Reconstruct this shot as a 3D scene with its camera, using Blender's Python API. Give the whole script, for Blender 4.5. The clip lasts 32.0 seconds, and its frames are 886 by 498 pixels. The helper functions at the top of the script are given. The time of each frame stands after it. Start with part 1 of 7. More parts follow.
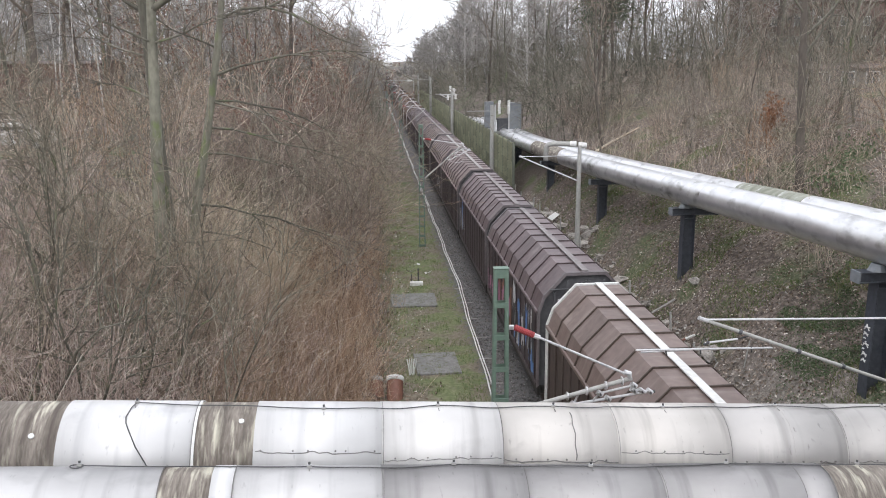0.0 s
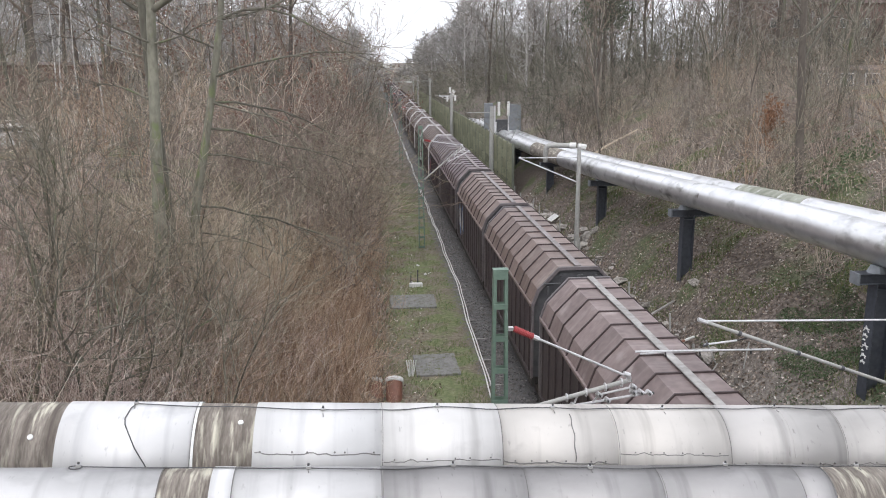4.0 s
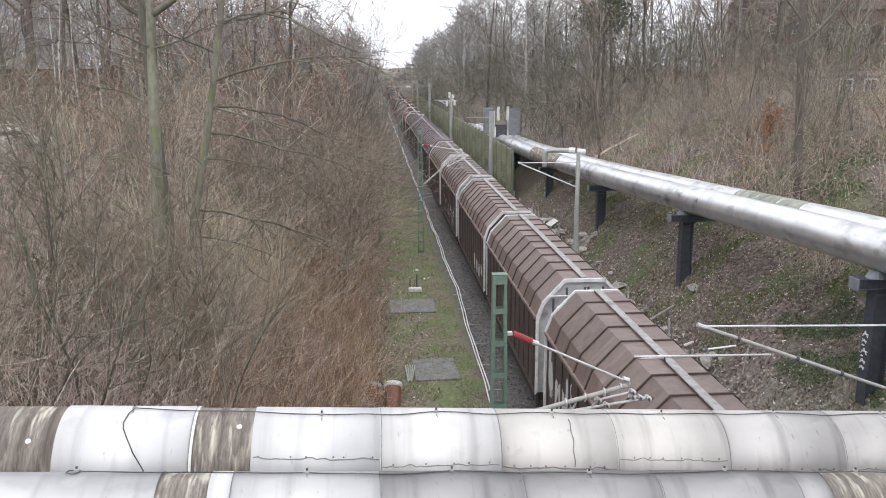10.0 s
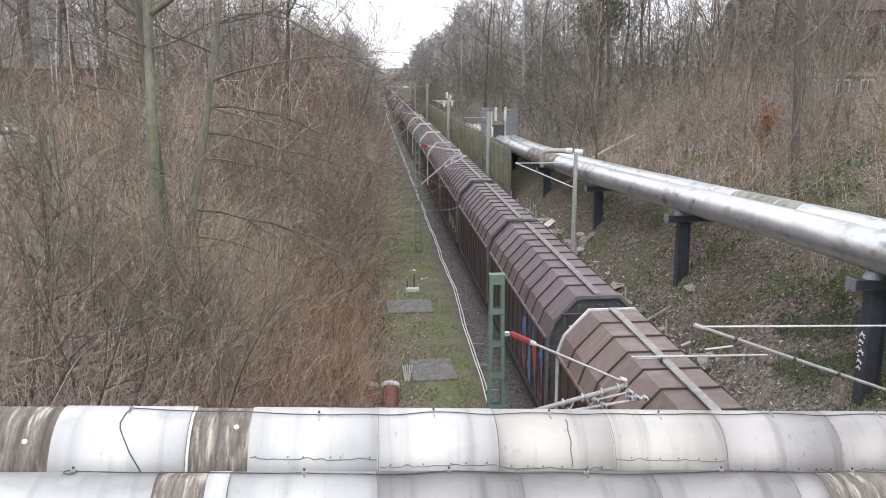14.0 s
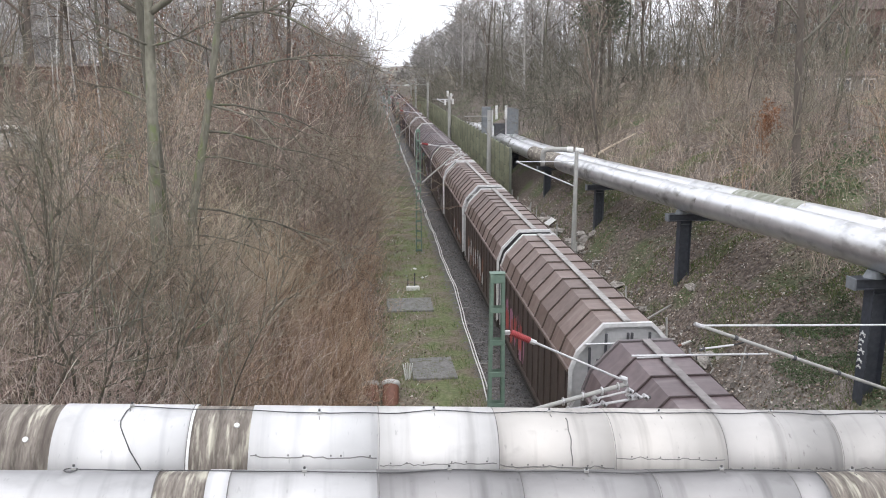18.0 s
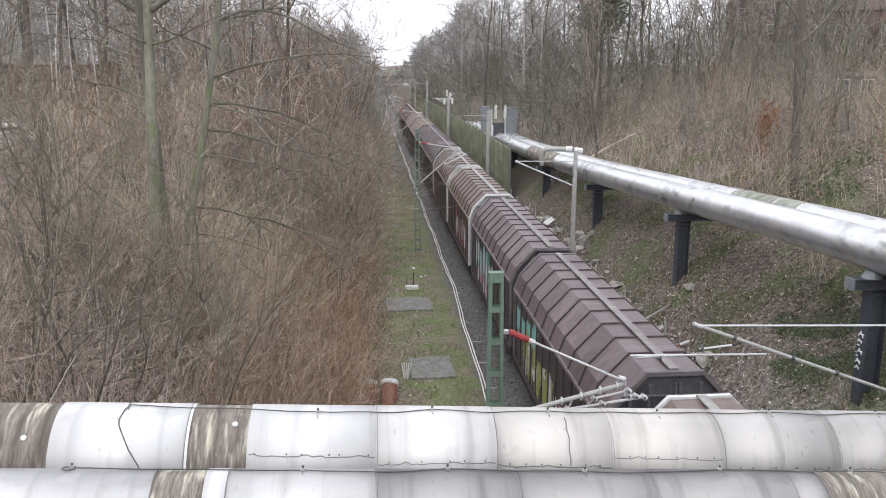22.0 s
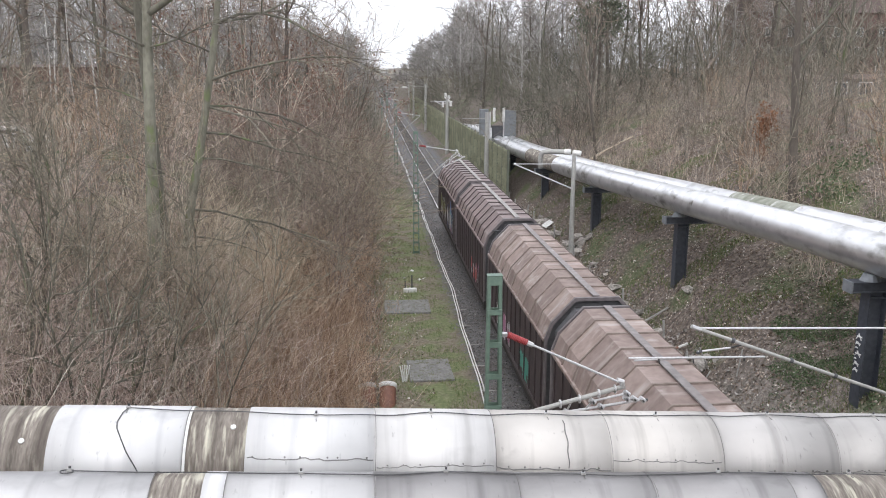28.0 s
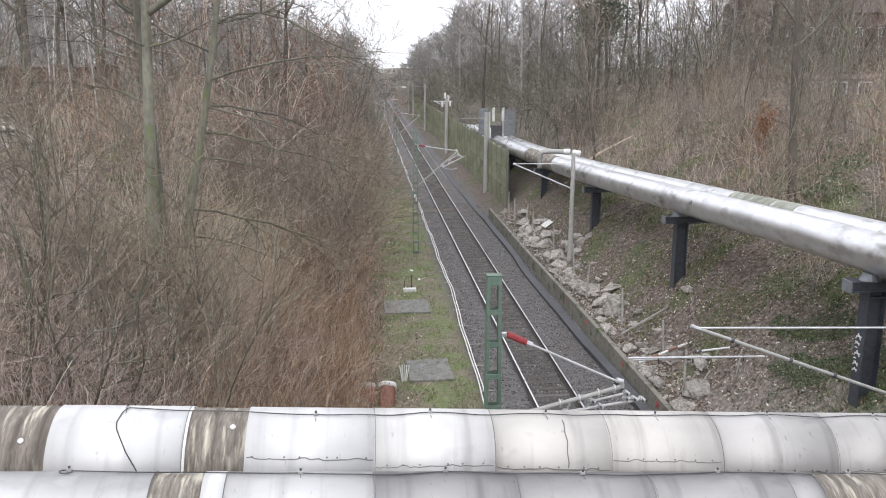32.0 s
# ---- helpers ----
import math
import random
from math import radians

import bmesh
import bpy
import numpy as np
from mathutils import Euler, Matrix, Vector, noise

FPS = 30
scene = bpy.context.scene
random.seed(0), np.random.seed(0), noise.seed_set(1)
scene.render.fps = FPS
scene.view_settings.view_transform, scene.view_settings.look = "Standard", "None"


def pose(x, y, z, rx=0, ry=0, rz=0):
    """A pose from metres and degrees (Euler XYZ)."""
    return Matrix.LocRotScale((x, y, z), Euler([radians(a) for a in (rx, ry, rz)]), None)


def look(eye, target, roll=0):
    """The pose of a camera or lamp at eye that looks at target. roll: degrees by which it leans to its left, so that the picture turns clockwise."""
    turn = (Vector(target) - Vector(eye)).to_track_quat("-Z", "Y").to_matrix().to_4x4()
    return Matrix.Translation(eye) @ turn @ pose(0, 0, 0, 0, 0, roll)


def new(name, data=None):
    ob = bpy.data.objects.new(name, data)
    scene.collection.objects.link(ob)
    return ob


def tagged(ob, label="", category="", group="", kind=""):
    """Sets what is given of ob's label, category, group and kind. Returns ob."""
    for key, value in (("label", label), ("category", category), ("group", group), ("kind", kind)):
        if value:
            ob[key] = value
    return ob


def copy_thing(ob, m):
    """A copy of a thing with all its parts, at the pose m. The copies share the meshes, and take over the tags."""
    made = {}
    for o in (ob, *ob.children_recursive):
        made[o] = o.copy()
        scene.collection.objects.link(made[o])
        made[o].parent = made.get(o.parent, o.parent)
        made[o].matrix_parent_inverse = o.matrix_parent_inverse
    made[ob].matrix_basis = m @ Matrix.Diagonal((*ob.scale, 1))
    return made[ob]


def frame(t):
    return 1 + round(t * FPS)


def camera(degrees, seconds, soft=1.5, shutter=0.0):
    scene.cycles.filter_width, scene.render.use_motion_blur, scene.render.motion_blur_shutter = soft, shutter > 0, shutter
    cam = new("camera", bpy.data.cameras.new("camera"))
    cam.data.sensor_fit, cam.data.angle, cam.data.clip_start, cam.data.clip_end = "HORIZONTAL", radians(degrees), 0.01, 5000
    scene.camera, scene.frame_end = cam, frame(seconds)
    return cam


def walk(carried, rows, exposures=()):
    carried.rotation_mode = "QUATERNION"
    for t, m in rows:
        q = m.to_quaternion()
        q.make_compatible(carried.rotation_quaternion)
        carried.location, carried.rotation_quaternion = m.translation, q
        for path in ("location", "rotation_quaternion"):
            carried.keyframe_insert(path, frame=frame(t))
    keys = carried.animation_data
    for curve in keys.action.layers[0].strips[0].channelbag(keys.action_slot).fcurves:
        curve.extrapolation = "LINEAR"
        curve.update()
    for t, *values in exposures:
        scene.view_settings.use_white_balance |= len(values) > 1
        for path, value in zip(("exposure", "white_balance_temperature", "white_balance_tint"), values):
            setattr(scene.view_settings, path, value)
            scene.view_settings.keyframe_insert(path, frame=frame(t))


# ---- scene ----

# ---------------------------------------------------------------- camera
EYE = (-6.2, 0.0, 10.973)


def aim(pan, tilt, roll):
    """Pan is degrees right of the track's line, tilt is degrees below level."""
    p, t = radians(pan), radians(tilt)
    way = Vector((math.sin(p) * math.cos(t), math.cos(p) * math.cos(t), -math.sin(t)))
    return look(EYE, Vector(EYE) + way * 10, roll)


cam = camera(56.8, 32.0, soft=1.0)
walk(cam, [(t, aim(a, b, c)) for t, a, b, c in (
        (0, 4.733, 12.943, -0.498), (0.5, 4.744, 12.906, -0.506), (1, 4.751, 12.891, -0.51), (1.5, 4.755, 12.905, -0.506), (2, 4.758, 12.921, -0.495), 
        (2.5, 4.758, 12.91, -0.49), (3, 4.754, 12.881, -0.488), (3.5, 4.751, 12.86, -0.47), (5.5, 4.841, 12.815, -0.375), (6, 4.855, 12.761, -0.4), 
        (6.5, 4.854, 12.69, -0.386), (7, 4.852, 12.618, -0.344), (7.5, 4.837, 12.57, -0.304), (8, 4.797, 12.556, -0.317), (8.5, 4.753, 12.554, -0.348), 
        (9, 4.737, 12.539, -0.35), (9.5, 4.769, 12.522, -0.346), (10, 4.834, 12.527, -0.33), (10.5, 4.898, 12.541, -0.304), (11, 4.939, 12.548, -0.289), 
        (11.5, 4.957, 12.557, -0.268), (12, 4.966, 12.558, -0.258), (12.5, 4.983, 12.539, -0.254), (13, 5.008, 12.516, -0.24), (13.5, 5.019, 12.507, -0.236), 
        (14, 5.02, 12.512, -0.24), (14.5, 5.019, 12.529, -0.243), (16.5, 5.024, 12.517, -0.213), (17, 5.006, 12.526, -0.186), (17.5, 4.985, 12.562, -0.17), 
        (18, 4.982, 12.613, -0.171), (18.5, 5.005, 12.638, -0.153), (19, 5.029, 12.628, -0.118), (19.5, 5.034, 12.603, -0.09), (20, 5.023, 12.577, -0.064), 
        (20.5, 5.021, 12.569, -0.036), (21, 5.041, 12.588, -0.022), (21.5, 5.059, 12.631, -0.01), (22, 5.061, 12.658, 0.004), (22.5, 5.056, 12.647, 0.002), 
        (23, 5.052, 12.615, -0.011), (23.5, 5.046, 12.567, -0.02), (24, 5.045, 12.523, -0.012), (24.5, 5.067, 12.505, -0.009), (25, 5.113, 12.51, -0.006), 
        (25.5, 5.171, 12.527, 0.017), (27.5, 5.17, 12.469, 0.045), (28, 5.17, 12.471, 0.026), (28.5, 5.17, 12.489, 0.013), (29, 5.179, 12.502, 0.004), 
        (29.5, 5.189, 12.505, 0.005), (30, 5.185, 12.5, 0.026), (30.5, 5.177, 12.482, 0.047), (31, 5.175, 12.463, 0.042), (31.5, 5.189, 12.466, 0.02), 
        (32, 5.209, 12.484, 0.01),)], exposures=((0, 0.45, 6380, 12.5), (3.5, 0.45, 6380, 12.5), (7, 0.48, 6380, 12.5), (13, 0.51, 6380, 12.5), (32, 0.5, 6380, 12.5)))

# ---------------------------------------------------------------- light
world = bpy.data.worlds.new("overcast_sky")
scene.world = world
world.use_nodes = True
wn = world.node_tree
sky = wn.nodes.new("ShaderNodeTexSky")
sky.sky_type, sky.sun_disc = "NISHITA", False
sky.sun_elevation, sky.sun_rotation = radians(38), radians(200)
sky.air_density, sky.dust_density, sky.ozone_density = 1.6, 6.0, 1.0
grey = wn.nodes.new("ShaderNodeHueSaturation")
grey.inputs["Saturation"].default_value = 0.12
wn.links.new(sky.outputs["Color"], grey.inputs["Color"])
cloud = wn.nodes.new("ShaderNodeMixRGB")
cloud.inputs["Fac"].default_value = 0.8
cloud.inputs["Color2"].default_value = (7.4, 7.65, 8.1, 1.0)
wn.links.new(grey.outputs["Color"], cloud.inputs["Color1"])
wn.links.new(cloud.outputs["Color"], wn.nodes["Background"].inputs["Color"])
wn.nodes["Background"].inputs["Strength"].default_value = 0.15

sun_data = bpy.data.lights.new("sun", "SUN")
sun_data.energy, sun_data.angle, sun_data.color = 0.5, radians(50), (1.0, 0.97, 0.93)
sun = new("sun", sun_data)
sun.matrix_world = look((0, -20, 60), (8, 10, 0))

# ---------------------------------------------------------------- materials
def ramp_colour(c):
    return (c[0], c[1], c[2], 1.0)


def surface(name, dark, light, rough=0.8, metal=0.0, grain=6.0, patch=0.7, bump=0.15, stain=None, stain_at=0.62,
            vary=0.0, stretch=(1, 1, 1), world_space=False, streak=None):
    """A weathered surface: two colours mixed by noise at two scales, a stain with a shape of its own, and fine relief."""
    m = bpy.data.materials.new(name)
    m.use_nodes = True
    nt = m.node_tree
    bsdf = nt.nodes["Principled BSDF"]
    if world_space:
        co = nt.nodes.new("ShaderNodeNewGeometry").outputs["Position"]
    else:
        co = nt.nodes.new("ShaderNodeTexCoord").outputs["Object"]
    mp = nt.nodes.new("ShaderNodeMapping")
    mp.inputs["Scale"].default_value = stretch
    nt.links.new(co, mp.inputs["Vector"])
    info = nt.nodes.new("ShaderNodeObjectInfo")

    def noise_at(scale, detail):
        n = nt.nodes.new("ShaderNodeTexNoise")
        n.noise_dimensions = "4D"
        n.inputs["Scale"].default_value, n.inputs["Detail"].default_value = scale, detail
        off = nt.nodes.new("ShaderNodeMath")
        off.operation = "MULTIPLY"
        off.inputs[1].default_value = 40.0 if not world_space else 0.0
        nt.links.new(info.outputs["Random"], off.inputs[0])
        nt.links.new(off.outputs[0], n.inputs["W"])
        nt.links.new(mp.outputs[0], n.inputs["Vector"])
        return n
    fine, broad = noise_at(grain, 6), noise_at(patch, 4)
    add = nt.nodes.new("ShaderNodeMath")
    add.operation = "MULTIPLY_ADD"
    add.inputs[1].default_value = 0.55
    nt.links.new(fine.outputs["Fac"], add.inputs[0])
    half = nt.nodes.new("ShaderNodeMath")
    half.operation = "MULTIPLY"
    half.inputs[1].default_value = 0.45
    nt.links.new(broad.outputs["Fac"], half.inputs[0])
    nt.links.new(half.outputs[0], add.inputs[2])
    ramp = nt.nodes.new("ShaderNodeValToRGB")
    ramp.color_ramp.elements[0].position, ramp.color_ramp.elements[1].position = 0.33, 0.67
    ramp.color_ramp.elements[0].color, ramp.color_ramp.elements[1].color = ramp_colour(dark), ramp_colour(light)
    nt.links.new(add.outputs[0], ramp.inputs["Fac"])
    out = ramp.outputs["Color"]
    if stain:
        st = noise_at(patch * 2.3, 8)
        sr = nt.nodes.new("ShaderNodeValToRGB")
        sr.color_ramp.elements[0].position, sr.color_ramp.elements[1].position = stain_at, stain_at + 0.12
        nt.links.new(st.outputs["Fac"], sr.inputs["Fac"])
        mix = nt.nodes.new("ShaderNodeMixRGB")
        mix.inputs["Color2"].default_value = ramp_colour(stain)
        nt.links.new(sr.outputs["Color"], mix.inputs["Fac"])
        nt.links.new(out, mix.inputs["Color1"])
        out = mix.outputs["Color"]
    if streak:
        # run-off marks: colour, scale along each axis, threshold, strength
        colour, scales, at, strength = streak
        mp2 = nt.nodes.new("ShaderNodeMapping")
        mp2.inputs["Scale"].default_value = scales
        nt.links.new(co, mp2.inputs["Vector"])
        run = noise_at(1.0, 5)
        nt.links.new(mp2.outputs[0], run.inputs["Vector"])
        rr2 = nt.nodes.new("ShaderNodeMapRange")
        rr2.inputs["From Min"].default_value, rr2.inputs["From Max"].default_value, rr2.inputs["To Max"].default_value = at, at + 0.22, strength
        nt.links.new(run.outputs["Fac"], rr2.inputs["Value"])
        mix2 = nt.nodes.new("ShaderNodeMixRGB")
        mix2.inputs["Color2"].default_value = ramp_colour(colour)
        nt.links.new(rr2.outputs[0], mix2.inputs["Fac"])
        nt.links.new(out, mix2.inputs["Color1"])
        out = mix2.outputs["Color"]
    if vary:
        hs = nt.nodes.new("ShaderNodeHueSaturation")
        val = nt.nodes.new("ShaderNodeMapRange")
        val.inputs["To Min"].default_value, val.inputs["To Max"].default_value = 1 - vary, 1 + vary
        nt.links.new(info.outputs["Random"], val.inputs["Value"])
        nt.links.new(val.outputs[0], hs.inputs["Value"])
        nt.links.new(out, hs.inputs["Color"])
        out = hs.outputs["Color"]
    nt.links.new(out, bsdf.inputs["Base Color"])
    rr = nt.nodes.new("ShaderNodeMapRange")
    rr.inputs["To Min"].default_value, rr.inputs["To Max"].default_value = max(0.05, rough - 0.12), min(1, rough + 0.12)
    nt.links.new(broad.outputs["Fac"], rr.inputs["Value"])
    nt.links.new(rr.outputs[0], bsdf.inputs["Roughness"])
    bsdf.inputs["Metallic"].default_value = metal
    if bump:
        bp = nt.nodes.new("ShaderNodeBump")
        bp.inputs["Strength"].default_value, bp.inputs["Distance"].default_value = bump, 0.02
        nt.links.new(fine.outputs["Fac"], bp.inputs["Height"])
        nt.links.new(bp.outputs[0], bsdf.inputs["Normal"])
    return m


def clad_surface(name, dark, light, dirt_and_reflection, metal=0.3, rough=0.5, grime=0.5, crown=0.0):
    """Thin sheet cladding: dusty mottling, run-off down the sides, a grey reflection painted towards the far side,
    dents from handling.
    """
    m = bpy.data.materials.new(name)
    m.use_nodes = True
    nt = m.node_tree
    bsdf = nt.nodes["Principled BSDF"]
    co = nt.nodes.new("ShaderNodeTexCoord").outputs["Object"]

    def tex(scales, detail=5, scale=1.0):
        mp = nt.nodes.new("ShaderNodeMapping")
        mp.inputs["Scale"].default_value = scales
        nt.links.new(co, mp.inputs["Vector"])
        n = nt.nodes.new("ShaderNodeTexNoise")
        n.inputs["Scale"].default_value, n.inputs["Detail"].default_value = scale, detail
        nt.links.new(mp.outputs[0], n.inputs["Vector"])
        return n.outputs["Fac"]

    def span(v, lo, hi, top=1.0):
        r = nt.nodes.new("ShaderNodeMapRange")
        r.inputs["From Min"].default_value, r.inputs["From Max"].default_value, r.inputs["To Max"].default_value = lo, hi, top
        nt.links.new(v, r.inputs["Value"])
        return r.outputs[0]

    def mix(fac, a, b):
        x = nt.nodes.new("ShaderNodeMixRGB")
        nt.links.new(fac, x.inputs["Fac"])
        for v, key in ((a, "Color1"), (b, "Color2")):
            if isinstance(v, tuple):
                x.inputs[key].default_value = ramp_colour(v)
            else:
                nt.links.new(v, x.inputs[key])
        return x.outputs["Color"]

    def calc(op, a, b):
        x = nt.nodes.new("ShaderNodeMath")
        x.operation = op
        for i, v in enumerate((a, b)):
            if isinstance(v, (int, float)):
                x.inputs[i].default_value = v
            else:
                nt.links.new(v, x.inputs[i])
        return x.outputs[0]
    dust, fine = tex((1.1, 1.4, 1.4), 7), tex((26, 9, 9), 4)
    runs, blots = tex((7.0, 0.5, 0.5), 6), tex((2.2, 3.0, 3.0), 8)
    col = mix(span(dust, 0.35, 0.65), dark, light)
    col = mix(span(runs, 0.52, 0.74, grime), col, dirt_and_reflection)
    col = mix(span(blots, 0.60, 0.74, grime * 0.8), col, dirt_and_reflection)
    col = mix(span(fine, 0.66, 0.75, grime * 0.7), col, tuple(0.6 * v for v in dirt_and_reflection))
    # Blotchy greying over the crown paints the reflected gradient into the colour.
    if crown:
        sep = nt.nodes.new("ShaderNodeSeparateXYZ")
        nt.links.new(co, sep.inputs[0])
        far_grey = calc("ADD", sep.outputs["Y"], calc("MULTIPLY", calc("SUBTRACT", tex((0.9, 2.0, 2.0), 6), 0.5), 0.30))
        col = mix(calc("MULTIPLY", span(far_grey, -0.26, 0.06, crown), span(blots, 0.1, 0.45)), col, dirt_and_reflection)
    nt.links.new(col, bsdf.inputs["Base Color"])
    nt.links.new(calc("ADD", calc("MULTIPLY", dust, 0.3), rough - 0.15), bsdf.inputs["Roughness"])
    bsdf.inputs["Metallic"].default_value = metal
    bp = nt.nodes.new("ShaderNodeBump")
    bp.inputs["Strength"].default_value, bp.inputs["Distance"].default_value = 0.22, 0.06
    nt.links.new(calc("ADD", tex((2.6, 1.1, 1.1), 2), calc("MULTIPLY", fine, 0.03)), bp.inputs["Height"])
    nt.links.new(bp.outputs[0], bsdf.inputs["Normal"])
    return m


def island_surface(name, colours, rough=0.9):
    """For small loose pieces in one mesh: each takes its own colour."""
    m = bpy.data.materials.new(name)
    m.use_nodes = True
    nt = m.node_tree
    geo = nt.nodes.new("ShaderNodeNewGeometry")
    ramp = nt.nodes.new("ShaderNodeValToRGB")
    ramp.color_ramp.interpolation = "LINEAR"
    el = ramp.color_ramp.elements
    el[0].color, el[1].color = ramp_colour(colours[0]), ramp_colour(colours[-1])
    for i, c in enumerate(colours[1:-1]):
        e = el.new((i + 1) / (len(colours) - 1))
        e.color = ramp_colour(c)
    nt.links.new(geo.outputs["Random Per Island"], ramp.inputs["Fac"])
    nt.links.new(ramp.outputs["Color"], nt.nodes["Principled BSDF"].inputs["Base Color"])
    nt.nodes["Principled BSDF"].inputs["Roughness"].default_value = rough
    return m


def ground_surface():
    """Soil and leaf litter on the banks, grass on the verge, ballast along the track."""
    m = bpy.data.materials.new("ground_cover")
    m.use_nodes = True
    nt = m.node_tree
    bsdf = nt.nodes["Principled BSDF"]
    pos = nt.nodes.new("ShaderNodeNewGeometry").outputs["Position"]
    sep = nt.nodes.new("ShaderNodeSeparateXYZ")
    nt.links.new(pos, sep.inputs[0])

    def tex(scale, detail=6):
        n = nt.nodes.new("ShaderNodeTexNoise")
        n.inputs["Scale"].default_value, n.inputs["Detail"].default_value = scale, detail
        nt.links.new(pos, n.inputs["Vector"])
        return n.outputs["Fac"]

    def ramp(fac, stops):
        r = nt.nodes.new("ShaderNodeValToRGB")
        el = r.color_ramp.elements
        el[0].position, el[0].color = stops[0][0], ramp_colour(stops[0][1])
        el[1].position, el[1].color = stops[-1][0], ramp_colour(stops[-1][1])
        for p, c in stops[1:-1]:
            el.new(p).color = ramp_colour(c)
        nt.links.new(fac, r.inputs["Fac"])
        return r.outputs["Color"]

    def mix(fac, a, b):
        x = nt.nodes.new("ShaderNodeMixRGB")
        nt.links.new(fac, x.inputs["Fac"])
        nt.links.new(a, x.inputs["Color1"])
        nt.links.new(b, x.inputs["Color2"])
        return x.outputs["Color"]

    def math_node(op, a, b=0.0):
        x = nt.nodes.new("ShaderNodeMath")
        x.operation = op
        for i, v in enumerate((a, b)):
            if isinstance(v, (int, float)):
                x.inputs[i].default_value = v
            else:
                nt.links.new(v, x.inputs[i])
        return x.outputs[0]

    def band(lo, hi, soft, wob):
        """1 between lo and hi across the track, with a wavering edge."""
        x = math_node("ADD", sep.outputs["X"], math_node("MULTIPLY", math_node("SUBTRACT", wob, 0.5), 2.4))
        up = nt.nodes.new("ShaderNodeMapRange")
        up.inputs["From Min"].default_value, up.inputs["From Max"].default_value = lo - soft, lo + soft
        dn = nt.nodes.new("ShaderNodeMapRange")
        dn.inputs["From Min"].default_value, dn.inputs["From Max"].default_value = hi + soft, hi - soft
        nt.links.new(x, up.inputs["Value"])
        nt.links.new(x, dn.inputs["Value"])
        return math_node("MULTIPLY", up.outputs[0], dn.outputs[0])
    stone, clod, wide, drift = tex(26.0, 3), tex(7.0), tex(0.9), tex(0.35, 3)
    litter = ramp(clod, [(0.25, (0.05, 0.041, 0.034)), (0.45, (0.115, 0.092, 0.076)), (0.6, (0.20, 0.165, 0.14)),
                         (0.78, (0.34, 0.30, 0.265))])
    moss = ramp(clod, [(0.3, (0.05, 0.075, 0.025)), (0.7, (0.13, 0.165, 0.065))])
    litter = mix(ramp(drift, [(0.52, (0, 0, 0)), (0.63, (0.75, 0.75, 0.75))]), litter, moss)
    grass = ramp(clod, [(0.25, (0.11, 0.135, 0.058)), (0.5, (0.152, 0.178, 0.08)), (0.75, (0.235, 0.245, 0.135))])
    dry = ramp(clod, [(0.3, (0.12, 0.098, 0.074)), (0.7, (0.27, 0.23, 0.18))])
    grass = mix(ramp(wide, [(0.42, (0, 0, 0)), (0.57, (0.9, 0.9, 0.9))]), grass, dry)
    ballast = ramp(stone, [(0.25, (0.052, 0.050, 0.050)), (0.5, (0.135, 0.130, 0.128)), (0.75, (0.275, 0.266, 0.262))])
    rust = ramp(stone, [(0.3, (0.07, 0.05, 0.038)), (0.7, (0.17, 0.13, 0.10))])
    ballast = mix(ramp(wide, [(0.52, (0, 0, 0)), (0.72, (0.45, 0.45, 0.45))]), ballast, rust)
    def along(lo, hi, soft):
        y = math_node("ADD", sep.outputs["Y"], math_node("MULTIPLY", math_node("SUBTRACT", drift, 0.5), 8.0))
        r = nt.nodes.new("ShaderNodeMapRange")
        r.inputs["From Min"].default_value, r.inputs["From Max"].default_value = hi + soft, hi - soft
        nt.links.new(y, r.inputs["Value"])
        return r.outputs[0]
    gravel = ramp(clod, [(0.3, (0.17, 0.158, 0.14)), (0.55, (0.32, 0.30, 0.27)), (0.75, (0.46, 0.44, 0.40))])
    bare = math_node("MULTIPLY", math_node("MULTIPLY", band(3.3, 6.2, 0.8, wide), along(0, 22.5, 2.5)), ramp(stone, [(0.35, (0.2, 0.2, 0.2)), (0.6, (0.8, 0.8, 0.8))]))
    litter = mix(bare, litter, gravel)
    col = mix(math_node("MULTIPLY", band(-5.75, -2.1, 0.35, wide), along(0, 74, 6)), litter, grass)
    col = mix(band(-2.3, 3.1, 0.12, clod), col, ballast)
    oil = ramp(stone, [(0.3, (0.022, 0.02, 0.019)), (0.7, (0.10, 0.092, 0.086))])
    grime = math_node("MULTIPLY", band(-0.72, 0.72, 0.2, stone), math_node("ADD", math_node("MULTIPLY", wide, 0.5), 0.45))
    col = mix(grime, col, oil)
    nt.links.new(col, bsdf.inputs["Base Color"])
    bsdf.inputs["Roughness"].default_value = 0.95
    bp = nt.nodes.new("ShaderNodeBump")
    bp.inputs["Strength"].default_value, bp.inputs["Distance"].default_value = 0.55, 0.05
    nt.links.new(math_node("ADD", stone, clod), bp.inputs["Height"])
    nt.links.new(bp.outputs[0], bsdf.inputs["Normal"])
    return m


M_GROUND = ground_surface()
M_RAIL = surface("rail_steel", (0.036, 0.029, 0.026), (0.080, 0.063, 0.054), 0.6, 0.4, 9, 1.2)
M_RAILTOP = surface("polished_rail_head", (0.66, 0.66, 0.67), (0.82, 0.82, 0.83), 0.3, 1.0, 20, 2, 0.02)
M_SLEEPER = surface("weathered_sleeper", (0.06, 0.053, 0.048), (0.14, 0.126, 0.115), 0.9, 0, 12, 2, 0.4, vary=0.25)
M_CONCRETE = surface("grey_concrete", (0.22, 0.21, 0.195), (0.40, 0.385, 0.36), 0.9, 0, 9, 0.8, 0.3, (0.13, 0.14, 0.10), 0.6)
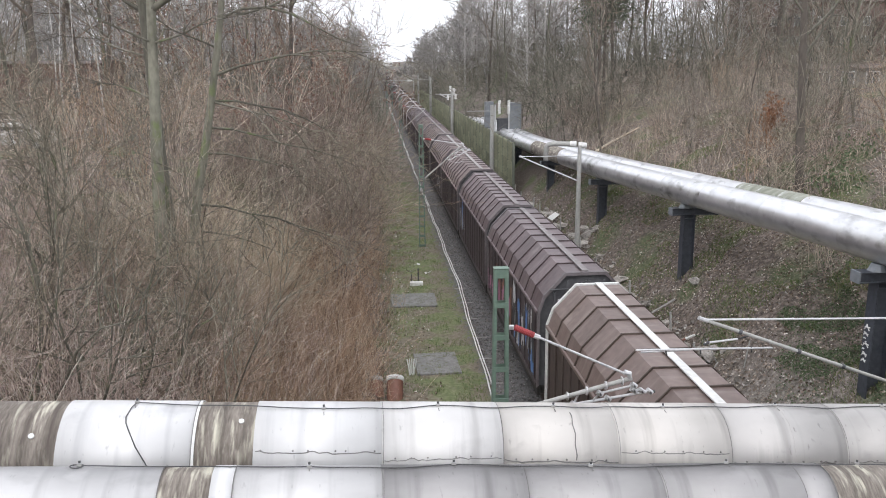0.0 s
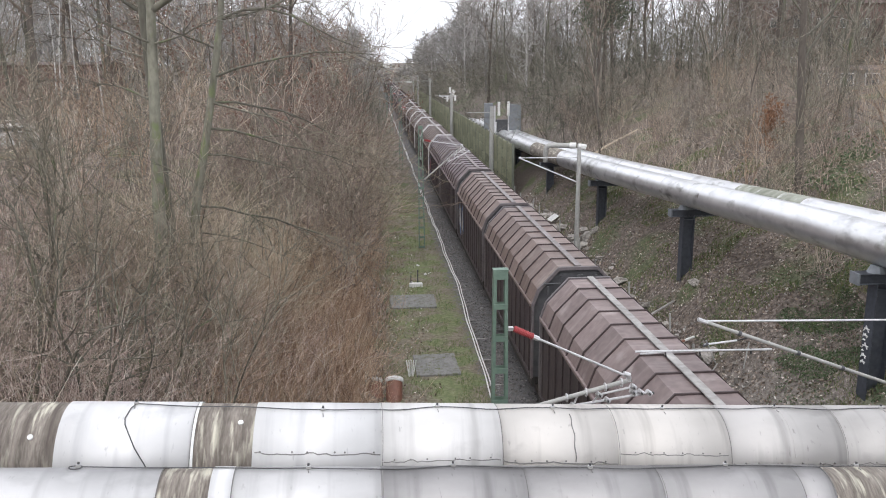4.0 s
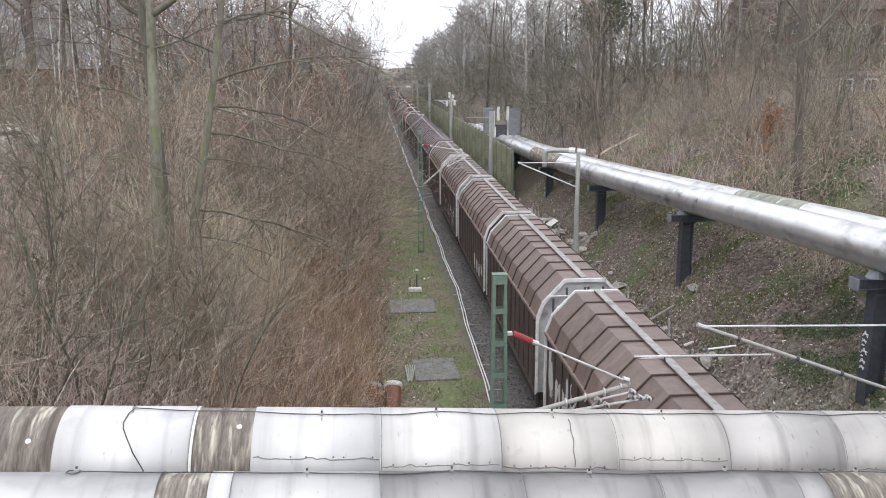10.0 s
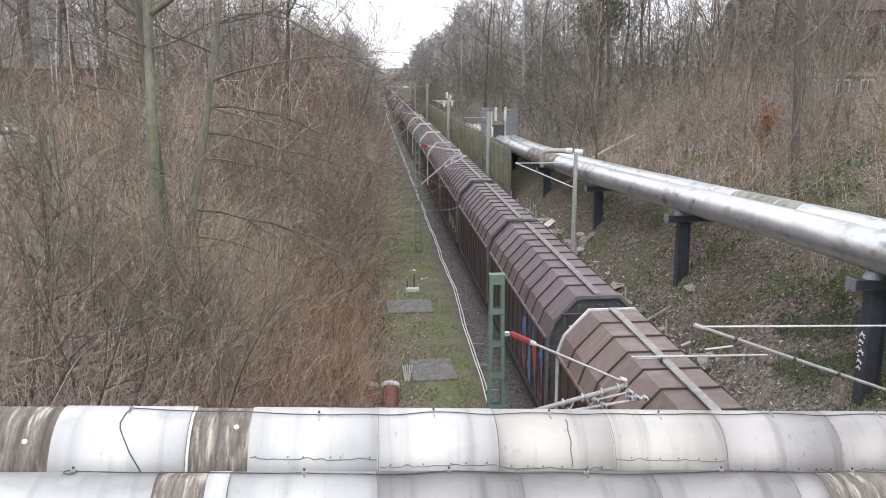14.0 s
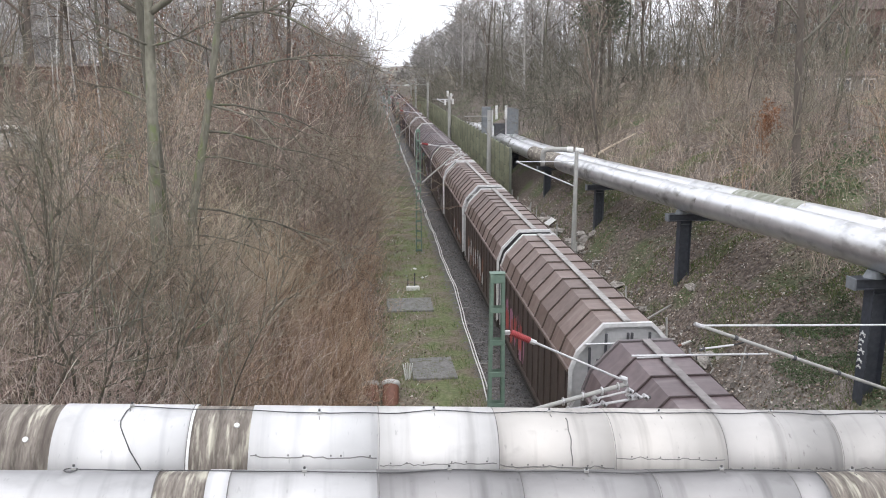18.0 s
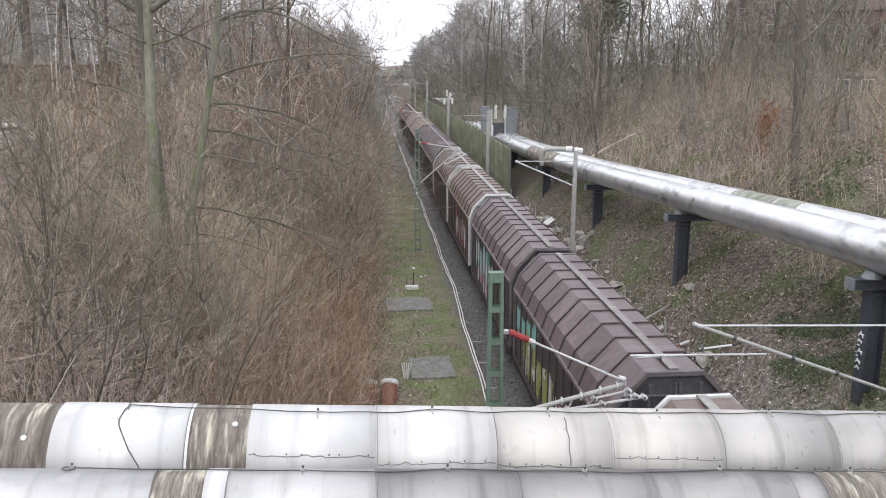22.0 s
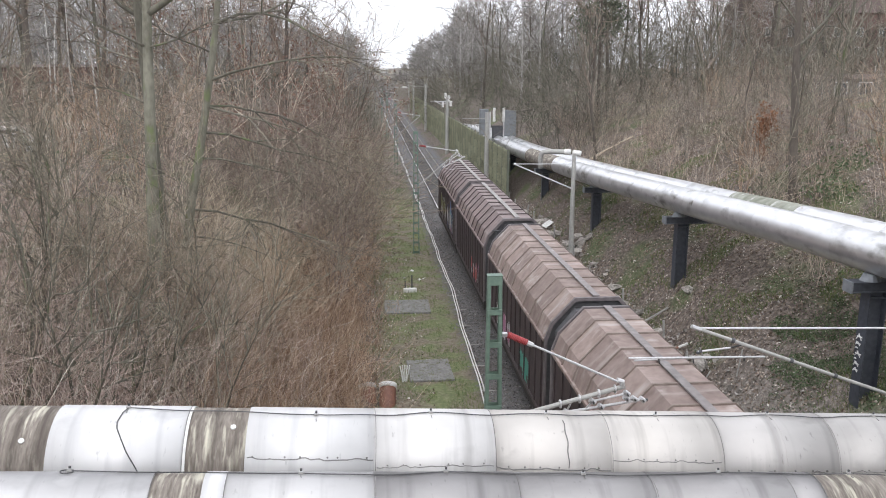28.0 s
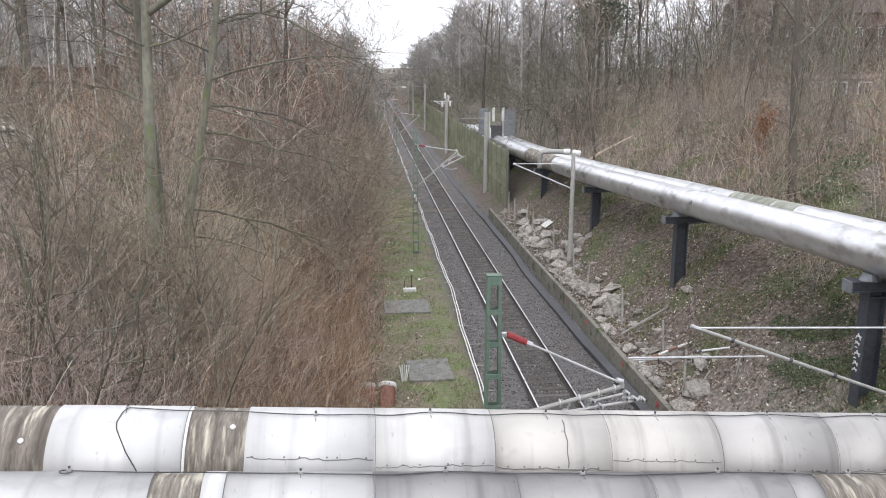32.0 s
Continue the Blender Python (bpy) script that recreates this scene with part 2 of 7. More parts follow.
M_SLAB = surface("dull_slab_concrete", (0.145, 0.142, 0.135), (0.28, 0.275, 0.262), 0.92, 0, 12, 2.2, 0.5, (0.13, 0.135, 0.085), 0.54)
M_WALLCON = surface("mossy_concrete", (0.15, 0.14, 0.12), (0.30, 0.28, 0.24), 0.92, 0, 7, 0.7, 0.4, (0.09, 0.11, 0.05), 0.55)
M_DUCT = surface("dark_duct", (0.05, 0.052, 0.058), (0.11, 0.112, 0.12), 0.6, 0, 7, 0.8)
M_WHITECABLE = surface("white_cable", (0.66, 0.65, 0.63), (0.88, 0.87, 0.85), 0.5, 0, 5, 1.1)
M_GREENMAST = surface("green_mast_paint", (0.115, 0.175, 0.135), (0.17, 0.24, 0.19), 0.55, 0.1, 14, 1.5, 0.05, (0.10, 0.09, 0.06), 0.7)
M_GALV = surface("galvanised_steel", (0.50, 0.50, 0.505), (0.74, 0.74, 0.745), 0.42, 0.6, 18, 2, 0.05)
M_GREYPOST = surface("grey_post", (0.30, 0.30, 0.285), (0.46, 0.455, 0.43), 0.85, 0, 10, 0.8, 0.2)
M_INSUL = surface("red_insulator", (0.24, 0.03, 0.034), (0.37, 0.055, 0.058), 0.45, 0, 12, 2, 0.05)
M_PIER = surface("blue_black_painted_steel", (0.036, 0.041, 0.051), (0.088, 0.096, 0.114), 0.45, 0.1, 8, 0.8, 0.1, (0.13, 0.12, 0.11), 0.68)
M_BARRIER = surface("yellow_green_panel", (0.175, 0.183, 0.118), (0.35, 0.352, 0.24), 0.85, 0, 8, 0.5, 0.2, (0.12, 0.125, 0.085), 0.60, vary=0.18)
M_BARPOST = surface("barrier_post", (0.10, 0.112, 0.09), (0.19, 0.20, 0.16), 0.8, 0.1, 8, 0.6)
M_CLAD = clad_surface("aluminium_cladding", (0.60, 0.595, 0.586), (0.75, 0.745, 0.735), (0.40, 0.40, 0.41), 0.3, 0.5, 0.5)
M_CLADCREAM = clad_surface("cream_stained_cladding", (0.475, 0.452, 0.42), (0.61, 0.583, 0.548), (0.28, 0.26, 0.24), 0.28, 0.5, 0.7)
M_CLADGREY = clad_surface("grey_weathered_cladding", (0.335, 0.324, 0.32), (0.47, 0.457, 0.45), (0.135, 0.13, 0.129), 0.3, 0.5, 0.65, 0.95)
M_CLADOLD = clad_surface("dull_cladding", (0.37, 0.357, 0.342), (0.51, 0.492, 0.474), (0.21, 0.20, 0.19), 0.3, 0.48, 0.65)
M_CLADMID = clad_surface("faintly_cream_cladding", (0.585, 0.574, 0.557), (0.733, 0.719, 0.70), (0.37, 0.357, 0.345), 0.3, 0.5, 0.55)
# White cladding with the grey reflection painted over its crown.
M_CLADFRONT = clad_surface("reflection_greyed_cladding", (0.62, 0.612, 0.602), (0.78, 0.772, 0.762), (0.25, 0.245, 0.247), 0.3, 0.5, 0.4, 0.75)
M_BANKCLAD = surface("bright_bank_cladding", (0.66, 0.66, 0.67), (0.88, 0.88, 0.89), 0.34, 0.85, 3.5, 0.9, 0.12, (0.33, 0.325, 0.31), 0.60, stretch=(1, 0.5, 1), vary=0.03, streak=((0.27, 0.265, 0.26), (2.0, 1.3, 2.6), 0.56, 0.65))
M_BANKDULL = surface("streaked_bank_cladding", (0.58, 0.58, 0.585), (0.82, 0.82, 0.82), 0.36, 0.85, 3.5, 0.9, 0.12, (0.27, 0.262, 0.245), 0.56, stretch=(1, 0.5, 1), vary=0.04, streak=((0.22, 0.215, 0.21), (2.0, 1.3, 2.6), 0.51, 0.7))
M_BANKGREEN = surface("green_stained_cladding", (0.20, 0.21, 0.16), (0.42, 0.43, 0.37), 0.7, 0.3, 4, 1.2, 0.1, (0.62, 0.62, 0.60), 0.58, streak=((0.11, 0.12, 0.07), (0.8, 3, 0.8), 0.5, 0.6))
M_BAREPIPE = surface("weathered_bare_pipe", (0.115, 0.095, 0.08), (0.34, 0.305, 0.262), 0.9, 0, 8, 1.1, 0.7, (0.58, 0.55, 0.45), 0.53, stretch=(7.5, 1.3, 1.3), streak=((0.08, 0.064, 0.054), (9, 0.7, 0.7), 0.46, 0.8))
M_LINE = surface("dark_cable", (0.05, 0.05, 0.05), (0.12, 0.12, 0.12), 0.6, 0.2, 8, 2)
M_SEAM = surface("grey_seam", (0.13, 0.125, 0.12), (0.30, 0.29, 0.28), 0.6, 0.4, 14, 3)
M_CLAY = surface("brown_clay_pipe", (0.16, 0.075, 0.052), (0.27, 0.125, 0.088), 0.6, 0, 8, 1.5)
M_WHITE = surface("worn_white_paint", (0.55, 0.55, 0.53), (0.80, 0.80, 0.78), 0.6, 0, 9, 1.2, 0.1, (0.33, 0.31, 0.28), 0.66)
M_ROCK = surface("broken_masonry", (0.17, 0.155, 0.135), (0.52, 0.485, 0.445), 0.95, 0, 11, 3.0, 1.0, (0.10, 0.092, 0.07), 0.56, vary=0.22)
M_BRICK = surface("red_brick_wall", (0.12, 0.075, 0.064), (0.19, 0.125, 0.107), 0.9, 0, 6, 0.3)
M_ROOFTILE = surface("dark_roof_tile", (0.07, 0.05, 0.045), (0.13, 0.095, 0.082), 0.85, 0, 6, 0.3)
M_GLASS = surface("window_glass", (0.05, 0.06, 0.07), (0.12, 0.13, 0.14), 0.12, 0, 2, 0.4, 0)
M_BARK = surface("grey_green_bark", (0.075, 0.07, 0.054), (0.20, 0.188, 0.15), 0.95, 0, 9, 1.0, 0.6, (0.13, 0.16, 0.07), 0.58, stretch=(1, 1, 0.35), vary=0.2)
M_BARKDARK = surface("dark_bark", (0.06, 0.05, 0.042), (0.14, 0.12, 0.10), 0.95, 0, 9, 1.0, 0.5, stretch=(1, 1, 0.35), vary=0.25)
M_BIRCH = surface("white_birch_bark", (0.32, 0.30, 0.28), (0.72, 0.70, 0.67), 0.8, 0, 4, 1.5, 0.2, (0.06, 0.055, 0.05), 0.6, stretch=(1, 1, 1.4))
M_TWIG = island_surface("brown_twig", [(0.129, 0.106, 0.083), (0.317, 0.259, 0.205), (0.478, 0.401, 0.321), (0.750, 0.640, 0.524)])
M_TWIGRED = island_surface("rust_brown_twig", [(0.138, 0.088, 0.062), (0.335, 0.223, 0.151), (0.493, 0.345, 0.239), (0.670, 0.532, 0.404)])
M_TWIGOLIVE = island_surface("olive_brown_twig", [(0.097, 0.083, 0.057), (0.233, 0.199, 0.141), (0.360, 0.310, 0.229), (0.535, 0.462, 0.360)])
M_TWIGROSE = island_surface("reddish_brown_twig", [(0.126, 0.094, 0.076), (0.294, 0.222, 0.180), (0.444, 0.344, 0.284), (0.648, 0.522, 0.444)])
M_BARKPALE = surface("lichen_grey_bark", (0.13, 0.124, 0.094), (0.29, 0.28, 0.22), 0.95, 0, 11, 1.6, 0.6, (0.17, 0.20, 0.095), 0.53, stretch=(1, 1, 0.45), streak=((0.08, 0.072, 0.056), (3, 3, 0.8), 0.54, 0.75))
M_TWIGGREY = island_surface("grey_twig", [(0.075, 0.068, 0.056), (0.159, 0.145, 0.122), (0.252, 0.234, 0.196), (0.393, 0.365, 0.309)])
M_TWIGPLUM = island_surface("purple_brown_twig", [(0.242, 0.181, 0.159), (0.482, 0.374, 0.327), (0.708, 0.578, 0.513), (0.820, 0.783, 0.701)])
M_TWIGWINE = island_surface("wine_brown_twig", [(0.085, 0.063, 0.053), (0.195, 0.146, 0.122), (0.295, 0.228, 0.193), (0.43, 0.345, 0.30)])
M_SHOOT = island_surface("dull_brown_shoot", [(0.085, 0.067, 0.054), (0.20, 0.16, 0.13), (0.30, 0.245, 0.20), (0.45, 0.38, 0.315)])
M_BRUSHDARK = island_surface("dark_olive_undergrowth", [(0.06, 0.056, 0.044), (0.125, 0.118, 0.094), (0.20, 0.188, 0.152), (0.30, 0.28, 0.235)])
M_STEM = island_surface("dark_olive_stem", [(0.103, 0.094, 0.074), (0.215, 0.196, 0.151), (0.360, 0.329, 0.256)])
M_REED = island_surface("dry_stalk", [(0.286, 0.226, 0.160), (0.495, 0.407, 0.303), (0.726, 0.627, 0.495)])
# Distance haze is put into this colour: paler and greyer twigs.
M_WOODS = island_surface("haze_pale_woodland_twig", [(0.21, 0.198, 0.188), (0.34, 0.322, 0.306), (0.50, 0.478, 0.458)])
M_PINE = island_surface("dark_needle", [(0.05, 0.065, 0.042), (0.09, 0.105, 0.07), (0.13, 0.14, 0.10)])
M_LITTER = island_surface("fallen_leaf", [(0.075, 0.053, 0.040), (0.20, 0.148, 0.11), (0.40, 0.325, 0.26), (0.13, 0.092, 0.066), (0.52, 0.45, 0.385), (0.26, 0.195, 0.15), (0.80, 0.76, 0.70)])
M_SWITCHBOX = surface("blue_grey_cabinet", (0.15, 0.165, 0.18), (0.27, 0.285, 0.30), 0.6, 0.2, 6, 1)
M_BEECH = island_surface("dry_orange_leaf", [(0.22, 0.10, 0.052), (0.33, 0.165, 0.088), (0.19, 0.095, 0.058)])
M_OAKLEAF = island_surface("dead_oak_leaf", [(0.13, 0.072, 0.055), (0.21, 0.122, 0.092), (0.27, 0.17, 0.13)])
M_IVY = island_surface("ivy_leaf", [(0.05, 0.08, 0.032), (0.09, 0.13, 0.058), (0.135, 0.18, 0.09)], 0.6)
M_BLADE = island_surface("grass_blade", [(0.07, 0.105, 0.03), (0.125, 0.185, 0.055), (0.19, 0.23, 0.085), (0.25, 0.225, 0.135)])


# ---------------------------------------------------------------- mesh helpers
def mesh_of(name, verts, faces, material, smooth=False):
    me = bpy.data.meshes.new(name)
    me.from_pydata([tuple(v) for v in verts], [], [tuple(f) for f in faces])
    me.materials.append(material)
    if smooth:
        for p in me.polygons:
            p.use_smooth = True
    me.update()
    return me


def part(name, bm, material, parent=None, label="", smooth=False):
    me = bpy.data.meshes.new(name)
    bm.to_mesh(me)
    bm.free()
    me.materials.append(material)
    if smooth:
        for p in me.polygons:
            p.use_smooth = True
    ob = new(name, me)
    if parent:
        ob.parent = parent
    return tagged(ob, label) if label else ob


def child(name, me, parent, m=None):
    ob = new(name, me)
    ob.parent = parent
    if m is not None:
        ob.matrix_basis = m
    return ob


def box(bm, x0, x1, y0, y1, z0, z1, bevel=0.0):
    vs = [bm.verts.new(p) for p in ((x0, y0, z0), (x1, y0, z0), (x1, y1, z0), (x0, y1, z0),
                                    (x0, y0, z1), (x1, y0, z1), (x1, y1, z1), (x0, y1, z1))]
    fs = [bm.faces.new([vs[i] for i in f]) for f in ((3, 2, 1, 0), (4, 5, 6, 7), (0, 1, 5, 4), (1, 2, 6, 5), (2, 3, 7, 6), (3, 0, 4, 7))]
    if bevel:
        edges = list({e for f in fs for e in f.edges})
        bmesh.ops.bevel(bm, geom=edges, offset=bevel, segments=1, affect="EDGES")
    return vs


def boxed(x0, x1, y0, y1, z0, z1, bevel=0.0):
    bm = bmesh.new()
    box(bm, x0, x1, y0, y1, z0, z1, bevel)
    return bm


def tube(bm, pts, r, sides=10, cap=True, r_end=None):
    """A round tube along the points."""
    pts = [Vector(p) for p in pts]
    n = len(pts)
    rings = []
    side = None
    for i, p in enumerate(pts):
        d = (pts[min(i + 1, n - 1)] - pts[max(i - 1, 0)]).normalized()
        if side is None:
            side = d.orthogonal().normalized()
        side = (side - d * side.dot(d)).normalized()
        up = d.cross(side)
        rad = r if r_end is None else r + (r_end - r) * i / max(1, n - 1)
        rings.append([bm.verts.new(p + (side * math.cos(a) + up * math.sin(a)) * rad)
                      for a in (math.tau * k / sides for k in range(sides))])
    for a, b in zip(rings, rings[1:]):
        for k in range(sides):
            bm.faces.new((a[k], a[(k + 1) % sides], b[(k + 1) % sides], b[k]))
    if cap:
        bm.faces.new(rings[0][::-1])
        bm.faces.new(rings[-1])
    return bm


def tubed(pts, r, sides=10, cap=True, r_end=None):
    return tube(bmesh.new(), pts, r, sides, cap, r_end)


def empty(name, x=0.0, y=0.0, z=0.0):
    ob = new(name)
    ob.location = (x, y, z)
    return ob


def fold(x, table):
    """Straight lines between the table's points."""
    if x <= table[0][0]:
        return table[0][1]
    for (a, p), (b, q) in zip(table, table[1:]):
        if x <= b:
            return p + (q - p) * (x - a) / (b - a)
    return table[-1][1]


def smooth_line(pts, per=8):
    """A soft curve through the points."""
    pts = [Vector(p) for p in pts]
    out = []
    for i in range(len(pts) - 1):
        p0, p1, p2, p3 = pts[max(0, i - 1)], pts[i], pts[i + 1], pts[min(len(pts) - 1, i + 2)]
        for k in range(per):
            t = k / per
            out.append(0.5 * (2 * p1 + (p2 - p0) * t + (2 * p0 - 5 * p1 + 4 * p2 - p3) * t * t + (3 * p1 - p0 - 3 * p2 + p3) * t ** 3))
    return out + [pts[-1]]


# ---------------------------------------------------------------- ground
RIGHT = ((0.0, -0.225), (0.68, -0.225), (0.92, -0.18), (2.0, -0.2), (2.6, -0.38), (3.15, -0.40), (3.22, 0.15), (3.6, 0.36), (4.6, 0.68), (5.4, 1.5), (6.4, 2.6), (8.5, 3.9), (12, 5.8), (17, 7.8), (22, 8.7), (30, 9.0), (80, 9.3))
LEFT = ((0.0, -0.225), (0.68, -0.225), (0.92, -0.18), (1.6, -0.19), (2.6, -0.40), (6.0, -0.38), (7.5, 0.1), (9, 1.1), (12, 3.2), (16, 5.6), (20, 6.5), (60, 6.8))


def ground_z(x, y):
    z = fold(x, RIGHT) if x > 0 else fold(-x, LEFT)
    k = min(1.0, max(0.0, (abs(x) - (4.6 if x < 0 else 3.6)) / 3))
    if x > 3.15 and y > 58:
        z -= min(1.0, (y - 58) / 6) * max(0.0, 1 - abs(x - 3.8) / 1.3) * 0.55
    if k:
        z += k * (noise.noise((x * 0.35, y * 0.35, 3.1)) * 0.35 + noise.noise((x * 1.3, y * 1.3, 7.7)) * 0.12)
    elif x < -2.6:
        z += noise.noise((x * 1.1, y * 1.1, 1.7)) * 0.05
    return z


def build_ground():
    xs = [-900, -400, -200, -120, -80, -60, -48, -40, -34, -30] + [-28 + 0.7 * i for i in range(29)]
    xs += [-7.6 + 0.4 * i for i in range(13)] + [-2.6, -2.2, -1.6, -0.92, -0.68, 0, 0.68, 0.92, 1.6, 2.0, 2.6, 3.0, 3.15, 3.22, 3.6, 4.0, 4.4]
    xs += [4.8 + 0.4 * i for i in range(20)] + [13 + 0.8 * i for i in range(23)] + [32, 36, 42, 50, 65, 80, 120, 200, 400, 900]
    ys = [-300, -100, -40, -20, -10, -5] + [0.8 * i for i in range(100)] + [80 + 2.5 * i for i in range(50)]
    ys += [210, 230, 260, 300, 350, 420, 520, 700, 1000, 1600, 2600]
    verts = [(x, y, ground_z(x, y)) for y in ys for x in xs]
    w = len(xs)
    faces = [(j * w + i, j * w + i + 1, (j + 1) * w + i + 1, (j + 1) * w + i) for j in range(len(ys) - 1) for i in range(w - 1)]
    ob = new("ground", mesh_of("ground", verts, faces, M_GROUND, True))
    tagged(ob, "cutting with leaf-littered banks, grassy verge and grey ballast", "ground", kind="structure")


build_ground()


# ---------------------------------------------------------------- track
def build_track():
    track = tagged(empty("railway_track"), "single railway track with shiny rails on weathered sleepers", "railway track", kind="structure")
    prof = ((-0.07, -0.155), (0.07, -0.155), (0.07, -0.14), (0.015, -0.115), (0.015, -0.04), (0.036, -0.03), (0.036, -0.004),
            (-0.036, -0.004), (-0.036, -0.03), (-0.015, -0.04), (-0.015, -0.115), (-0.07, -0.14))
    for x in (-0.7535, 0.7535):
        n = len(prof)
        vs = [(px, y, pz) for y in (-40, 900) for px, pz in prof]
        fs = [(i, (i + 1) % n, n + (i + 1) % n, n + i) for i in range(n)] + [tuple(range(n))[::-1], tuple(range(n, 2 * n))]
        rail = child("rail", mesh_of("rail", vs, fs, M_RAIL), track, Matrix.Translation((x, 0, 0)))
        bm = boxed(-0.030, 0.030, -40, 900, -0.004, 0.0)
        top = part("running_surface", bm, M_RAILTOP, rail)
    bm = boxed(-1.3, 1.3, -0.11, 0.11, -0.40, -0.205, 0.015)
    me = bpy.data.meshes.new("sleeper")
    bm.to_mesh(me)
    bm.free()
    me.materials.append(M_SLEEPER)
    for i in range(290):
        child("sleeper", me, track, Matrix.Translation((random.uniform(-0.03, 0.03), 18 + 0.6 * i, random.uniform(-0.01, 0.005))))


build_track()


def build_trackside():
    # dark cable duct along the ballast edge
    duct = tagged(empty("cable_duct"), "dark plastic cable duct lying along the ballast", "cable duct", kind="structure")
    pts = [(fold(y, ((0, 2.8), (25, 2.84), (30, 2.8), (35, 2.6), (42, 2.5), (52, 2.6), (70, 2.3), (82, 2.2), (230, 2.3))) + 0.05 * math.sin(y * 0.55) + 0.03 * math.sin(y * 1.7), y) for y in range(4, 232, 4)]
    for (xa, ya), (xb, yb) in zip(pts, pts[1:]):
        bm = bmesh.new()
        for a, b, c, d in ((-0.17, 0.17, -0.42, -0.17), (-0.19, 0.19, -0.17, -0.145)):
            vs = [bm.verts.new(p) for p in ((xa + a, ya, c), (xa + b, ya, c), (xb + b, yb - 0.02, c), (xb + a, yb - 0.02, c),
                                            (xa + a, ya, d), (xa + b, ya, d), (xb + b, yb - 0.02, d), (xb + a, yb - 0.02, d))]
            for f in ((3, 2, 1, 0), (4, 5, 6, 7), (0, 1, 5, 4), (1, 2, 6, 5), (2, 3, 7, 6), (3, 0, 4, 7)):
                bm.faces.new([vs[i] for i in f])
        part("duct_length", bm, M_DUCT, duct)
    # twin white cable along the verge
    for k, ph in ((0, 0.0), (1, 1.3)):
        pts = []
        y = 2.0
        while y < 210:
            ph = 0.25 * k
            x = fold(y, ((0, -2.75), (27, -2.42), (40, -2.12), (210, -2.2)))
            pts.append((x + 0.10 * k + 0.035 * math.sin(y * 0.5 + ph) + 0.018 * math.sin(y * 1.4 + 3 * ph), y, -0.20 + 0.02 * math.sin(y * 1.3 + ph) + 0.02 * k))
            y += 0.8
        ob = part("trackside_cable", tubed(pts, 0.027, 6), M_WHITECABLE)
        tagged(ob, "white plastic cable snaking along the track edge", "cable", "trackside cables")
    far = [(fold(y, ((84, 1.75), (105, 1.8), (150, 1.95), (178, 2.1), (222, 1.6))) + 0.03 * math.sin(y * 0.6), y, -0.15) for y in range(84, 223, 2)]
    tagged(part("trackside_cable", tubed(far, 0.05, 6), M_CONCRETE), "pale cable lying on the far ballast shoulder", "cable", "trackside cables")
    # low concrete retaining wall in segments
    wall = tagged(empty("wall_retaining"), "low mossy concrete retaining wall beside the track", "retaining wall", kind="structure")
    ys = [6 + 2.0 * i for i in range(29)]
    for a, b in zip(ys, ys[1:]):
        xa, xb = (fold(v, ((6, 3.1), (23, 3.14), (35, 3.14), (48, 3.0), (62, 3.0))) for v in (a, b))
        bm = bmesh.new()
        vs = [bm.verts.new(p) for p in ((xa, a, -0.6), (xa + 0.18, a, -0.6), (xb + 0.18, b - 0.03, -0.6), (xb, b - 0.03, -0.6),
                                        (xa, a, 0.36), (xa + 0.18, a, 0.36), (xb + 0.18, b - 0.03, 0.36), (xb, b - 0.03, 0.36))]
        for f in ((3, 2, 1, 0), (4, 5, 6, 7), (0, 1, 5, 4), (1, 2, 6, 5), (2, 3, 7, 6), (3, 0, 4, 7)):
            bm.faces.new([vs[i] for i in f])
        part("wall_panel", bm, M_WALLCON, wall)
    # pale cross strips between cable and track
    strip = boxed(-0.62, 0.55, -0.03, 0.03, -0.26, -0.22, 0.008)
    first = part("cross_strip", strip, M_CONCRETE)
    tagged(first, "pale cross strip lying on the ballast edge", "strip", "strips along the verge")
    first.location = (-1.75, 24.6, 0)
    for i in range(1, 13):
        copy_thing(first, pose(-1.75 + random.uniform(-0.06, 0.06), 24.6 + 2.5 * i, 0, 0, 0, random.uniform(-2, 2)))


build_trackside()


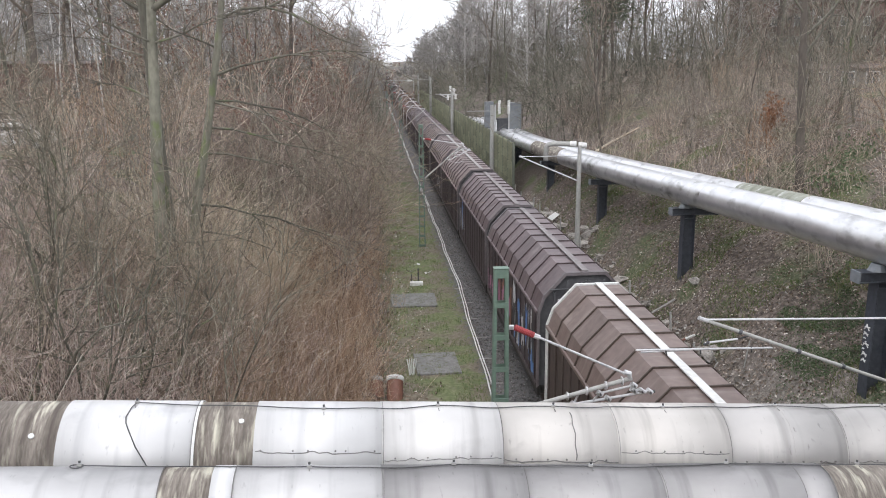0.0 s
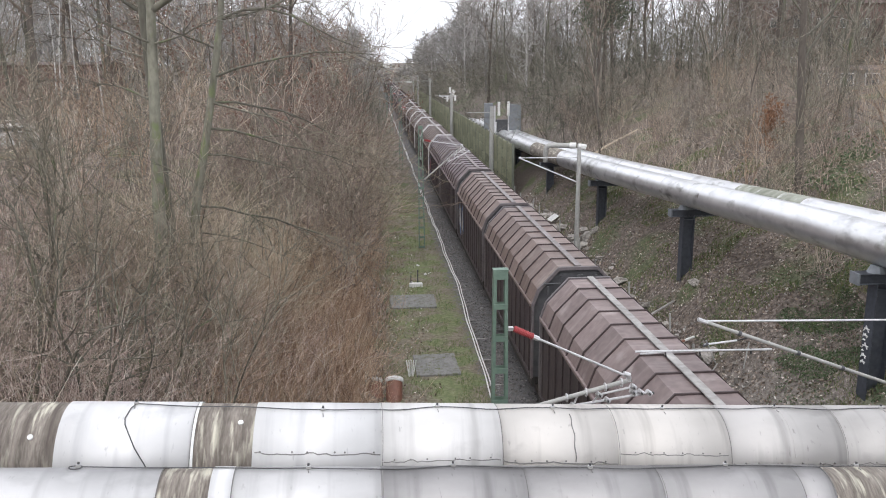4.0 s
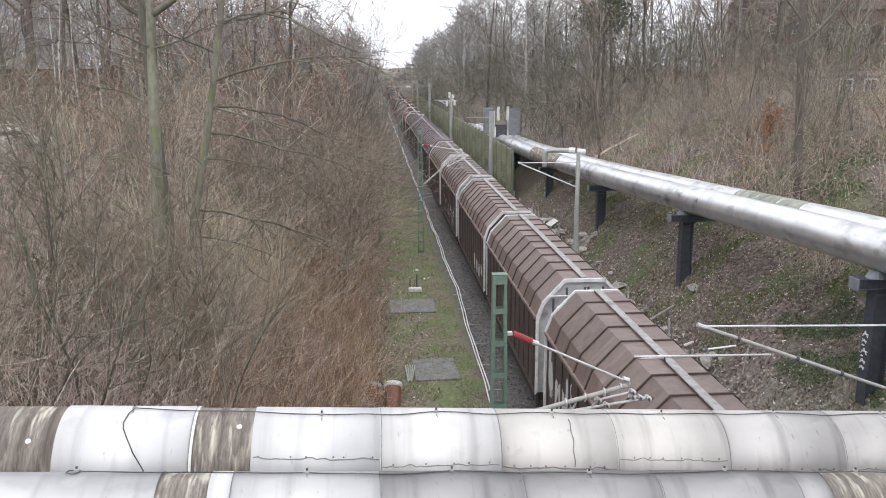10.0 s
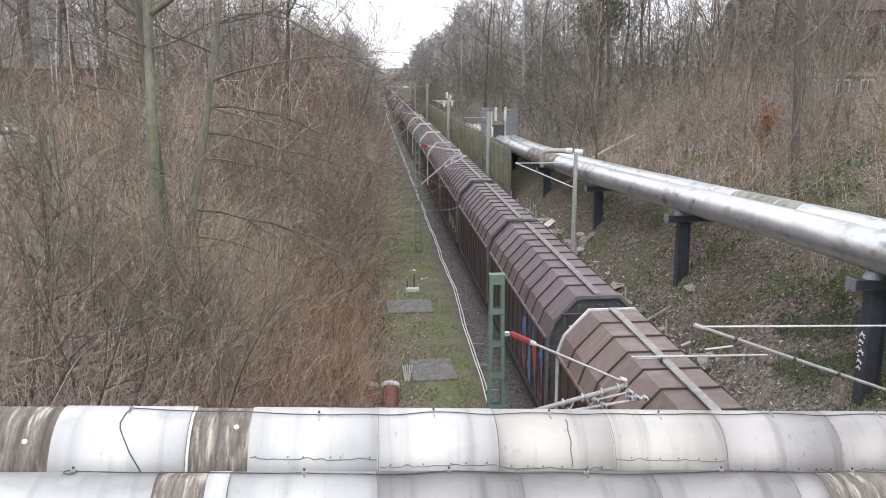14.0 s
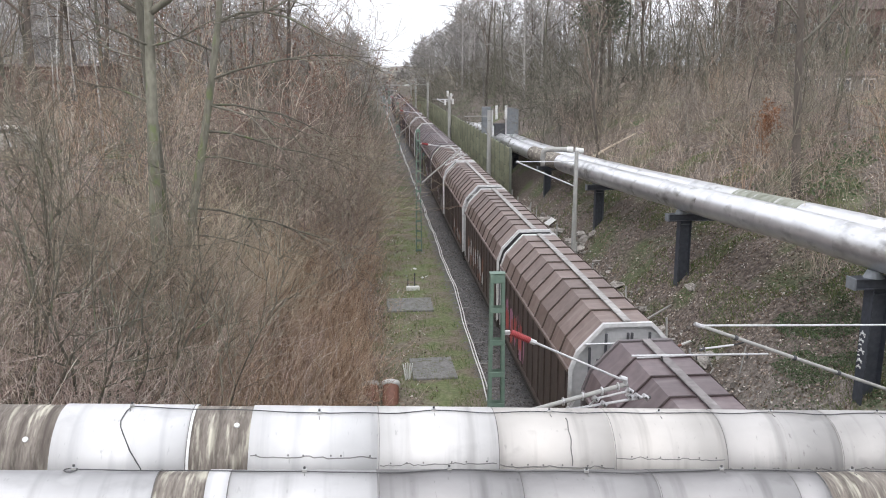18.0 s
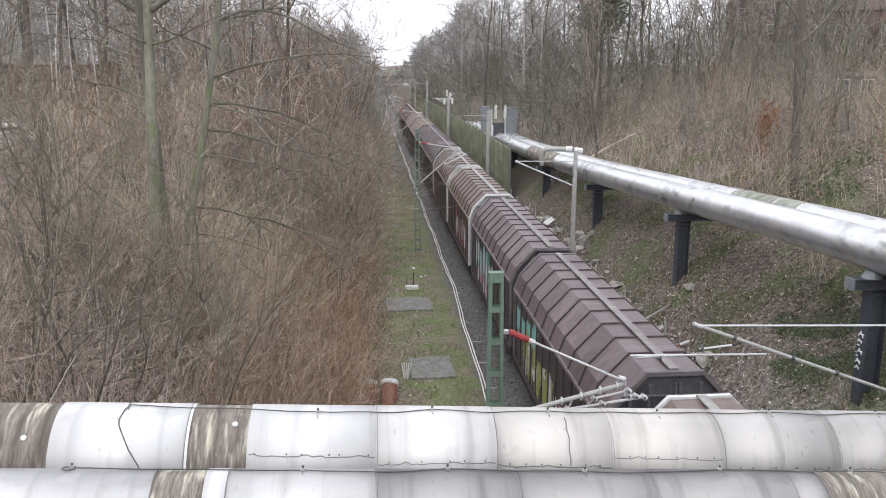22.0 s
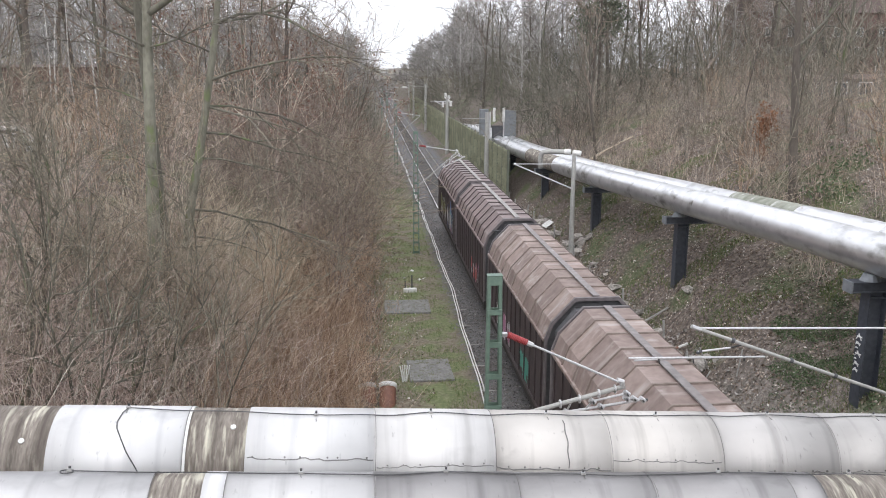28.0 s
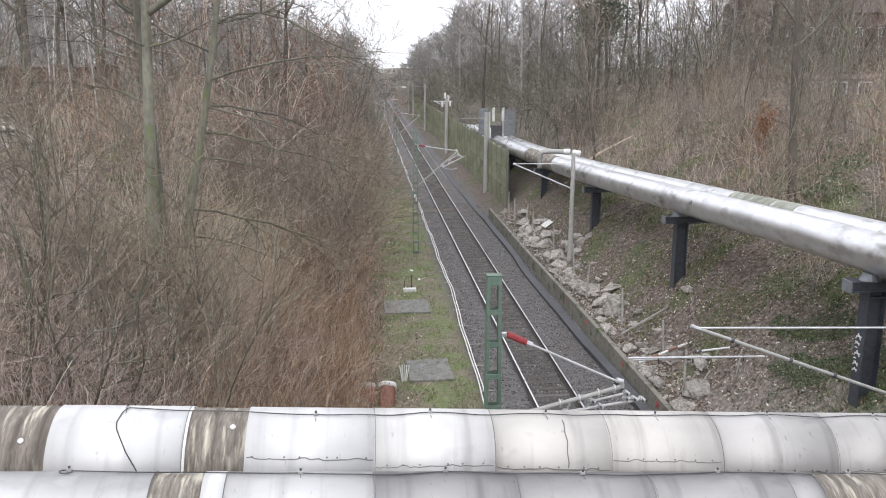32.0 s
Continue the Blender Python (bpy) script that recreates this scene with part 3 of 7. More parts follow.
def build_ballast():
    """Loose stones on the ballast, each with its own tint."""
    gen = np.random.RandomState(3)
    n = 26000
    x = gen.uniform(-2.15, 3.05, n)
    y = 20 + gen.rand(n) ** 1.35 * 48
    keep = (np.abs(np.abs(x) - 0.7535) > 0.1) & ~((np.abs(x) < 1.3) & (np.abs(((y - 18) / 0.6 + 0.5) % 1 - 0.5) < 0.19))
    x, y = x[keep], y[keep]
    n = len(x)
    s = gen.uniform(0.022, 0.045, n)[:, None, None]
    z = np.array([ground_z(a, c) for a, c in zip(x, y)])
    shape = np.array([(1, 0, 0), (0, 1, 0), (-1, 0, 0), (0, -1, 0), (0, 0, 0.8), (0, 0, -0.8)])[None] + gen.normal(0, 0.25, (n, 6, 3))
    a = gen.uniform(0, math.tau, n)
    rot = np.stack([np.stack([np.cos(a), -np.sin(a)], 1), np.stack([np.sin(a), np.cos(a)], 1)], 1)
    shape[:, :, :2] = np.einsum("nij,nkj->nki", rot, shape[:, :, :2])
    co = shape * s + np.stack([x, y, z + 0.012], 1)[:, None, :]
    tri = np.array([(0, 1, 4), (1, 2, 4), (2, 3, 4), (3, 0, 4), (1, 0, 5), (2, 1, 5), (3, 2, 5), (0, 3, 5)])
    idx = (np.arange(n)[:, None, None] * 6 + tri[None]).reshape(-1)
    me = bpy.data.meshes.new("ballast")
    me.vertices.add(n * 6)
    me.vertices.foreach_set("co", co.reshape(-1))
    me.loops.add(len(idx))
    me.loops.foreach_set("vertex_index", idx.astype(np.int32))
    me.polygons.add(n * 8)
    me.polygons.foreach_set("loop_start", (np.arange(n * 8) * 3).astype(np.int32))
    me.update(calc_edges=True)
    me.materials.append(island_surface("ballast_stone", [(0.05, 0.048, 0.047), (0.12, 0.115, 0.112), (0.20, 0.19, 0.182), (0.14, 0.122, 0.108), (0.36, 0.348, 0.336)]))
    tagged(new("ballast", me), "grey-brown crushed stone ballast", "ballast", kind="stuff")


build_ballast()


# ---------------------------------------------------------------- noise barrier
def build_barrier():
    bar = tagged(empty("noise_barrier"), "tall yellow-green noise barrier of slatted panels between posts", "noise barrier", kind="structure")
    post = boxed(-0.09, 0.09, -0.08, 0.08, -0.4, 4.85, 0.01)
    pm = bpy.data.meshes.new("post")
    post.to_mesh(pm)
    post.free()
    pm.materials.append(M_BARPOST)
    step = 2.5
    slats = []
    for k in range(6):
        z0 = 0.32 + k * 0.745
        bm = boxed(-0.05, 0.05, 0.09, step - 0.09, z0, z0 + 0.70, 0.012)
        for j in range(3):
            box(bm, -0.095, -0.052, 0.09, step - 0.09, z0 + 0.06 + j * 0.22, z0 + 0.18 + j * 0.22)
        for j in range(4):
            box(bm, -0.115, -0.097, 0.35 + j * 0.6, 0.40 + j * 0.6, z0 + 0.01, z0 + 0.69)
        me = bpy.data.meshes.new("panel")
        bm.to_mesh(me)
        bm.free()
        me.materials.append(M_BARRIER)
        slats.append(me)
    bm = boxed(-0.10, 0.10, 0.09, step - 0.09, -0.5, 0.30, 0.01)
    base = bpy.data.meshes.new("plinth")
    bm.to_mesh(base)
    bm.free()
    base.materials.append(M_WALLCON)
    for i in range(62):
        y = 62.2 + step * i
        x = fold(y, ((62, 4.45), (140, 4.4), (235, 5.0)))
        child("post", pm, bar, Matrix.Translation((x, y, 0)))
        child("plinth", base, bar, Matrix.Translation((x, y, 0)))
        for k, me in enumerate(slats):
            child("panel", me, bar, Matrix.Translation((x, y, 0)))
    child("post", pm, bar, Matrix.Translation((5.0, 62.2 + step * 62, 0)))


build_barrier()


# ---------------------------------------------------------------- masts
def lattice_mast(x, y, top, w_top=0.20, w_base=0.34, depth=0.16):
    mast = tagged(empty("lattice_mast", x, y, -0.45), "green painted lattice catenary mast with batten plates", "mast", "catenary masts")
    h = top + 0.45
    for s in (-1, 1):
        bm = bmesh.new()
        a, b = w_base / 2, w_top / 2
        for x0, x1, y0, y1 in ((-0.030, 0.030, -depth / 2, -depth / 2 + 0.012), (-0.030, 0.030, depth / 2 - 0.012, depth / 2), (0.018, 0.030, -depth / 2 + 0.012, depth / 2 - 0.012)):
            ps = []
            for z, o in ((0, a), (h, b)):
                for px, py in ((x0, y0), (x1, y0), (x1, y1), (x0, y1)):
                    ps.append(bm.verts.new((s * (o + px), py, z)))
            for f in ((0, 1, 5, 4), (1, 2, 6, 5), (2, 3, 7, 6), (3, 0, 4, 7), (3, 2, 1, 0), (4, 5, 6, 7)):
                bm.faces.new([ps[i] for i in f])
        bmesh.ops.recalc_face_normals(bm, faces=bm.faces[:])
        part("upright", bm, M_GREENMAST, mast)
    n = int(h / 0.62)
    for i in range(n + 1):
        z = h - 0.06 - i * 0.62
        if z < 0.1:
            break
        o = w_base / 2 + (w_top - w_base) / 2 * z / h + 0.03
        hh = 0.11 if i == 0 else 0.05
        for yy in (-depth / 2 - 0.010, depth / 2):
            part("batten", boxed(-o, o, yy, yy + 0.010, z - hh, z + 0.05, 0.003), M_GREENMAST, mast)
    part("cap_plate", boxed(-w_top / 2 - 0.04, w_top / 2 + 0.04, -depth / 2 - 0.014, depth / 2 + 0.014, h, h + 0.015, 0.003), M_GREENMAST, mast)
    part("footing", boxed(-0.4, 0.4, -0.4, 0.4, -0.4, 0.06, 0.03), M_WALLCON, mast)
    return mast


def ribbed(a, b, r, ribs):
    """An insulator rod with sheds."""
    a, b = Vector(a), Vector(b)
    pts, rad = [], []
    for i in range(ribs * 2 + 1):
        pts.append(a.lerp(b, i / (ribs * 2)))
        rad.append(r if i % 2 else r * 0.8)
    bm = bmesh.new()
    d = (b - a).normalized()
    side = d.orthogonal().normalized()
    up = d.cross(side)
    rings = [[bm.verts.new(p + (side * math.cos(t) + up * math.sin(t)) * q) for t in (math.tau * k / 10 for k in range(10))] for p, q in zip(pts, rad)]
    for u, v in zip(rings, rings[1:]):
        for k in range(10):
            bm.faces.new((u[k], u[(k + 1) % 10], v[(k + 1) % 10], v[k]))
    bm.faces.new(rings[0][::-1])
    bm.faces.new(rings[-1])
    return bm


def cantilever(x, y, z_top, reach, drop, z_low, detail=True):
    """Swivel bracket on a mast: upper tube with insulator, lower strut, registration arm and clamps."""
    c = tagged(empty("catenary_bracket", x, y, z_top), "galvanised catenary bracket with a red insulator, without wire", "catenary bracket", "catenary brackets")
    a, tip = Vector((0.11, 0, 0)), Vector((reach, 0, -drop))
    d = (tip - a).normalized()
    part("hinge", boxed(0.0, 0.10, -0.035, 0.035, -0.04, 0.04, 0.010), M_GALV, c)
    part("insulator", ribbed(a, a + d * 0.40, 0.066, 12), M_INSUL, c, "red ribbed insulator")
    part("fitting", tubed([a + d * 0.40, a + d * 0.52], 0.05, 8), M_GALV, c)
    part("top_tube", tubed([a + d * 0.50, tip], 0.024, 8), M_GALV, c)
    low = Vector((0.1, 0, z_low - z_top))
    e = (tip + Vector((0.0, 0, -0.1)) - low).normalized()
    end = tip + Vector((0.0, 0, -0.1))
    part("strut_insulator", ribbed(low, low + e * 0.42, 0.055, 9), M_GREYPOST, c)
    part("strut", tubed([low + e * 0.42, end + e * 0.1], 0.046, 10), M_GREYPOST, c)
    part("clamp", tubed([tip + Vector((-0.06, 0, 0.05)), tip + Vector((0.04, 0, 0.02)), end + Vector((0.05, 0, 0))], 0.055, 8), M_GALV, c)
    if detail:
        for s in (0.10, 0.42, 0.80, 1.18):
            p = end - e * s
            ring = [p + Vector((0.0, math.cos(t) * 0.07, math.sin(t) * 0.07)) for t in (math.tau * k / 12 for k in range(13))]
            part("band_clamp", tubed(ring, 0.018, 6, False), M_GALV, c)
        arm_a, arm_b = end - e * 1.05 + Vector((0, 0, -0.20)), end + Vector((0.45, 0, -0.26))
        mid_a, mid_b = end - e * 0.55 + Vector((0, -0.05, -0.10)), end + Vector((0.12, -0.05, -0.10))
        part("registration_tube", tubed([arm_a, arm_b], 0.028, 8), M_GALV, c)
        part("stay_tube", tubed([mid_a, mid_b], 0.024, 8), M_GALV, c)
        for p in (arm_a, arm_b, arm_b - Vector((0.16, 0, -0.02)), arm_a.lerp(arm_b, 0.45), mid_a, mid_b, mid_b + Vector((0, 0, -0.1))):
            part("end_clamp", tubed([p + Vector((-0.05, 0, 0.035)), p + Vector((0.05, 0, -0.035))], 0.052, 8), M_GALV, c)
            part("bolt", tubed([p + Vector((0, -0.09, 0.0)), p + Vector((0, 0.09, 0.03))], 0.018, 6), M_LINE, c)
        part("drop_link", tubed([mid_a, arm_a.lerp(arm_b, 0.25)], 0.02, 6), M_GALV, c)
        part("drop_link", tubed([arm_a, end - e * 0.95], 0.02, 6), M_GALV, c)
        part("drop_link", tubed([mid_b, arm_b - Vector((0.2, 0, 0))], 0.02, 6), M_GALV, c)
        part("end_cap", tubed([arm_b, arm_b + Vector((0.1, 0, -0.01))], 0.03, 8), M_LINE, c)
        curl = [arm_a + Vector((0.1 + 0.8 * k / 14, 0.03 * math.sin(k * 1.7), -0.08 - 0.07 * math.sin(math.pi * k / 14))) for k in range(15)]
        part("loose_wire", tubed(curl, 0.012, 5), M_GALV, c)
    return c


lattice_mast(-3.97, 14.25, 7.3)
cantilever(-3.82, 14.25, 6.17, 2.28, 1.02, 4.5)
for mx, my in ((-3.35, 50.0), (-3.3, 88.0), (-3.3, 128.0), (-3.3, 170.0)):
    lattice_mast(mx, my, 7.2)
    cantilever(mx + 0.12, my, 6.35, 2.4, 0.35, 3.95, my < 60)

# ---------------------------------------------------------------- right-hand posts
def side_post(x, y, top, reach, strut_drop):
    p = tagged(empty("catenary_post", x, y, 0.2), "grey round catenary post with a bare bracket", "post", "catenary posts")
    part("shaft", tubed([(0, 0, -0.3), (0, 0, top - 0.2)], 0.15, 12, True, 0.10), M_GREYPOST, p)
    z = top - 0.75
    part("bracket_tube", tubed([(0, 0, z), (-reach, 0, z + 0.02)], 0.023, 8), M_GALV, p)
    part("bracket_strut", tubed([(0, 0, z - strut_drop), (-reach, 0, z)], 0.037, 8), M_GALV, p)
    part("bracket_end", tubed([(-reach - 0.07, 0, z + 0.03), (-reach + 0.05, 0, z)], 0.06, 8), M_GALV, p)
    return p


post_far = side_post(4.62, 42.6, 6.55, 3.15, 1.35)
post_near = tagged(empty("catenary_post", 4.7, 14.55, 0.2), "grey round catenary post with a bare bracket", "post", "catenary posts")
part("shaft", tubed([(0, 0, -0.3), (0, 0, 6.4)], 0.15, 12, True, 0.10), M_GREYPOST, post_near)
part("bracket_tube", tubed([(0, 0, 5.755), (-4.66, 0, 5.885)], 0.021, 8), M_GALV, post_near)
part("bracket_strut", tubed([(0, 0, 4.16), (-4.70, 0, 5.895)], 0.034, 10), M_GREYPOST, post_near)
part("bracket_end", tubed([(-4.79, 0, 5.93), (-4.70, 0, 5.89), (-4.60, 0, 5.86)], 0.042, 8), M_GALV, post_near)
for u in (0.16, 0.42, 0.62):
    q = Vector((-4.70, 0, 5.895)).lerp(Vector((0, 0, 4.16)), u)
    part("band_clamp", tubed([q + Vector((-0.03, 0, 0.012)), q + Vector((0.03, 0, -0.012))], 0.05, 10), M_DUCT, post_near)
part("steady_tube", tubed([(-5.86, 0.4, 5.17), (-3.06, 0.4, 5.11)], 0.022, 8), M_GALV, post_near)
part("steady_tube", tubed([(-5.72, 0.5, 5.08), (-4.7, 0.5, 5.10)], 0.020, 8), M_GALV, post_near)
for q in (-5.25, -4.55, -3.5):
    part("hanger", tubed([(q, 0.4, 5.15), (q + 0.03, 0.42, 5.03)], 0.016, 6), M_LINE, post_near)
part("stub_tube", tubed([(-4.48, 0.35, 5.28), (-3.84, 0.3, 5.36)], 0.022, 8), M_GALV, post_near)
part("stub_cap", tubed([(-4.50, 0.35, 5.25), (-4.40, 0.35, 5.30)], 0.032, 8), M_DUCT, post_near)
part("hanger", tubed([(-3.84, 0.3, 5.36), (-3.66, 0.1, 5.50)], 0.016, 6), M_LINE, post_near)
part("shaft", tubed([(0, 0, 0), (0, 0, 0.5)], 0.22, 12), M_CONCRETE, post_near)

# concrete mast and switchgear behind the barrier
def concrete_mast(x, y, h, gear_on_top):
    m = tagged(empty("concrete_mast", x, y, -0.35), "pale grey concrete mast in front of the noise barrier", "mast", "concrete masts")
    part("shaft", tubed([(0, 0, 0), (0, 0, h)], 0.25, 12, True, 0.18), M_GREYPOST, m)
    part("cross_arm", tubed([(-2.2, 0, h - 0.5), (0, 0, h - 0.5)], 0.035, 6), M_GREYPOST, m)
    if gear_on_top:
        for ix, iz in ((-0.55, -0.9), (0.45, -0.8), (0.2, -0.1), (-0.2, 0.2)):
            part("insulator", ribbed((ix, 0, h + iz - 0.35), (ix, 0, h + iz + 0.35), 0.16, 4), M_WHITE, m, "white ribbed insulator")
        part("top_beam", boxed(-1.6, 0.8, -0.06, 0.06, h - 0.62, h - 0.5), M_GALV, m)
        part("bow_wire", tubed(smooth_line([(-1.6, 0, h - 0.4), (-0.9, 0, h - 0.85), (-0.2, 0, h - 0.75), (0.5, 0, h + 0.1)], 5), 0.05, 6), M_GALV, m)


concrete_mast(4.2, 72.0, 7.5, False)
concrete_mast(4.0, 107.0, 7.6, True)
concrete_mast(4.0, 147.0, 8.6, False)
concrete_mast(4.0, 186.0, 8.6, False)
gear = tagged(empty("switchgear_cabinet", 6.3, 78.0, 2.4), "grey steel switchgear cabinet with white insulators on a frame", "switchgear")
for lx in (-1.5, 1.2):
    part("leg", boxed(lx - 0.08, lx + 0.08, -0.08, 0.08, -0.9, 3.2), M_GALV, gear)
part("panel_box", boxed(-1.95, -1.15, -0.35, 0.35, 2.3, 4.75, 0.03), M_SWITCHBOX, gear)
part("panel_box", boxed(0.35, 1.5, -0.35, 0.35, 2.2, 4.65, 0.03), M_SWITCHBOX, gear)
part("panel_box", boxed(-0.75, 0.3, -0.2, 0.25, 2.0, 3.2, 0.03), M_DUCT, gear)
part("beam", boxed(-1.9, 1.5, -0.1, 0.1, 3.0, 3.2), M_DUCT, gear)
for ix in (-0.62, 0.28):
    part("insulator", ribbed((ix, -0.4, 3.6), (ix, -0.4, 4.9), 0.15, 6), M_WHITE, gear, "white ribbed insulator")
for ix in (-1.0, 0.3):
    part("upright", boxed(ix - 0.06, ix + 0.06, -0.4, -0.3, 1.5, 4.5), M_GALV, gear)


# ---------------------------------------------------------------- pipes across the cutting
def clad_ring(r, s0, s1, a0=0.0, a1=360.0, steps=40, thick=0.012):
    """A bent cladding sheet along x, closed at its edges. Angles from the top towards the camera."""
    bm = bmesh.new()
    full = a1 - a0 >= 359
    n = steps
    rows = []
    for x, q in ((s0, r), (s0, r + thick), (s1, r + thick), (s1, r)):
        rows.append([bm.verts.new((x, -math.sin(t) * q, math.cos(t) * q)) for t in (radians(a0 + (a1 - a0) * k / n) for k in range(n + (0 if full else 1)))])
    m = len(rows[0])
    for a, b in ((0, 1), (1, 2), (2, 3)):
        for k in range(m if full else m - 1):
            j = (k + 1) % m
            bm.faces.new((rows[a][k], rows[b][k], rows[b][j], rows[a][j]))
    bmesh.ops.recalc_face_normals(bm, faces=bm.faces[:])
    return bm


CLADS = (M_CLAD, M_CLADOLD, M_CLADCREAM, M_CLADGREY, M_CLADFRONT, M_CLADMID)


def on_pipe(r, s, deg):
    """A point on a pipe's skin, s along it and deg from its crown towards the bridge."""
    t = radians(deg)
    return (s, -math.sin(t) * r, math.cos(t) * r)


def crossing_pipe(y, turn, slope, r, sheets, clips, dips, label):
    """sheets: (start, end, kind) along the pipe; clips: (along, angle) of the cable's clips; dips: its sag after each."""
    p = tagged(empty("insulated_pipe", -5.6, y, 7.33), label, "pipe", "pipes across the cutting")
    p.rotation_euler = (0, radians(slope), radians(turn))
    part("pipe_core", tubed([(-26, 0, 0), (11.5, 0, 0)], r - 0.012, 40), M_BAREPIPE, p, "bare weathered pipe insulation", True)
    for s0, s1, kind in sheets:
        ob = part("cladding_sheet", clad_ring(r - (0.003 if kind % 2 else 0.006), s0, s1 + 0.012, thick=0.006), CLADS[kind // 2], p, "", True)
        part("seam", clad_ring(r + 0.001, s1 + 0.009, s1 + 0.0145, -110, 130, 40, 0.0025), M_SEAM, ob)
    line = []
    for k, ((a, da), (b, db)) in enumerate(zip(clips, clips[1:])):
        for j in range(12):
            u = j / 12
            deg = da + (db - da) * u + dips[k] * math.sin(math.pi * u) + 2.2 * math.sin(u * 8 + k * 2.1) * math.sin(math.pi * u)
            line.append(on_pipe(r + 0.010, a + (b - a) * u, deg))
    part("cable", tubed(line, 0.0052, 6), M_LINE, p, "thin dark cable")
    for s, deg in clips:
        ob = part("cable_clip", boxed(-0.020, 0.020, -0.014, 0.014, 0.0, 0.020, 0.005), M_GREYPOST, p)
        ob.matrix_basis = Matrix.Translation(on_pipe(r + 0.003, s, deg)) @ pose(0, 0, 0, deg)
        part("screw", tubed([(0, 0, 0.015), (0, 0, 0.044)], 0.010, 8), M_LINE, ob)
        part("washer", tubed([(0, 0, 0.020), (0, 0, 0.026)], 0.019, 10), M_GALV, ob)
        # Short grey streak just below the clip.
        part("stain", tubed([on_pipe(r + 0.0052, s, deg + 6), on_pipe(r + 0.0052, s + 0.004, deg + 11)], 0.004, 5), M_SEAM, p, "short dark grey streak below a clip")
    return p


SLOPE, TURN = 3.69, 1.83
back = crossing_pipe(7.172, TURN, SLOPE, 0.47,
                     [(-9.6, -4.75, 0), (-3.41, -2.30, 0), (-1.76, -0.63, 0), (-0.63, 0.46, 11), (0.46, 1.56, 4), (1.56, 2.65, 5),
                      (2.65, 3.83, 2), (3.83, 5.0, 3), (5.0, 6.1, 2), (6.1, 7.2, 3), (7.2, 11.5, 2)],
                     [(-2.83, -3.0), (-1.16, 9.0), (-0.10, 1.0), (1.01, 2.0), (2.10, 3.0), (3.28, -2.0), (4.43, -2.0), (5.6, 0.0)],
                     (2, 4, 3, 2, 2, 4, 2), "silver-clad insulated pipe with bare brown weathered stretches")
part("pale_rim", clad_ring(0.466, -2.288, -2.262, -110, 130, 40, 0.005), M_WHITE, back, "flaking white rim of the sheet")
rng_lap = random.Random(17)
for s0, s1, d0, d1 in ((-1.74, -0.64, 64.2, 65.0), (-0.61, 0.45, 73.0, 70.2), (0.48, 1.55, 73.8, 75.6), (1.58, 2.63, 65.2, 67.0), (2.68, 3.8, 78, 78), (3.86, 5.0, 77, 78)):
    pts = []
    for k in range(29):
        u = k / 28
        bite = 2.2 * max(0.0, math.sin(u * 15 + s0 * 3)) ** 6
        pts.append(on_pipe(0.4705, s0 + (s1 - s0) * u, d0 + (d1 - d0) * u + rng_lap.gauss(0, 0.35) - bite))
    part("lap_edge", tubed(pts, 0.0055, 5), M_SEAM, back, "dark sealed lap of the sheets")
    for k in range(6):
        u = (k + 0.5 + rng_lap.uniform(-0.3, 0.3)) / 6
        a = on_pipe(0.468, s0 + (s1 - s0) * u, d0 + (d1 - d0) * u - 2.4)
        b = on_pipe(0.484, s0 + (s1 - s0) * u, d0 + (d1 - d0) * u - 2.4)
        part("rivet", tubed([a, b], 0.010, 6, True, 0.005), M_SEAM, back)
kink = [on_pipe(0.479, q, deg) for q, deg in ((-2.83, -2), (-2.855, 8), (-2.875, 24), (-2.862, 32), (-2.82, 42), (-2.75, 58), (-2.66, 74), (-2.62, 84))]
part("loose_cable", tubed(kink, 0.0052, 6), M_LINE, back)
for q, d0, d1 in ((1.15, 14, 73),):
    wander = [on_pipe(0.4715, q + 0.006 * math.sin(k * 1.3), d0 + (d1 - d0) * k / 12) for k in range(13)]
    part("seam", tubed(wander, 0.0055, 5), M_SEAM, back)
for q, d0, d1 in ((2.285, 12, 64), (3.3, 5, 70), (4.05, 5, 70)):
    wander = [on_pipe(0.4685, q + 0.004 * math.sin(k * 1.7), d0 + (d1 - d0) * k / 12) for k in range(13)]
    part("crease", tubed(wander, 0.004, 5), M_CLADOLD, back, "shallow crease in the sheet")
for q, deg in ((-1.88, 28), (-3.62, 46)):
    part("white_cap", tubed([on_pipe(0.455, q, deg), on_pipe(0.472, q, deg)], 0.024, 12), M_WHITE, back)

FRONT_R = 0.36
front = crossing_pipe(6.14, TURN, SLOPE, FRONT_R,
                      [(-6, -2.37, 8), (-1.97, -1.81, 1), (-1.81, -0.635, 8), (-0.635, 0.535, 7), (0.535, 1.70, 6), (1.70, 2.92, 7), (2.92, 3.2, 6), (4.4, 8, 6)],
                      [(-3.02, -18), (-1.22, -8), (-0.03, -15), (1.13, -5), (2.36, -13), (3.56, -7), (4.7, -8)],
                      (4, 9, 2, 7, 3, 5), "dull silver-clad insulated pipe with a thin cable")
loop = [on_pipe(FRONT_R + 0.012, -3.03 + 0.05 * math.cos(a), -14 + 9 * math.sin(a)) for a in (math.tau * k / 16 for k in range(15))]
part("cable_loop", tubed(loop, 0.0052, 6), M_LINE, front)

deck = part("bridge_deck", boxed(-34, 34, -6.0, 7.75, 6.1, 6.78, 0.05), M_CONCRETE)
deck.rotation_euler = (0, radians(SLOPE), radians(TURN))
deck.location = (-5.6, 0, 0)
tagged(deck, "grey concrete bridge deck under the crossing pipes", "bridge", kind="structure")
part("walkway", boxed(-34, 34, -6.0, 1.0, 6.78, 9.3, 0.05), M_CONCRETE, deck)


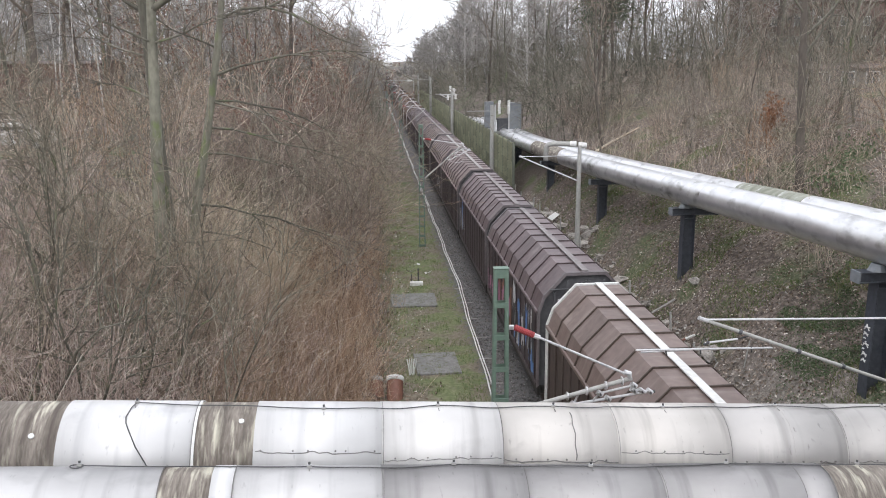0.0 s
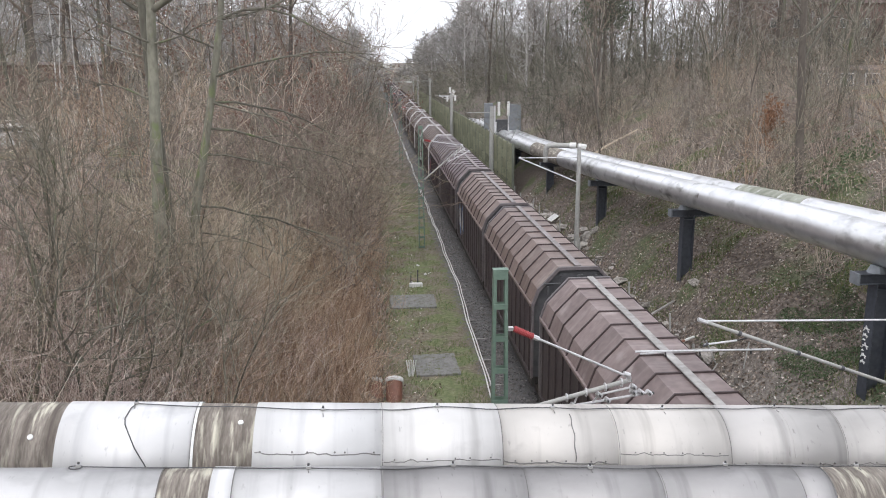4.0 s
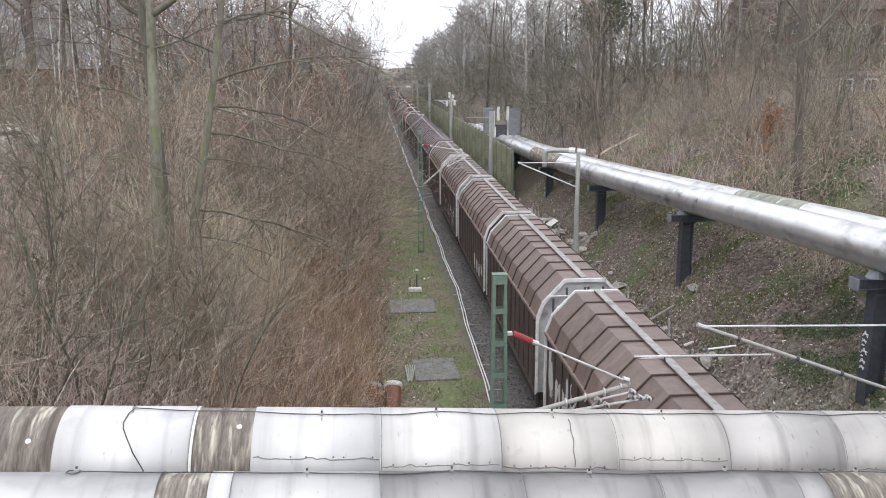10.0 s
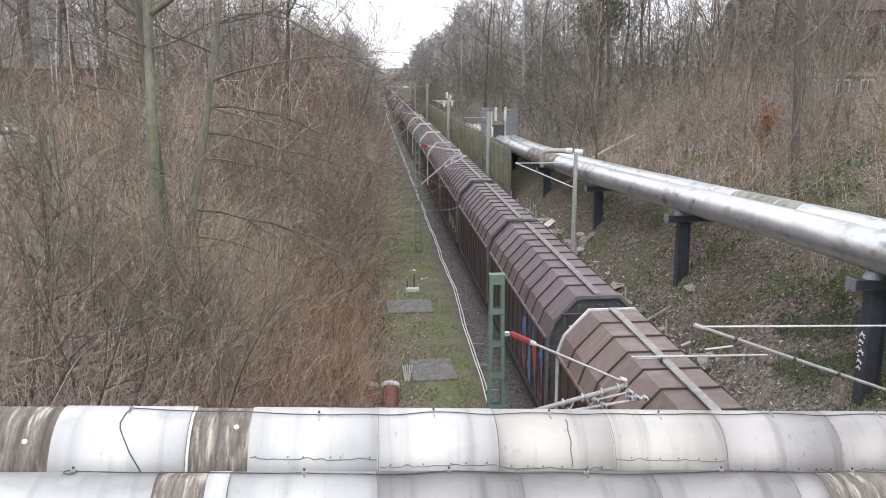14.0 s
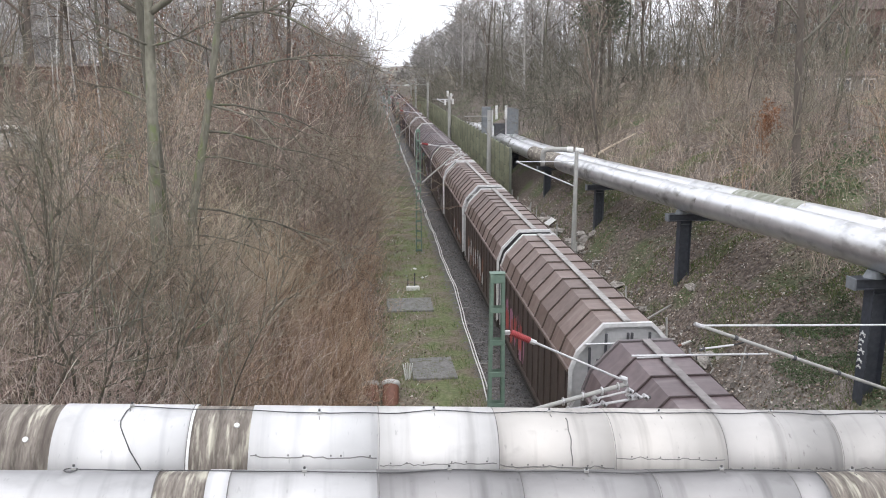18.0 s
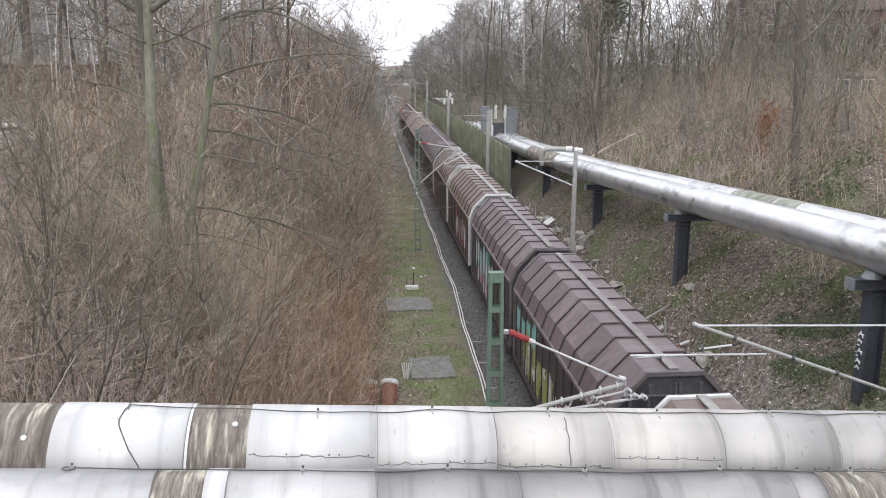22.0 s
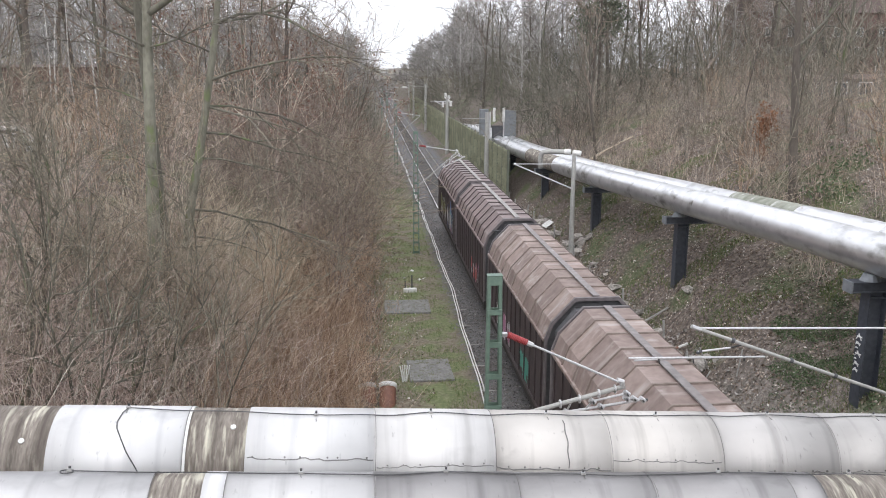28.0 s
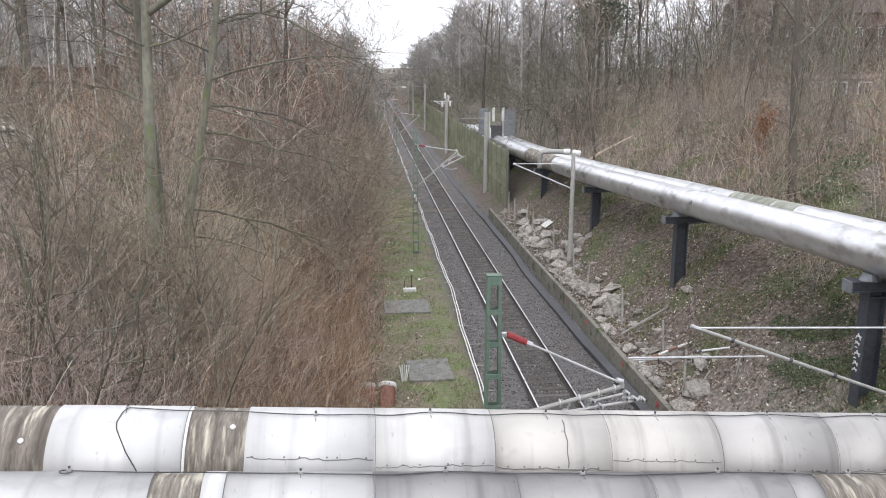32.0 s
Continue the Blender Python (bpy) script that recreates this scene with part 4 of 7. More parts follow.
# ---------------------------------------------------------------- pipes along the bank
BANK_PIPE = ((7.4, 4.0, 6.95), (6.75, 12.0, 6.65), (6.5, 18.9, 6.4), (6.25, 22.5, 6.3), (6.15, 31.6, 5.8), (5.85, 43.9, 5.22), (5.75, 55.1, 4.8),
             (5.95, 69.4, 4.3), (6.6, 95, 3.75), (7.0, 108, 3.2), (7.5, 125, 2.3), (8.0, 150, 1.6))


def bank_pipe(shift, label):
    line = [p + Vector((shift, 0, 0.02)) for p in smooth_line(BANK_PIPE)]
    p = tagged(empty("insulated_pipe"), label, "pipe", "pipes along the bank")
    part("pipe_core", tubed(line, 0.50, 32), M_BANKDULL, p, "", True)
    # cladding lengths, about four metres each
    i, k = 0, 0
    while i < len(line) - 1:
        j, d = i, 0.0
        while j < len(line) - 1 and d < 3.6:
            d += (line[j + 1] - line[j]).length
            j += 1
        part("cladding_length", tubed(line[i:j + 1], 0.52 + 0.006 * (k % 2), 32, False), M_BAREPIPE if shift == 0 and 52 < line[(i + j) // 2].y < 57 else M_BANKGREEN if shift > 0 and 23 < line[(i + j) // 2].y < 28 else M_BANKCLAD if k % 3 else M_BANKDULL, p, "", True)
        i, k = j, k + 1
    return p


bank_pipe(0.0, "silver-clad insulated pipe on black piers along the bank")
bank_pipe(1.25, "second silver-clad pipe with green weathered stretch")


def at_pipe(y):
    return tuple(fold(y, [(p[1], p[k]) for p in BANK_PIPE]) for k in (0, 2))


def pipe_pier(y):
    x, zc = at_pipe(y)
    x += fold(y, ((8, -0.20), (18.9, -0.20), (31.3, -0.06), (43.6, 0.2), (56, 0.1)))
    g = ground_z(x + 0.15, y)
    p = tagged(empty("pipe_pier", x + 0.15, y, g), "blue-black steel pier with a cross beam carrying the pipes", "pier", "pipe piers")
    top = zc - 0.62 - g
    # column of two flanges and a web, turned a little towards the line
    col = part("column", boxed(-0.235, -0.21, -0.2, 0.2, -0.5, top - 0.3, 0.004), M_PIER, p, "worn blue-grey steel flange")
    part("flange", boxed(0.21, 0.235, -0.2, 0.2, -0.5, top - 0.3, 0.004), M_PIER, p)
    part("web", boxed(-0.21, 0.21, -0.03, 0.03, -0.5, top - 0.3, 0.004), M_PIER, p)
    part("stiffener", boxed(-0.21, 0.21, -0.19, -0.03, top - 0.46, top - 0.43), M_PIER, p)
    part("footing", boxed(-0.27, 0.27, -0.24, 0.24, -0.9, -0.30, 0.03), M_DUCT, p, "dark stained footing")
    part("cross_beam", boxed(-0.70, 1.95, -0.2, 0.2, top - 0.3, top - 0.27, 0.006), M_PIER, p)
    part("cross_beam", boxed(-0.70, 1.95, -0.2, 0.2, top - 0.05, top - 0.02, 0.006), M_PIER, p)
    part("beam_web", boxed(-0.70, 1.95, -0.15, 0.15, top - 0.27, top - 0.05), M_PIER, p)
    for q in (-0.15, 1.10):
        part("saddle", tubed([(q, 0, top - 0.02), (q, 0, top + 0.06), (q, 0, top + 0.16)], 0.26, 14, True, 0.17), M_SWITCHBOX, p, "grey saddle")
    part("end_plate", boxed(-0.75, -0.70, -0.2, 0.2, top - 0.31, top - 0.01, 0.006), M_SWITCHBOX, p, "grey end plate")
    return p


for py in (8.0, 18.9, 31.3, 43.6, 56.0, 70.0, 86.0, 104.0):
    pier = pipe_pier(py)
    if py == 18.9:
        # white brushed signs down the edge that cannot be made out: short strokes
        z = 1.78
        for k, (w, h, lean) in enumerate(((0.11, 0.16, 0.3), (0.09, 0.10, -0.5), (0.05, 0.03, 0.0), (0.12, 0.15, 0.5), (0.04, 0.03, 0.0), (0.10, 0.12, -0.3), (0.09, 0.10, 0.4))):
            z -= h + 0.055
            w *= 2.2
            for a, b in (((0, 0), (w * 0.35 + lean * 0.1, h)), ((w * 0.9, 0.01), (w * 0.35, h * 0.95)), ((w * 0.1, h * 0.45), (w, h * 0.6))):
                stroke = [(-0.237, 0.16 - a[0], z + a[1]), (-0.238, 0.15 - (a[0] + b[0]) / 2, z + (a[1] + b[1]) / 2), (-0.237, 0.16 - b[0], z + b[1])]
                part("paint_mark", tubed(stroke, 0.017, 5), M_WHITE, pier, "white brushed mark")
valve = tagged(empty("pipe_valve", 5.6, 44.8, 5.72), "grey bent valve pipe with a white lagged end", "valve")
part("bend", tubed(smooth_line([(-2.2, 0.6, -0.25), (-2.2, 0.4, 0.5), (-1.95, 0.3, 0.68), (-1.2, 0.2, 0.68), (-0.6, 0, 0.68)], 5), 0.14, 10), M_GREYPOST, valve, "", True)
part("flange", tubed([(-0.95, 0.1, 0.68), (-0.62, 0, 0.68)], 0.17, 14), M_WHITE, valve, "white wrapped flange")
part("flange", tubed([(-0.5, 0, 0.66), (-0.05, 0, 0.60)], 0.15, 14), M_WHITE, valve, "white wrapped flange")


# ---------------------------------------------------------------- wagons
PROFILE = ((-1.42, 3.60), (-1.25, 4.08), (-0.61, 4.76), (0.61, 4.76), (1.25, 4.08), (1.42, 3.60))
LENGTH = 10.98


def strip(profile, y0, y1, out, thick):
    """A folded sheet that follows the roof's section from y0 to y1, lying 'out' proud of it."""
    bm = bmesh.new()
    cx, cz = 0.0, 2.6

    def off(p, d):
        v = Vector((p[0] - cx, p[1] - cz))
        v = v * (1 + d / v.length)
        return (cx + v.x, cz + v.y)
    rows = []
    for y, d in ((y0, out), (y1, out), (y1, out - thick), (y0, out - thick)):
        rows.append([bm.verts.new((q[0], y, q[1])) for q in (off(p, d) for p in profile)])
    n = len(profile)
    for a in range(4):
        b = (a + 1) % 4
        for k in range(n - 1):
            bm.faces.new((rows[a][k], rows[b][k], rows[b][k + 1], rows[a][k + 1]))
    bm.faces.new([rows[a][0] for a in range(4)])
    bm.faces.new([rows[a][n - 1] for a in range(4)])
    bmesh.ops.recalc_face_normals(bm, faces=bm.faces[:])
    return bm


def mesh_from(name, bm, material):
    me = bpy.data.meshes.new(name)
    bm.to_mesh(me)
    bm.free()
    me.materials.append(material)
    return me


LOW = ((-1.42, 1.2),) + PROFILE + ((1.42, 1.2),)
M_UNDER = surface("black_underframe", (0.02, 0.018, 0.017), (0.055, 0.05, 0.046), 0.85, 0.1, 7, 1)
M_WHEEL = surface("brown_wheel_steel", (0.06, 0.05, 0.045), (0.16, 0.14, 0.13), 0.6, 0.5, 9, 1)
M_BELLOWS = surface("dark_grey_end", (0.06, 0.06, 0.065), (0.12, 0.12, 0.125), 0.8, 0, 6, 1, 0.2)


def wagon_unit(roof, rib_mat, side, frame_near, frame_far, walk_mat, end_mat, wide_near, label):
    u = tagged(empty("covered_wagon"), label, "freight wagon", "wagons of the goods train")
    part("underframe", boxed(-1.27, 1.27, 0.1, LENGTH - 0.1, 0.95, 1.2, 0.02), M_UNDER, u)
    part("sole_bar", boxed(-1.40, -1.29, 0.05, LENGTH - 0.05, 0.9, 1.2, 0.015), M_UNDER, u)
    part("sole_bar", boxed(1.29, 1.40, 0.05, LENGTH - 0.05, 0.9, 1.2, 0.015), M_UNDER, u)
    part("load_floor", boxed(-1.3, 1.3, 0.2, LENGTH - 0.2, 1.2, 1.25), M_UNDER, u)
    n = 10
    y_a, y_b = 0.14, LENGTH - 0.14
    w = (y_b - y_a) / n
    sheet = mesh_from("roof_panel", strip(PROFILE, 0.0, w - 0.004, 0.0, 0.03), roof)
    rib = mesh_from("roof_rib", strip(PROFILE, -0.020, 0.020, 0.042, 0.040), rib_mat)
    for i in range(n):
        child("roof_panel", sheet, u, Matrix.Translation((0, y_a + i * w, 0)))
        if i:
            child("roof_rib", rib, u, Matrix.Translation((0, y_a + i * w, 0)))
    for s in (-1, 1):
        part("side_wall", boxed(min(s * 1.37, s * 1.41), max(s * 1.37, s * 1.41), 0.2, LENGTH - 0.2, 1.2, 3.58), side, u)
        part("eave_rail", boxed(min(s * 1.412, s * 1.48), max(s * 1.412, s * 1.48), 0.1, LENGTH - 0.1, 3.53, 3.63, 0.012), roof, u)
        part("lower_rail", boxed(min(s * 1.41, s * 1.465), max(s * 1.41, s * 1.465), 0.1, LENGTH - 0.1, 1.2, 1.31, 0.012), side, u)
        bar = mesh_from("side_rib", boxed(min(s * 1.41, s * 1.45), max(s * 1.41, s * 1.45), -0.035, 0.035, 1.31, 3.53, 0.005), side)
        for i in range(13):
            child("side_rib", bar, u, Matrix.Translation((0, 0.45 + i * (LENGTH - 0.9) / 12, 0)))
    part("roof_walkway", boxed(-0.095, 0.095, 0.11, LENGTH - 0.11, 4.80, 4.835, 0.006), walk_mat, u)
    part("end_frame", strip(LOW, 0.0, 0.105, 0.035, 0.10), frame_near, u, "wide arched end frame")
    part("end_frame", strip(LOW, LENGTH - 0.105, LENGTH, 0.035, 0.10), frame_far, u, "wide arched end frame")
    for y0, shown in ((0.14, wide_near), (LENGTH - 0.18, not wide_near)):
        bm = bmesh.new()
        loops = []
        for y in (y0, y0 + 0.04):
            loops.append([bm.verts.new((x * 0.97, y, 1.2 + (z - 1.2) * 0.985)) for x, z in LOW])
        bm.faces.new(loops[0])
        bm.faces.new(loops[1][::-1])
        for k in range(len(LOW)):
            j = (k + 1) % len(LOW)
            bm.faces.new((loops[0][k], loops[0][j], loops[1][j], loops[1][k]))
        bmesh.ops.recalc_face_normals(bm, faces=bm.faces[:])
        # On the narrow side the wall is coloured dark for the gap's shade.
        part("end_wall", bm, end_mat if shown else M_BELLOWS, u)
    ends = ((0.0, -1), (LENGTH, 1))
    for (y0, d), wide in zip(ends, (wide_near, not wide_near)):
        if wide:
            for x in (-0.88, 0.88):
                part("buffer", tubed([(x, y0 - d * 0.1, 1.05), (x, y0 + d * 0.42, 1.05)], 0.08, 8), M_UNDER, u)
                part("buffer_head", tubed([(x, y0 + d * 0.42, 1.05), (x, y0 + d * 0.47, 1.05)], 0.2, 12), M_UNDER, u)
            yy = y0 + d * 0.10 - (0.14 if d > 0 else -0.14)
            for x in (-0.95, -0.55, 0.0, 0.1, 0.55, 0.95):
                ztop = 4.55 if abs(x) < 0.8 else 4.2
                part("end_stanchion", boxed(x - 0.03, x + 0.03, y0 + d * 0.01 - 0.03, y0 + d * 0.01 + 0.03, 1.2, ztop, 0.006), M_DUCT if end_mat is M_ENDPALE else end_mat, u)
            for z in (2.2, 3.2, 4.3):
                part("end_rail", tubed([(-1.1, y0 + d * 0.05, z), (1.1, y0 + d * 0.05, z)], 0.025, 6), M_GALV if end_mat is M_ENDPALE else end_mat, u)
            part("coupling", tubed([(0, y0 - d * 0.2, 1.0), (0, y0 + d * 0.6, 0.98)], 0.06, 8), M_UNDER, u)
        else:
            part("bellows", strip(((-1.3, 1.3), (-1.15, 3.9), (-0.65, 4.5), (0.65, 4.5), (1.15, 3.9), (1.3, 1.3)), min(y0, y0 + d * 0.28), max(y0, y0 + d * 0.28), 0.0, 0.12), M_BELLOWS, u, "dark folding bellows")
    for yw in (1.9, LENGTH - 1.9):
        axle = part("axle", tubed([(-0.95, yw, 0.46), (0.95, yw, 0.46)], 0.08, 8), M_WHEEL, u)
        for s in (-1, 1):
            part("wheel", tubed([(s * 0.70, yw, 0.46), (s * 0.83, yw, 0.46)], 0.46, 20), M_WHEEL, axle)
            part("axle_box", boxed(min(s * 0.95, s * 1.15), max(s * 0.95, s * 1.15), yw - 0.16, yw + 0.16, 0.32, 0.62, 0.02), M_UNDER, axle)
            part("leaf_spring", boxed(min(s * 1.0, s * 1.1), max(s * 1.0, s * 1.1), yw - 0.6, yw + 0.6, 0.72, 0.82, 0.02), M_UNDER, axle)
            part("axle_guard", boxed(min(s * 1.06, s * 1.09), max(s * 1.06, s * 1.09), yw - 0.32, yw + 0.32, 0.3, 0.96, 0.01), M_UNDER, axle)
    return u


R_PURPLE = surface("purple_brown_roof_paint", (0.098, 0.073, 0.077), (0.178, 0.138, 0.141), 0.44, 0, 5, 0.6, 0.08, (0.225, 0.188, 0.184), 0.64, vary=0.12, streak=((0.265, 0.222, 0.218), (0.7, 5, 0.7), 0.52, 0.5))
R_BROWN = surface("brown_roof_paint", (0.13, 0.092, 0.080), (0.215, 0.162, 0.143), 0.48, 0, 5, 0.6, 0.08, (0.27, 0.22, 0.195), 0.62, vary=0.12, streak=((0.31, 0.26, 0.235), (0.7, 5, 0.7), 0.52, 0.5))
R_TAN = surface("dusty_tan_roof_paint", (0.175, 0.126, 0.110), (0.34, 0.268, 0.238), 0.7, 0, 4, 0.7, 0.1, (0.44, 0.39, 0.36), 0.60, vary=0.12, streak=((0.50, 0.46, 0.43), (0.7, 4, 0.7), 0.53, 0.6))
R_DUSTY = surface("dusty_brown_roof_paint", (0.135, 0.10, 0.095), (0.25, 0.195, 0.185), 0.55, 0, 5, 0.6, 0.08, (0.33, 0.28, 0.265), 0.60, vary=0.12, streak=((0.36, 0.31, 0.295), (0.7, 5, 0.7), 0.52, 0.5))
# Ribs far darker than the panels paint in the shadow line along each.
R_RIBP = surface("shadow_purple_rib", (0.045, 0.032, 0.032), (0.085, 0.064, 0.063), 0.7, 0, 5, 0.8)
R_RIBB = surface("shadow_brown_rib", (0.05, 0.037, 0.03), (0.09, 0.068, 0.055), 0.7, 0, 5, 0.8)
R_RIBT = surface("pale_dusty_rib", (0.16, 0.125, 0.105), (0.30, 0.25, 0.22), 0.75, 0, 5, 0.8)
# Side colours are darkened to carry the shade between the posts.
R_SIDE = surface("shaded_purple_side_paint", (0.034, 0.025, 0.027), (0.078, 0.058, 0.060), 0.6, 0, 6, 0.7, 0.1, (0.13, 0.105, 0.10), 0.66, streak=((0.17, 0.145, 0.138), (1, 5, 0.6), 0.56, 0.5))
R_SIDEB = surface("shaded_brown_side_paint", (0.042, 0.030, 0.027), (0.092, 0.067, 0.059), 0.6, 0, 6, 0.7, 0.1, (0.14, 0.115, 0.10), 0.66, streak=((0.18, 0.15, 0.135), (1, 5, 0.6), 0.56, 0.5))
M_ARCH = surface("dirty_white_arch", (0.48, 0.48, 0.48), (0.74, 0.74, 0.73), 0.6, 0, 7, 1.2, 0.1, (0.26, 0.24, 0.22), 0.60)
M_ENDPALE = surface("pale_end_wall", (0.34, 0.34, 0.345), (0.55, 0.55, 0.55), 0.6, 0, 6, 1.0, 0.1, (0.20, 0.19, 0.18), 0.6)
R_FRAME = surface("dark_end_frame", (0.10, 0.085, 0.088), (0.19, 0.17, 0.172), 0.6, 0, 6, 0.8, 0.08)
R_WALKD = surface("grey_walkway", (0.17, 0.155, 0.152), (0.31, 0.285, 0.28), 0.7, 0.1, 6, 1.0, 0.1, (0.40, 0.38, 0.365), 0.6)
R_WALKW = surface("pale_walkway", (0.20, 0.19, 0.18), (0.46, 0.445, 0.425), 0.6, 0.1, 6, 0.9, 0.1, (0.20, 0.18, 0.17), 0.6)

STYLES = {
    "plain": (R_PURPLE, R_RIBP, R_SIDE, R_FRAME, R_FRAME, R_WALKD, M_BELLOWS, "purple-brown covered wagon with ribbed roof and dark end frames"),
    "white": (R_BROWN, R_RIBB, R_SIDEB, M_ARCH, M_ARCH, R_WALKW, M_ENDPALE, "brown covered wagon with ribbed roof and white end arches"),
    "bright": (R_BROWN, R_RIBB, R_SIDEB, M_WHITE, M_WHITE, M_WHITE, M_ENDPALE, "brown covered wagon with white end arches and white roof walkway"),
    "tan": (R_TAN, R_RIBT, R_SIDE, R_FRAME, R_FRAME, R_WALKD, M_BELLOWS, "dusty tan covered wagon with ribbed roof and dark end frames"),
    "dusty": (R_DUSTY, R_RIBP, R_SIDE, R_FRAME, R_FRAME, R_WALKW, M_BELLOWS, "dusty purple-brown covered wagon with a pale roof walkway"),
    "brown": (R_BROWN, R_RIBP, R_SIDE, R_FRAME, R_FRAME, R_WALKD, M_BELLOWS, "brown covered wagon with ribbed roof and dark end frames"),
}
# style of each pair of units, from the first pair that is seen
PAIRS = ("bright", "plain", "dusty", "brown", "plain", "white", "white", "white", "plain", "plain", "white", "white", "plain", "white", "plain", "tan", "dusty")
WAGONS = []
PROTO = {}
PITCH, FIRST, TRACK_X = 11.96, 23.20, 0.0


def travelled(t):
    return 11.601 * t + 0.0398 * t * t - 0.00034 * t ** 3


def build_train():
    for p, style in enumerate(PAIRS):
        for half in (0, 1):
            i = 2 * p - 2 + half
            key = (style, half)
            if key not in PROTO:
                a = STYLES[style]
                PROTO[key] = ob = wagon_unit(a[0], a[1], a[2], a[3], a[4], a[5], a[6], half == 0, a[7])
            else:
                ob = copy_thing(PROTO[key], Matrix.Identity(4))
            WAGONS.append((ob, FIRST + PITCH * i - (0.2 if half else 0.0)))


build_train()

PAINTS = {k: surface(k + "_spray_paint", tuple(0.7 * x for x in c), c, 0.5, 0, 5, 1.5, 0.02)
          for k, c in (("turquoise", (0.25, 0.55, 0.52)), ("blue", (0.12, 0.25, 0.55)), ("pink", (0.45, 0.20, 0.32)), ("white", (0.65, 0.65, 0.66)),
                       ("olive", (0.30, 0.33, 0.10)), ("black", (0.03, 0.03, 0.035)), ("green", (0.08, 0.35, 0.28)), ("red", (0.45, 0.08, 0.08)), ("rust", (0.22, 0.09, 0.05)))}


def spray(u, y0, y1, z0, z1, colours, seed):
    """Sprayed strokes on the wagon's side that faces the verge; nothing in them can be read."""
    rng = random.Random(seed)
    for k, c in enumerate(colours):
        n_str = max(3, int((y1 - y0) * 1.7))
        for j in range(n_str):
            cy = y0 + (y1 - y0) * (j + 0.2 + 0.6 * rng.random()) / n_str
            cz = rng.uniform(z0 + 0.3 * (z1 - z0), z1 - 0.3 * (z1 - z0))
            ry, rz = rng.uniform(0.22, 0.48) * (1.0 if k == 0 else 0.7), (z1 - z0) * rng.uniform(0.30, 0.55) * (1.0 if k == 0 else 0.75)
            lean = rng.uniform(-0.3, 0.3)
            bm = bmesh.new()
            ring = []
            for q in range(26):
                a = math.tau * q / 26
                f = rng.uniform(0.62, 1.18)
                dz = math.copysign(abs(math.sin(a)) ** 0.45, math.sin(a)) * rz * f
                dy = math.copysign(abs(math.cos(a)) ** 0.45, math.cos(a)) * ry * f
                ring.append(bm.verts.new((-1.4145 - 0.003 * k - 0.0003 * j, cy + dy + lean * dz, min(3.5, max(1.33, cz + dz)))))
            bm.faces.new(ring)
            part("graffiti", bm, PAINTS[c], u, c + " sprayed graffiti")


def paint_train():
    jobs = ((2, 0.5, 4.6, 1.35, 3.1, ("white", "blue", "black")), (2, 4.8, 8.6, 1.35, 3.0, ("rust", "pink")), (2, 9.3, 10.8, 1.4, 2.3, ("pink",)),
            (3, 8.8, 10.7, 1.5, 3.2, ("blue", "white")), (5, 1.0, 3.5, 1.5, 2.4, ("white",)), (7, 8.0, 10.5, 1.5, 3.0, ("blue", "white")),
            (9, 8.8, 10.8, 1.5, 3.2, ("blue", "red")), (11, 0.3, 4.8, 1.35, 3.1, ("white", "turquoise", "pink")), (11, 7.9, 10.6, 1.6, 3.3, ("white",)),
            (13, 1.0, 4.0, 1.35, 2.2, ("white",)), (14, 1.5, 8.0, 1.35, 2.5, ("white", "black")), (16, 0.5, 3.8, 1.35, 3.2, ("blue", "red", "black")),
            (18, 1.0, 5.0, 1.35, 2.4, ("black", "white")), (20, 6.3, 10.6, 1.35, 2.7, ("pink", "red")), (21, 4.2, 9.7, 1.35, 2.6, ("rust", "white")), (22, 1.0, 5.0, 1.35, 2.3, ("rust", "white")),
            (23, 1.0, 5.0, 1.35, 2.4, ("white", "black")), (24, 5.2, 9.3, 1.35, 2.8, ("olive", "white", "olive")), (24, 7.0, 10.4, 2.4, 3.3, ("turquoise",)), (24, 1.0, 4.8, 1.35, 2.4, ("pink", "white")),
            (25, 4.4, 9.4, 1.9, 3.33, ("turquoise", "white", "turquoise", "white")), (25, 4.6, 9.0, 1.35, 2.2, ("pink", "white")),
            (26, 1.6, 6.3, 1.35, 3.0, ("red", "rust", "white")), (29, 1.0, 4.0, 1.35, 2.4, ("white", "rust")), (31, 2.2, 3.6, 1.35, 2.3, ("green",)), (31, 5.5, 8.5, 1.35, 2.3, ("white", "pink")),
            (32, 1.9, 4.4, 1.35, 2.4, ("pink", "white", "red")), (33, 1.2, 4.9, 1.35, 2.8, ("blue", "turquoise", "pink", "white")), (33, 6.0, 9.0, 1.4, 2.8, ("white", "olive")))
    for k, (i, a, b, c, d, cols) in enumerate(jobs):
        spray(WAGONS[i][0], a, b, c, d, cols, 50 + k)


paint_train()

# ---------------------------------------------------------------- small things on the verge and bank
def slab(x0, x1, y0, y1, z, skew, label):
    ob = part("cover_slab", boxed(-(x1 - x0) / 2, (x1 - x0) / 2, -(y1 - y0) / 2, (y1 - y0) / 2, -0.1, 0.05, 0.02), M_SLAB)
    ob.location, ob.rotation_euler = ((x0 + x1) / 2, (y0 + y1) / 2, z), (0, 0, radians(skew))
    return tagged(ob, label, "slab", "slabs in the grass")


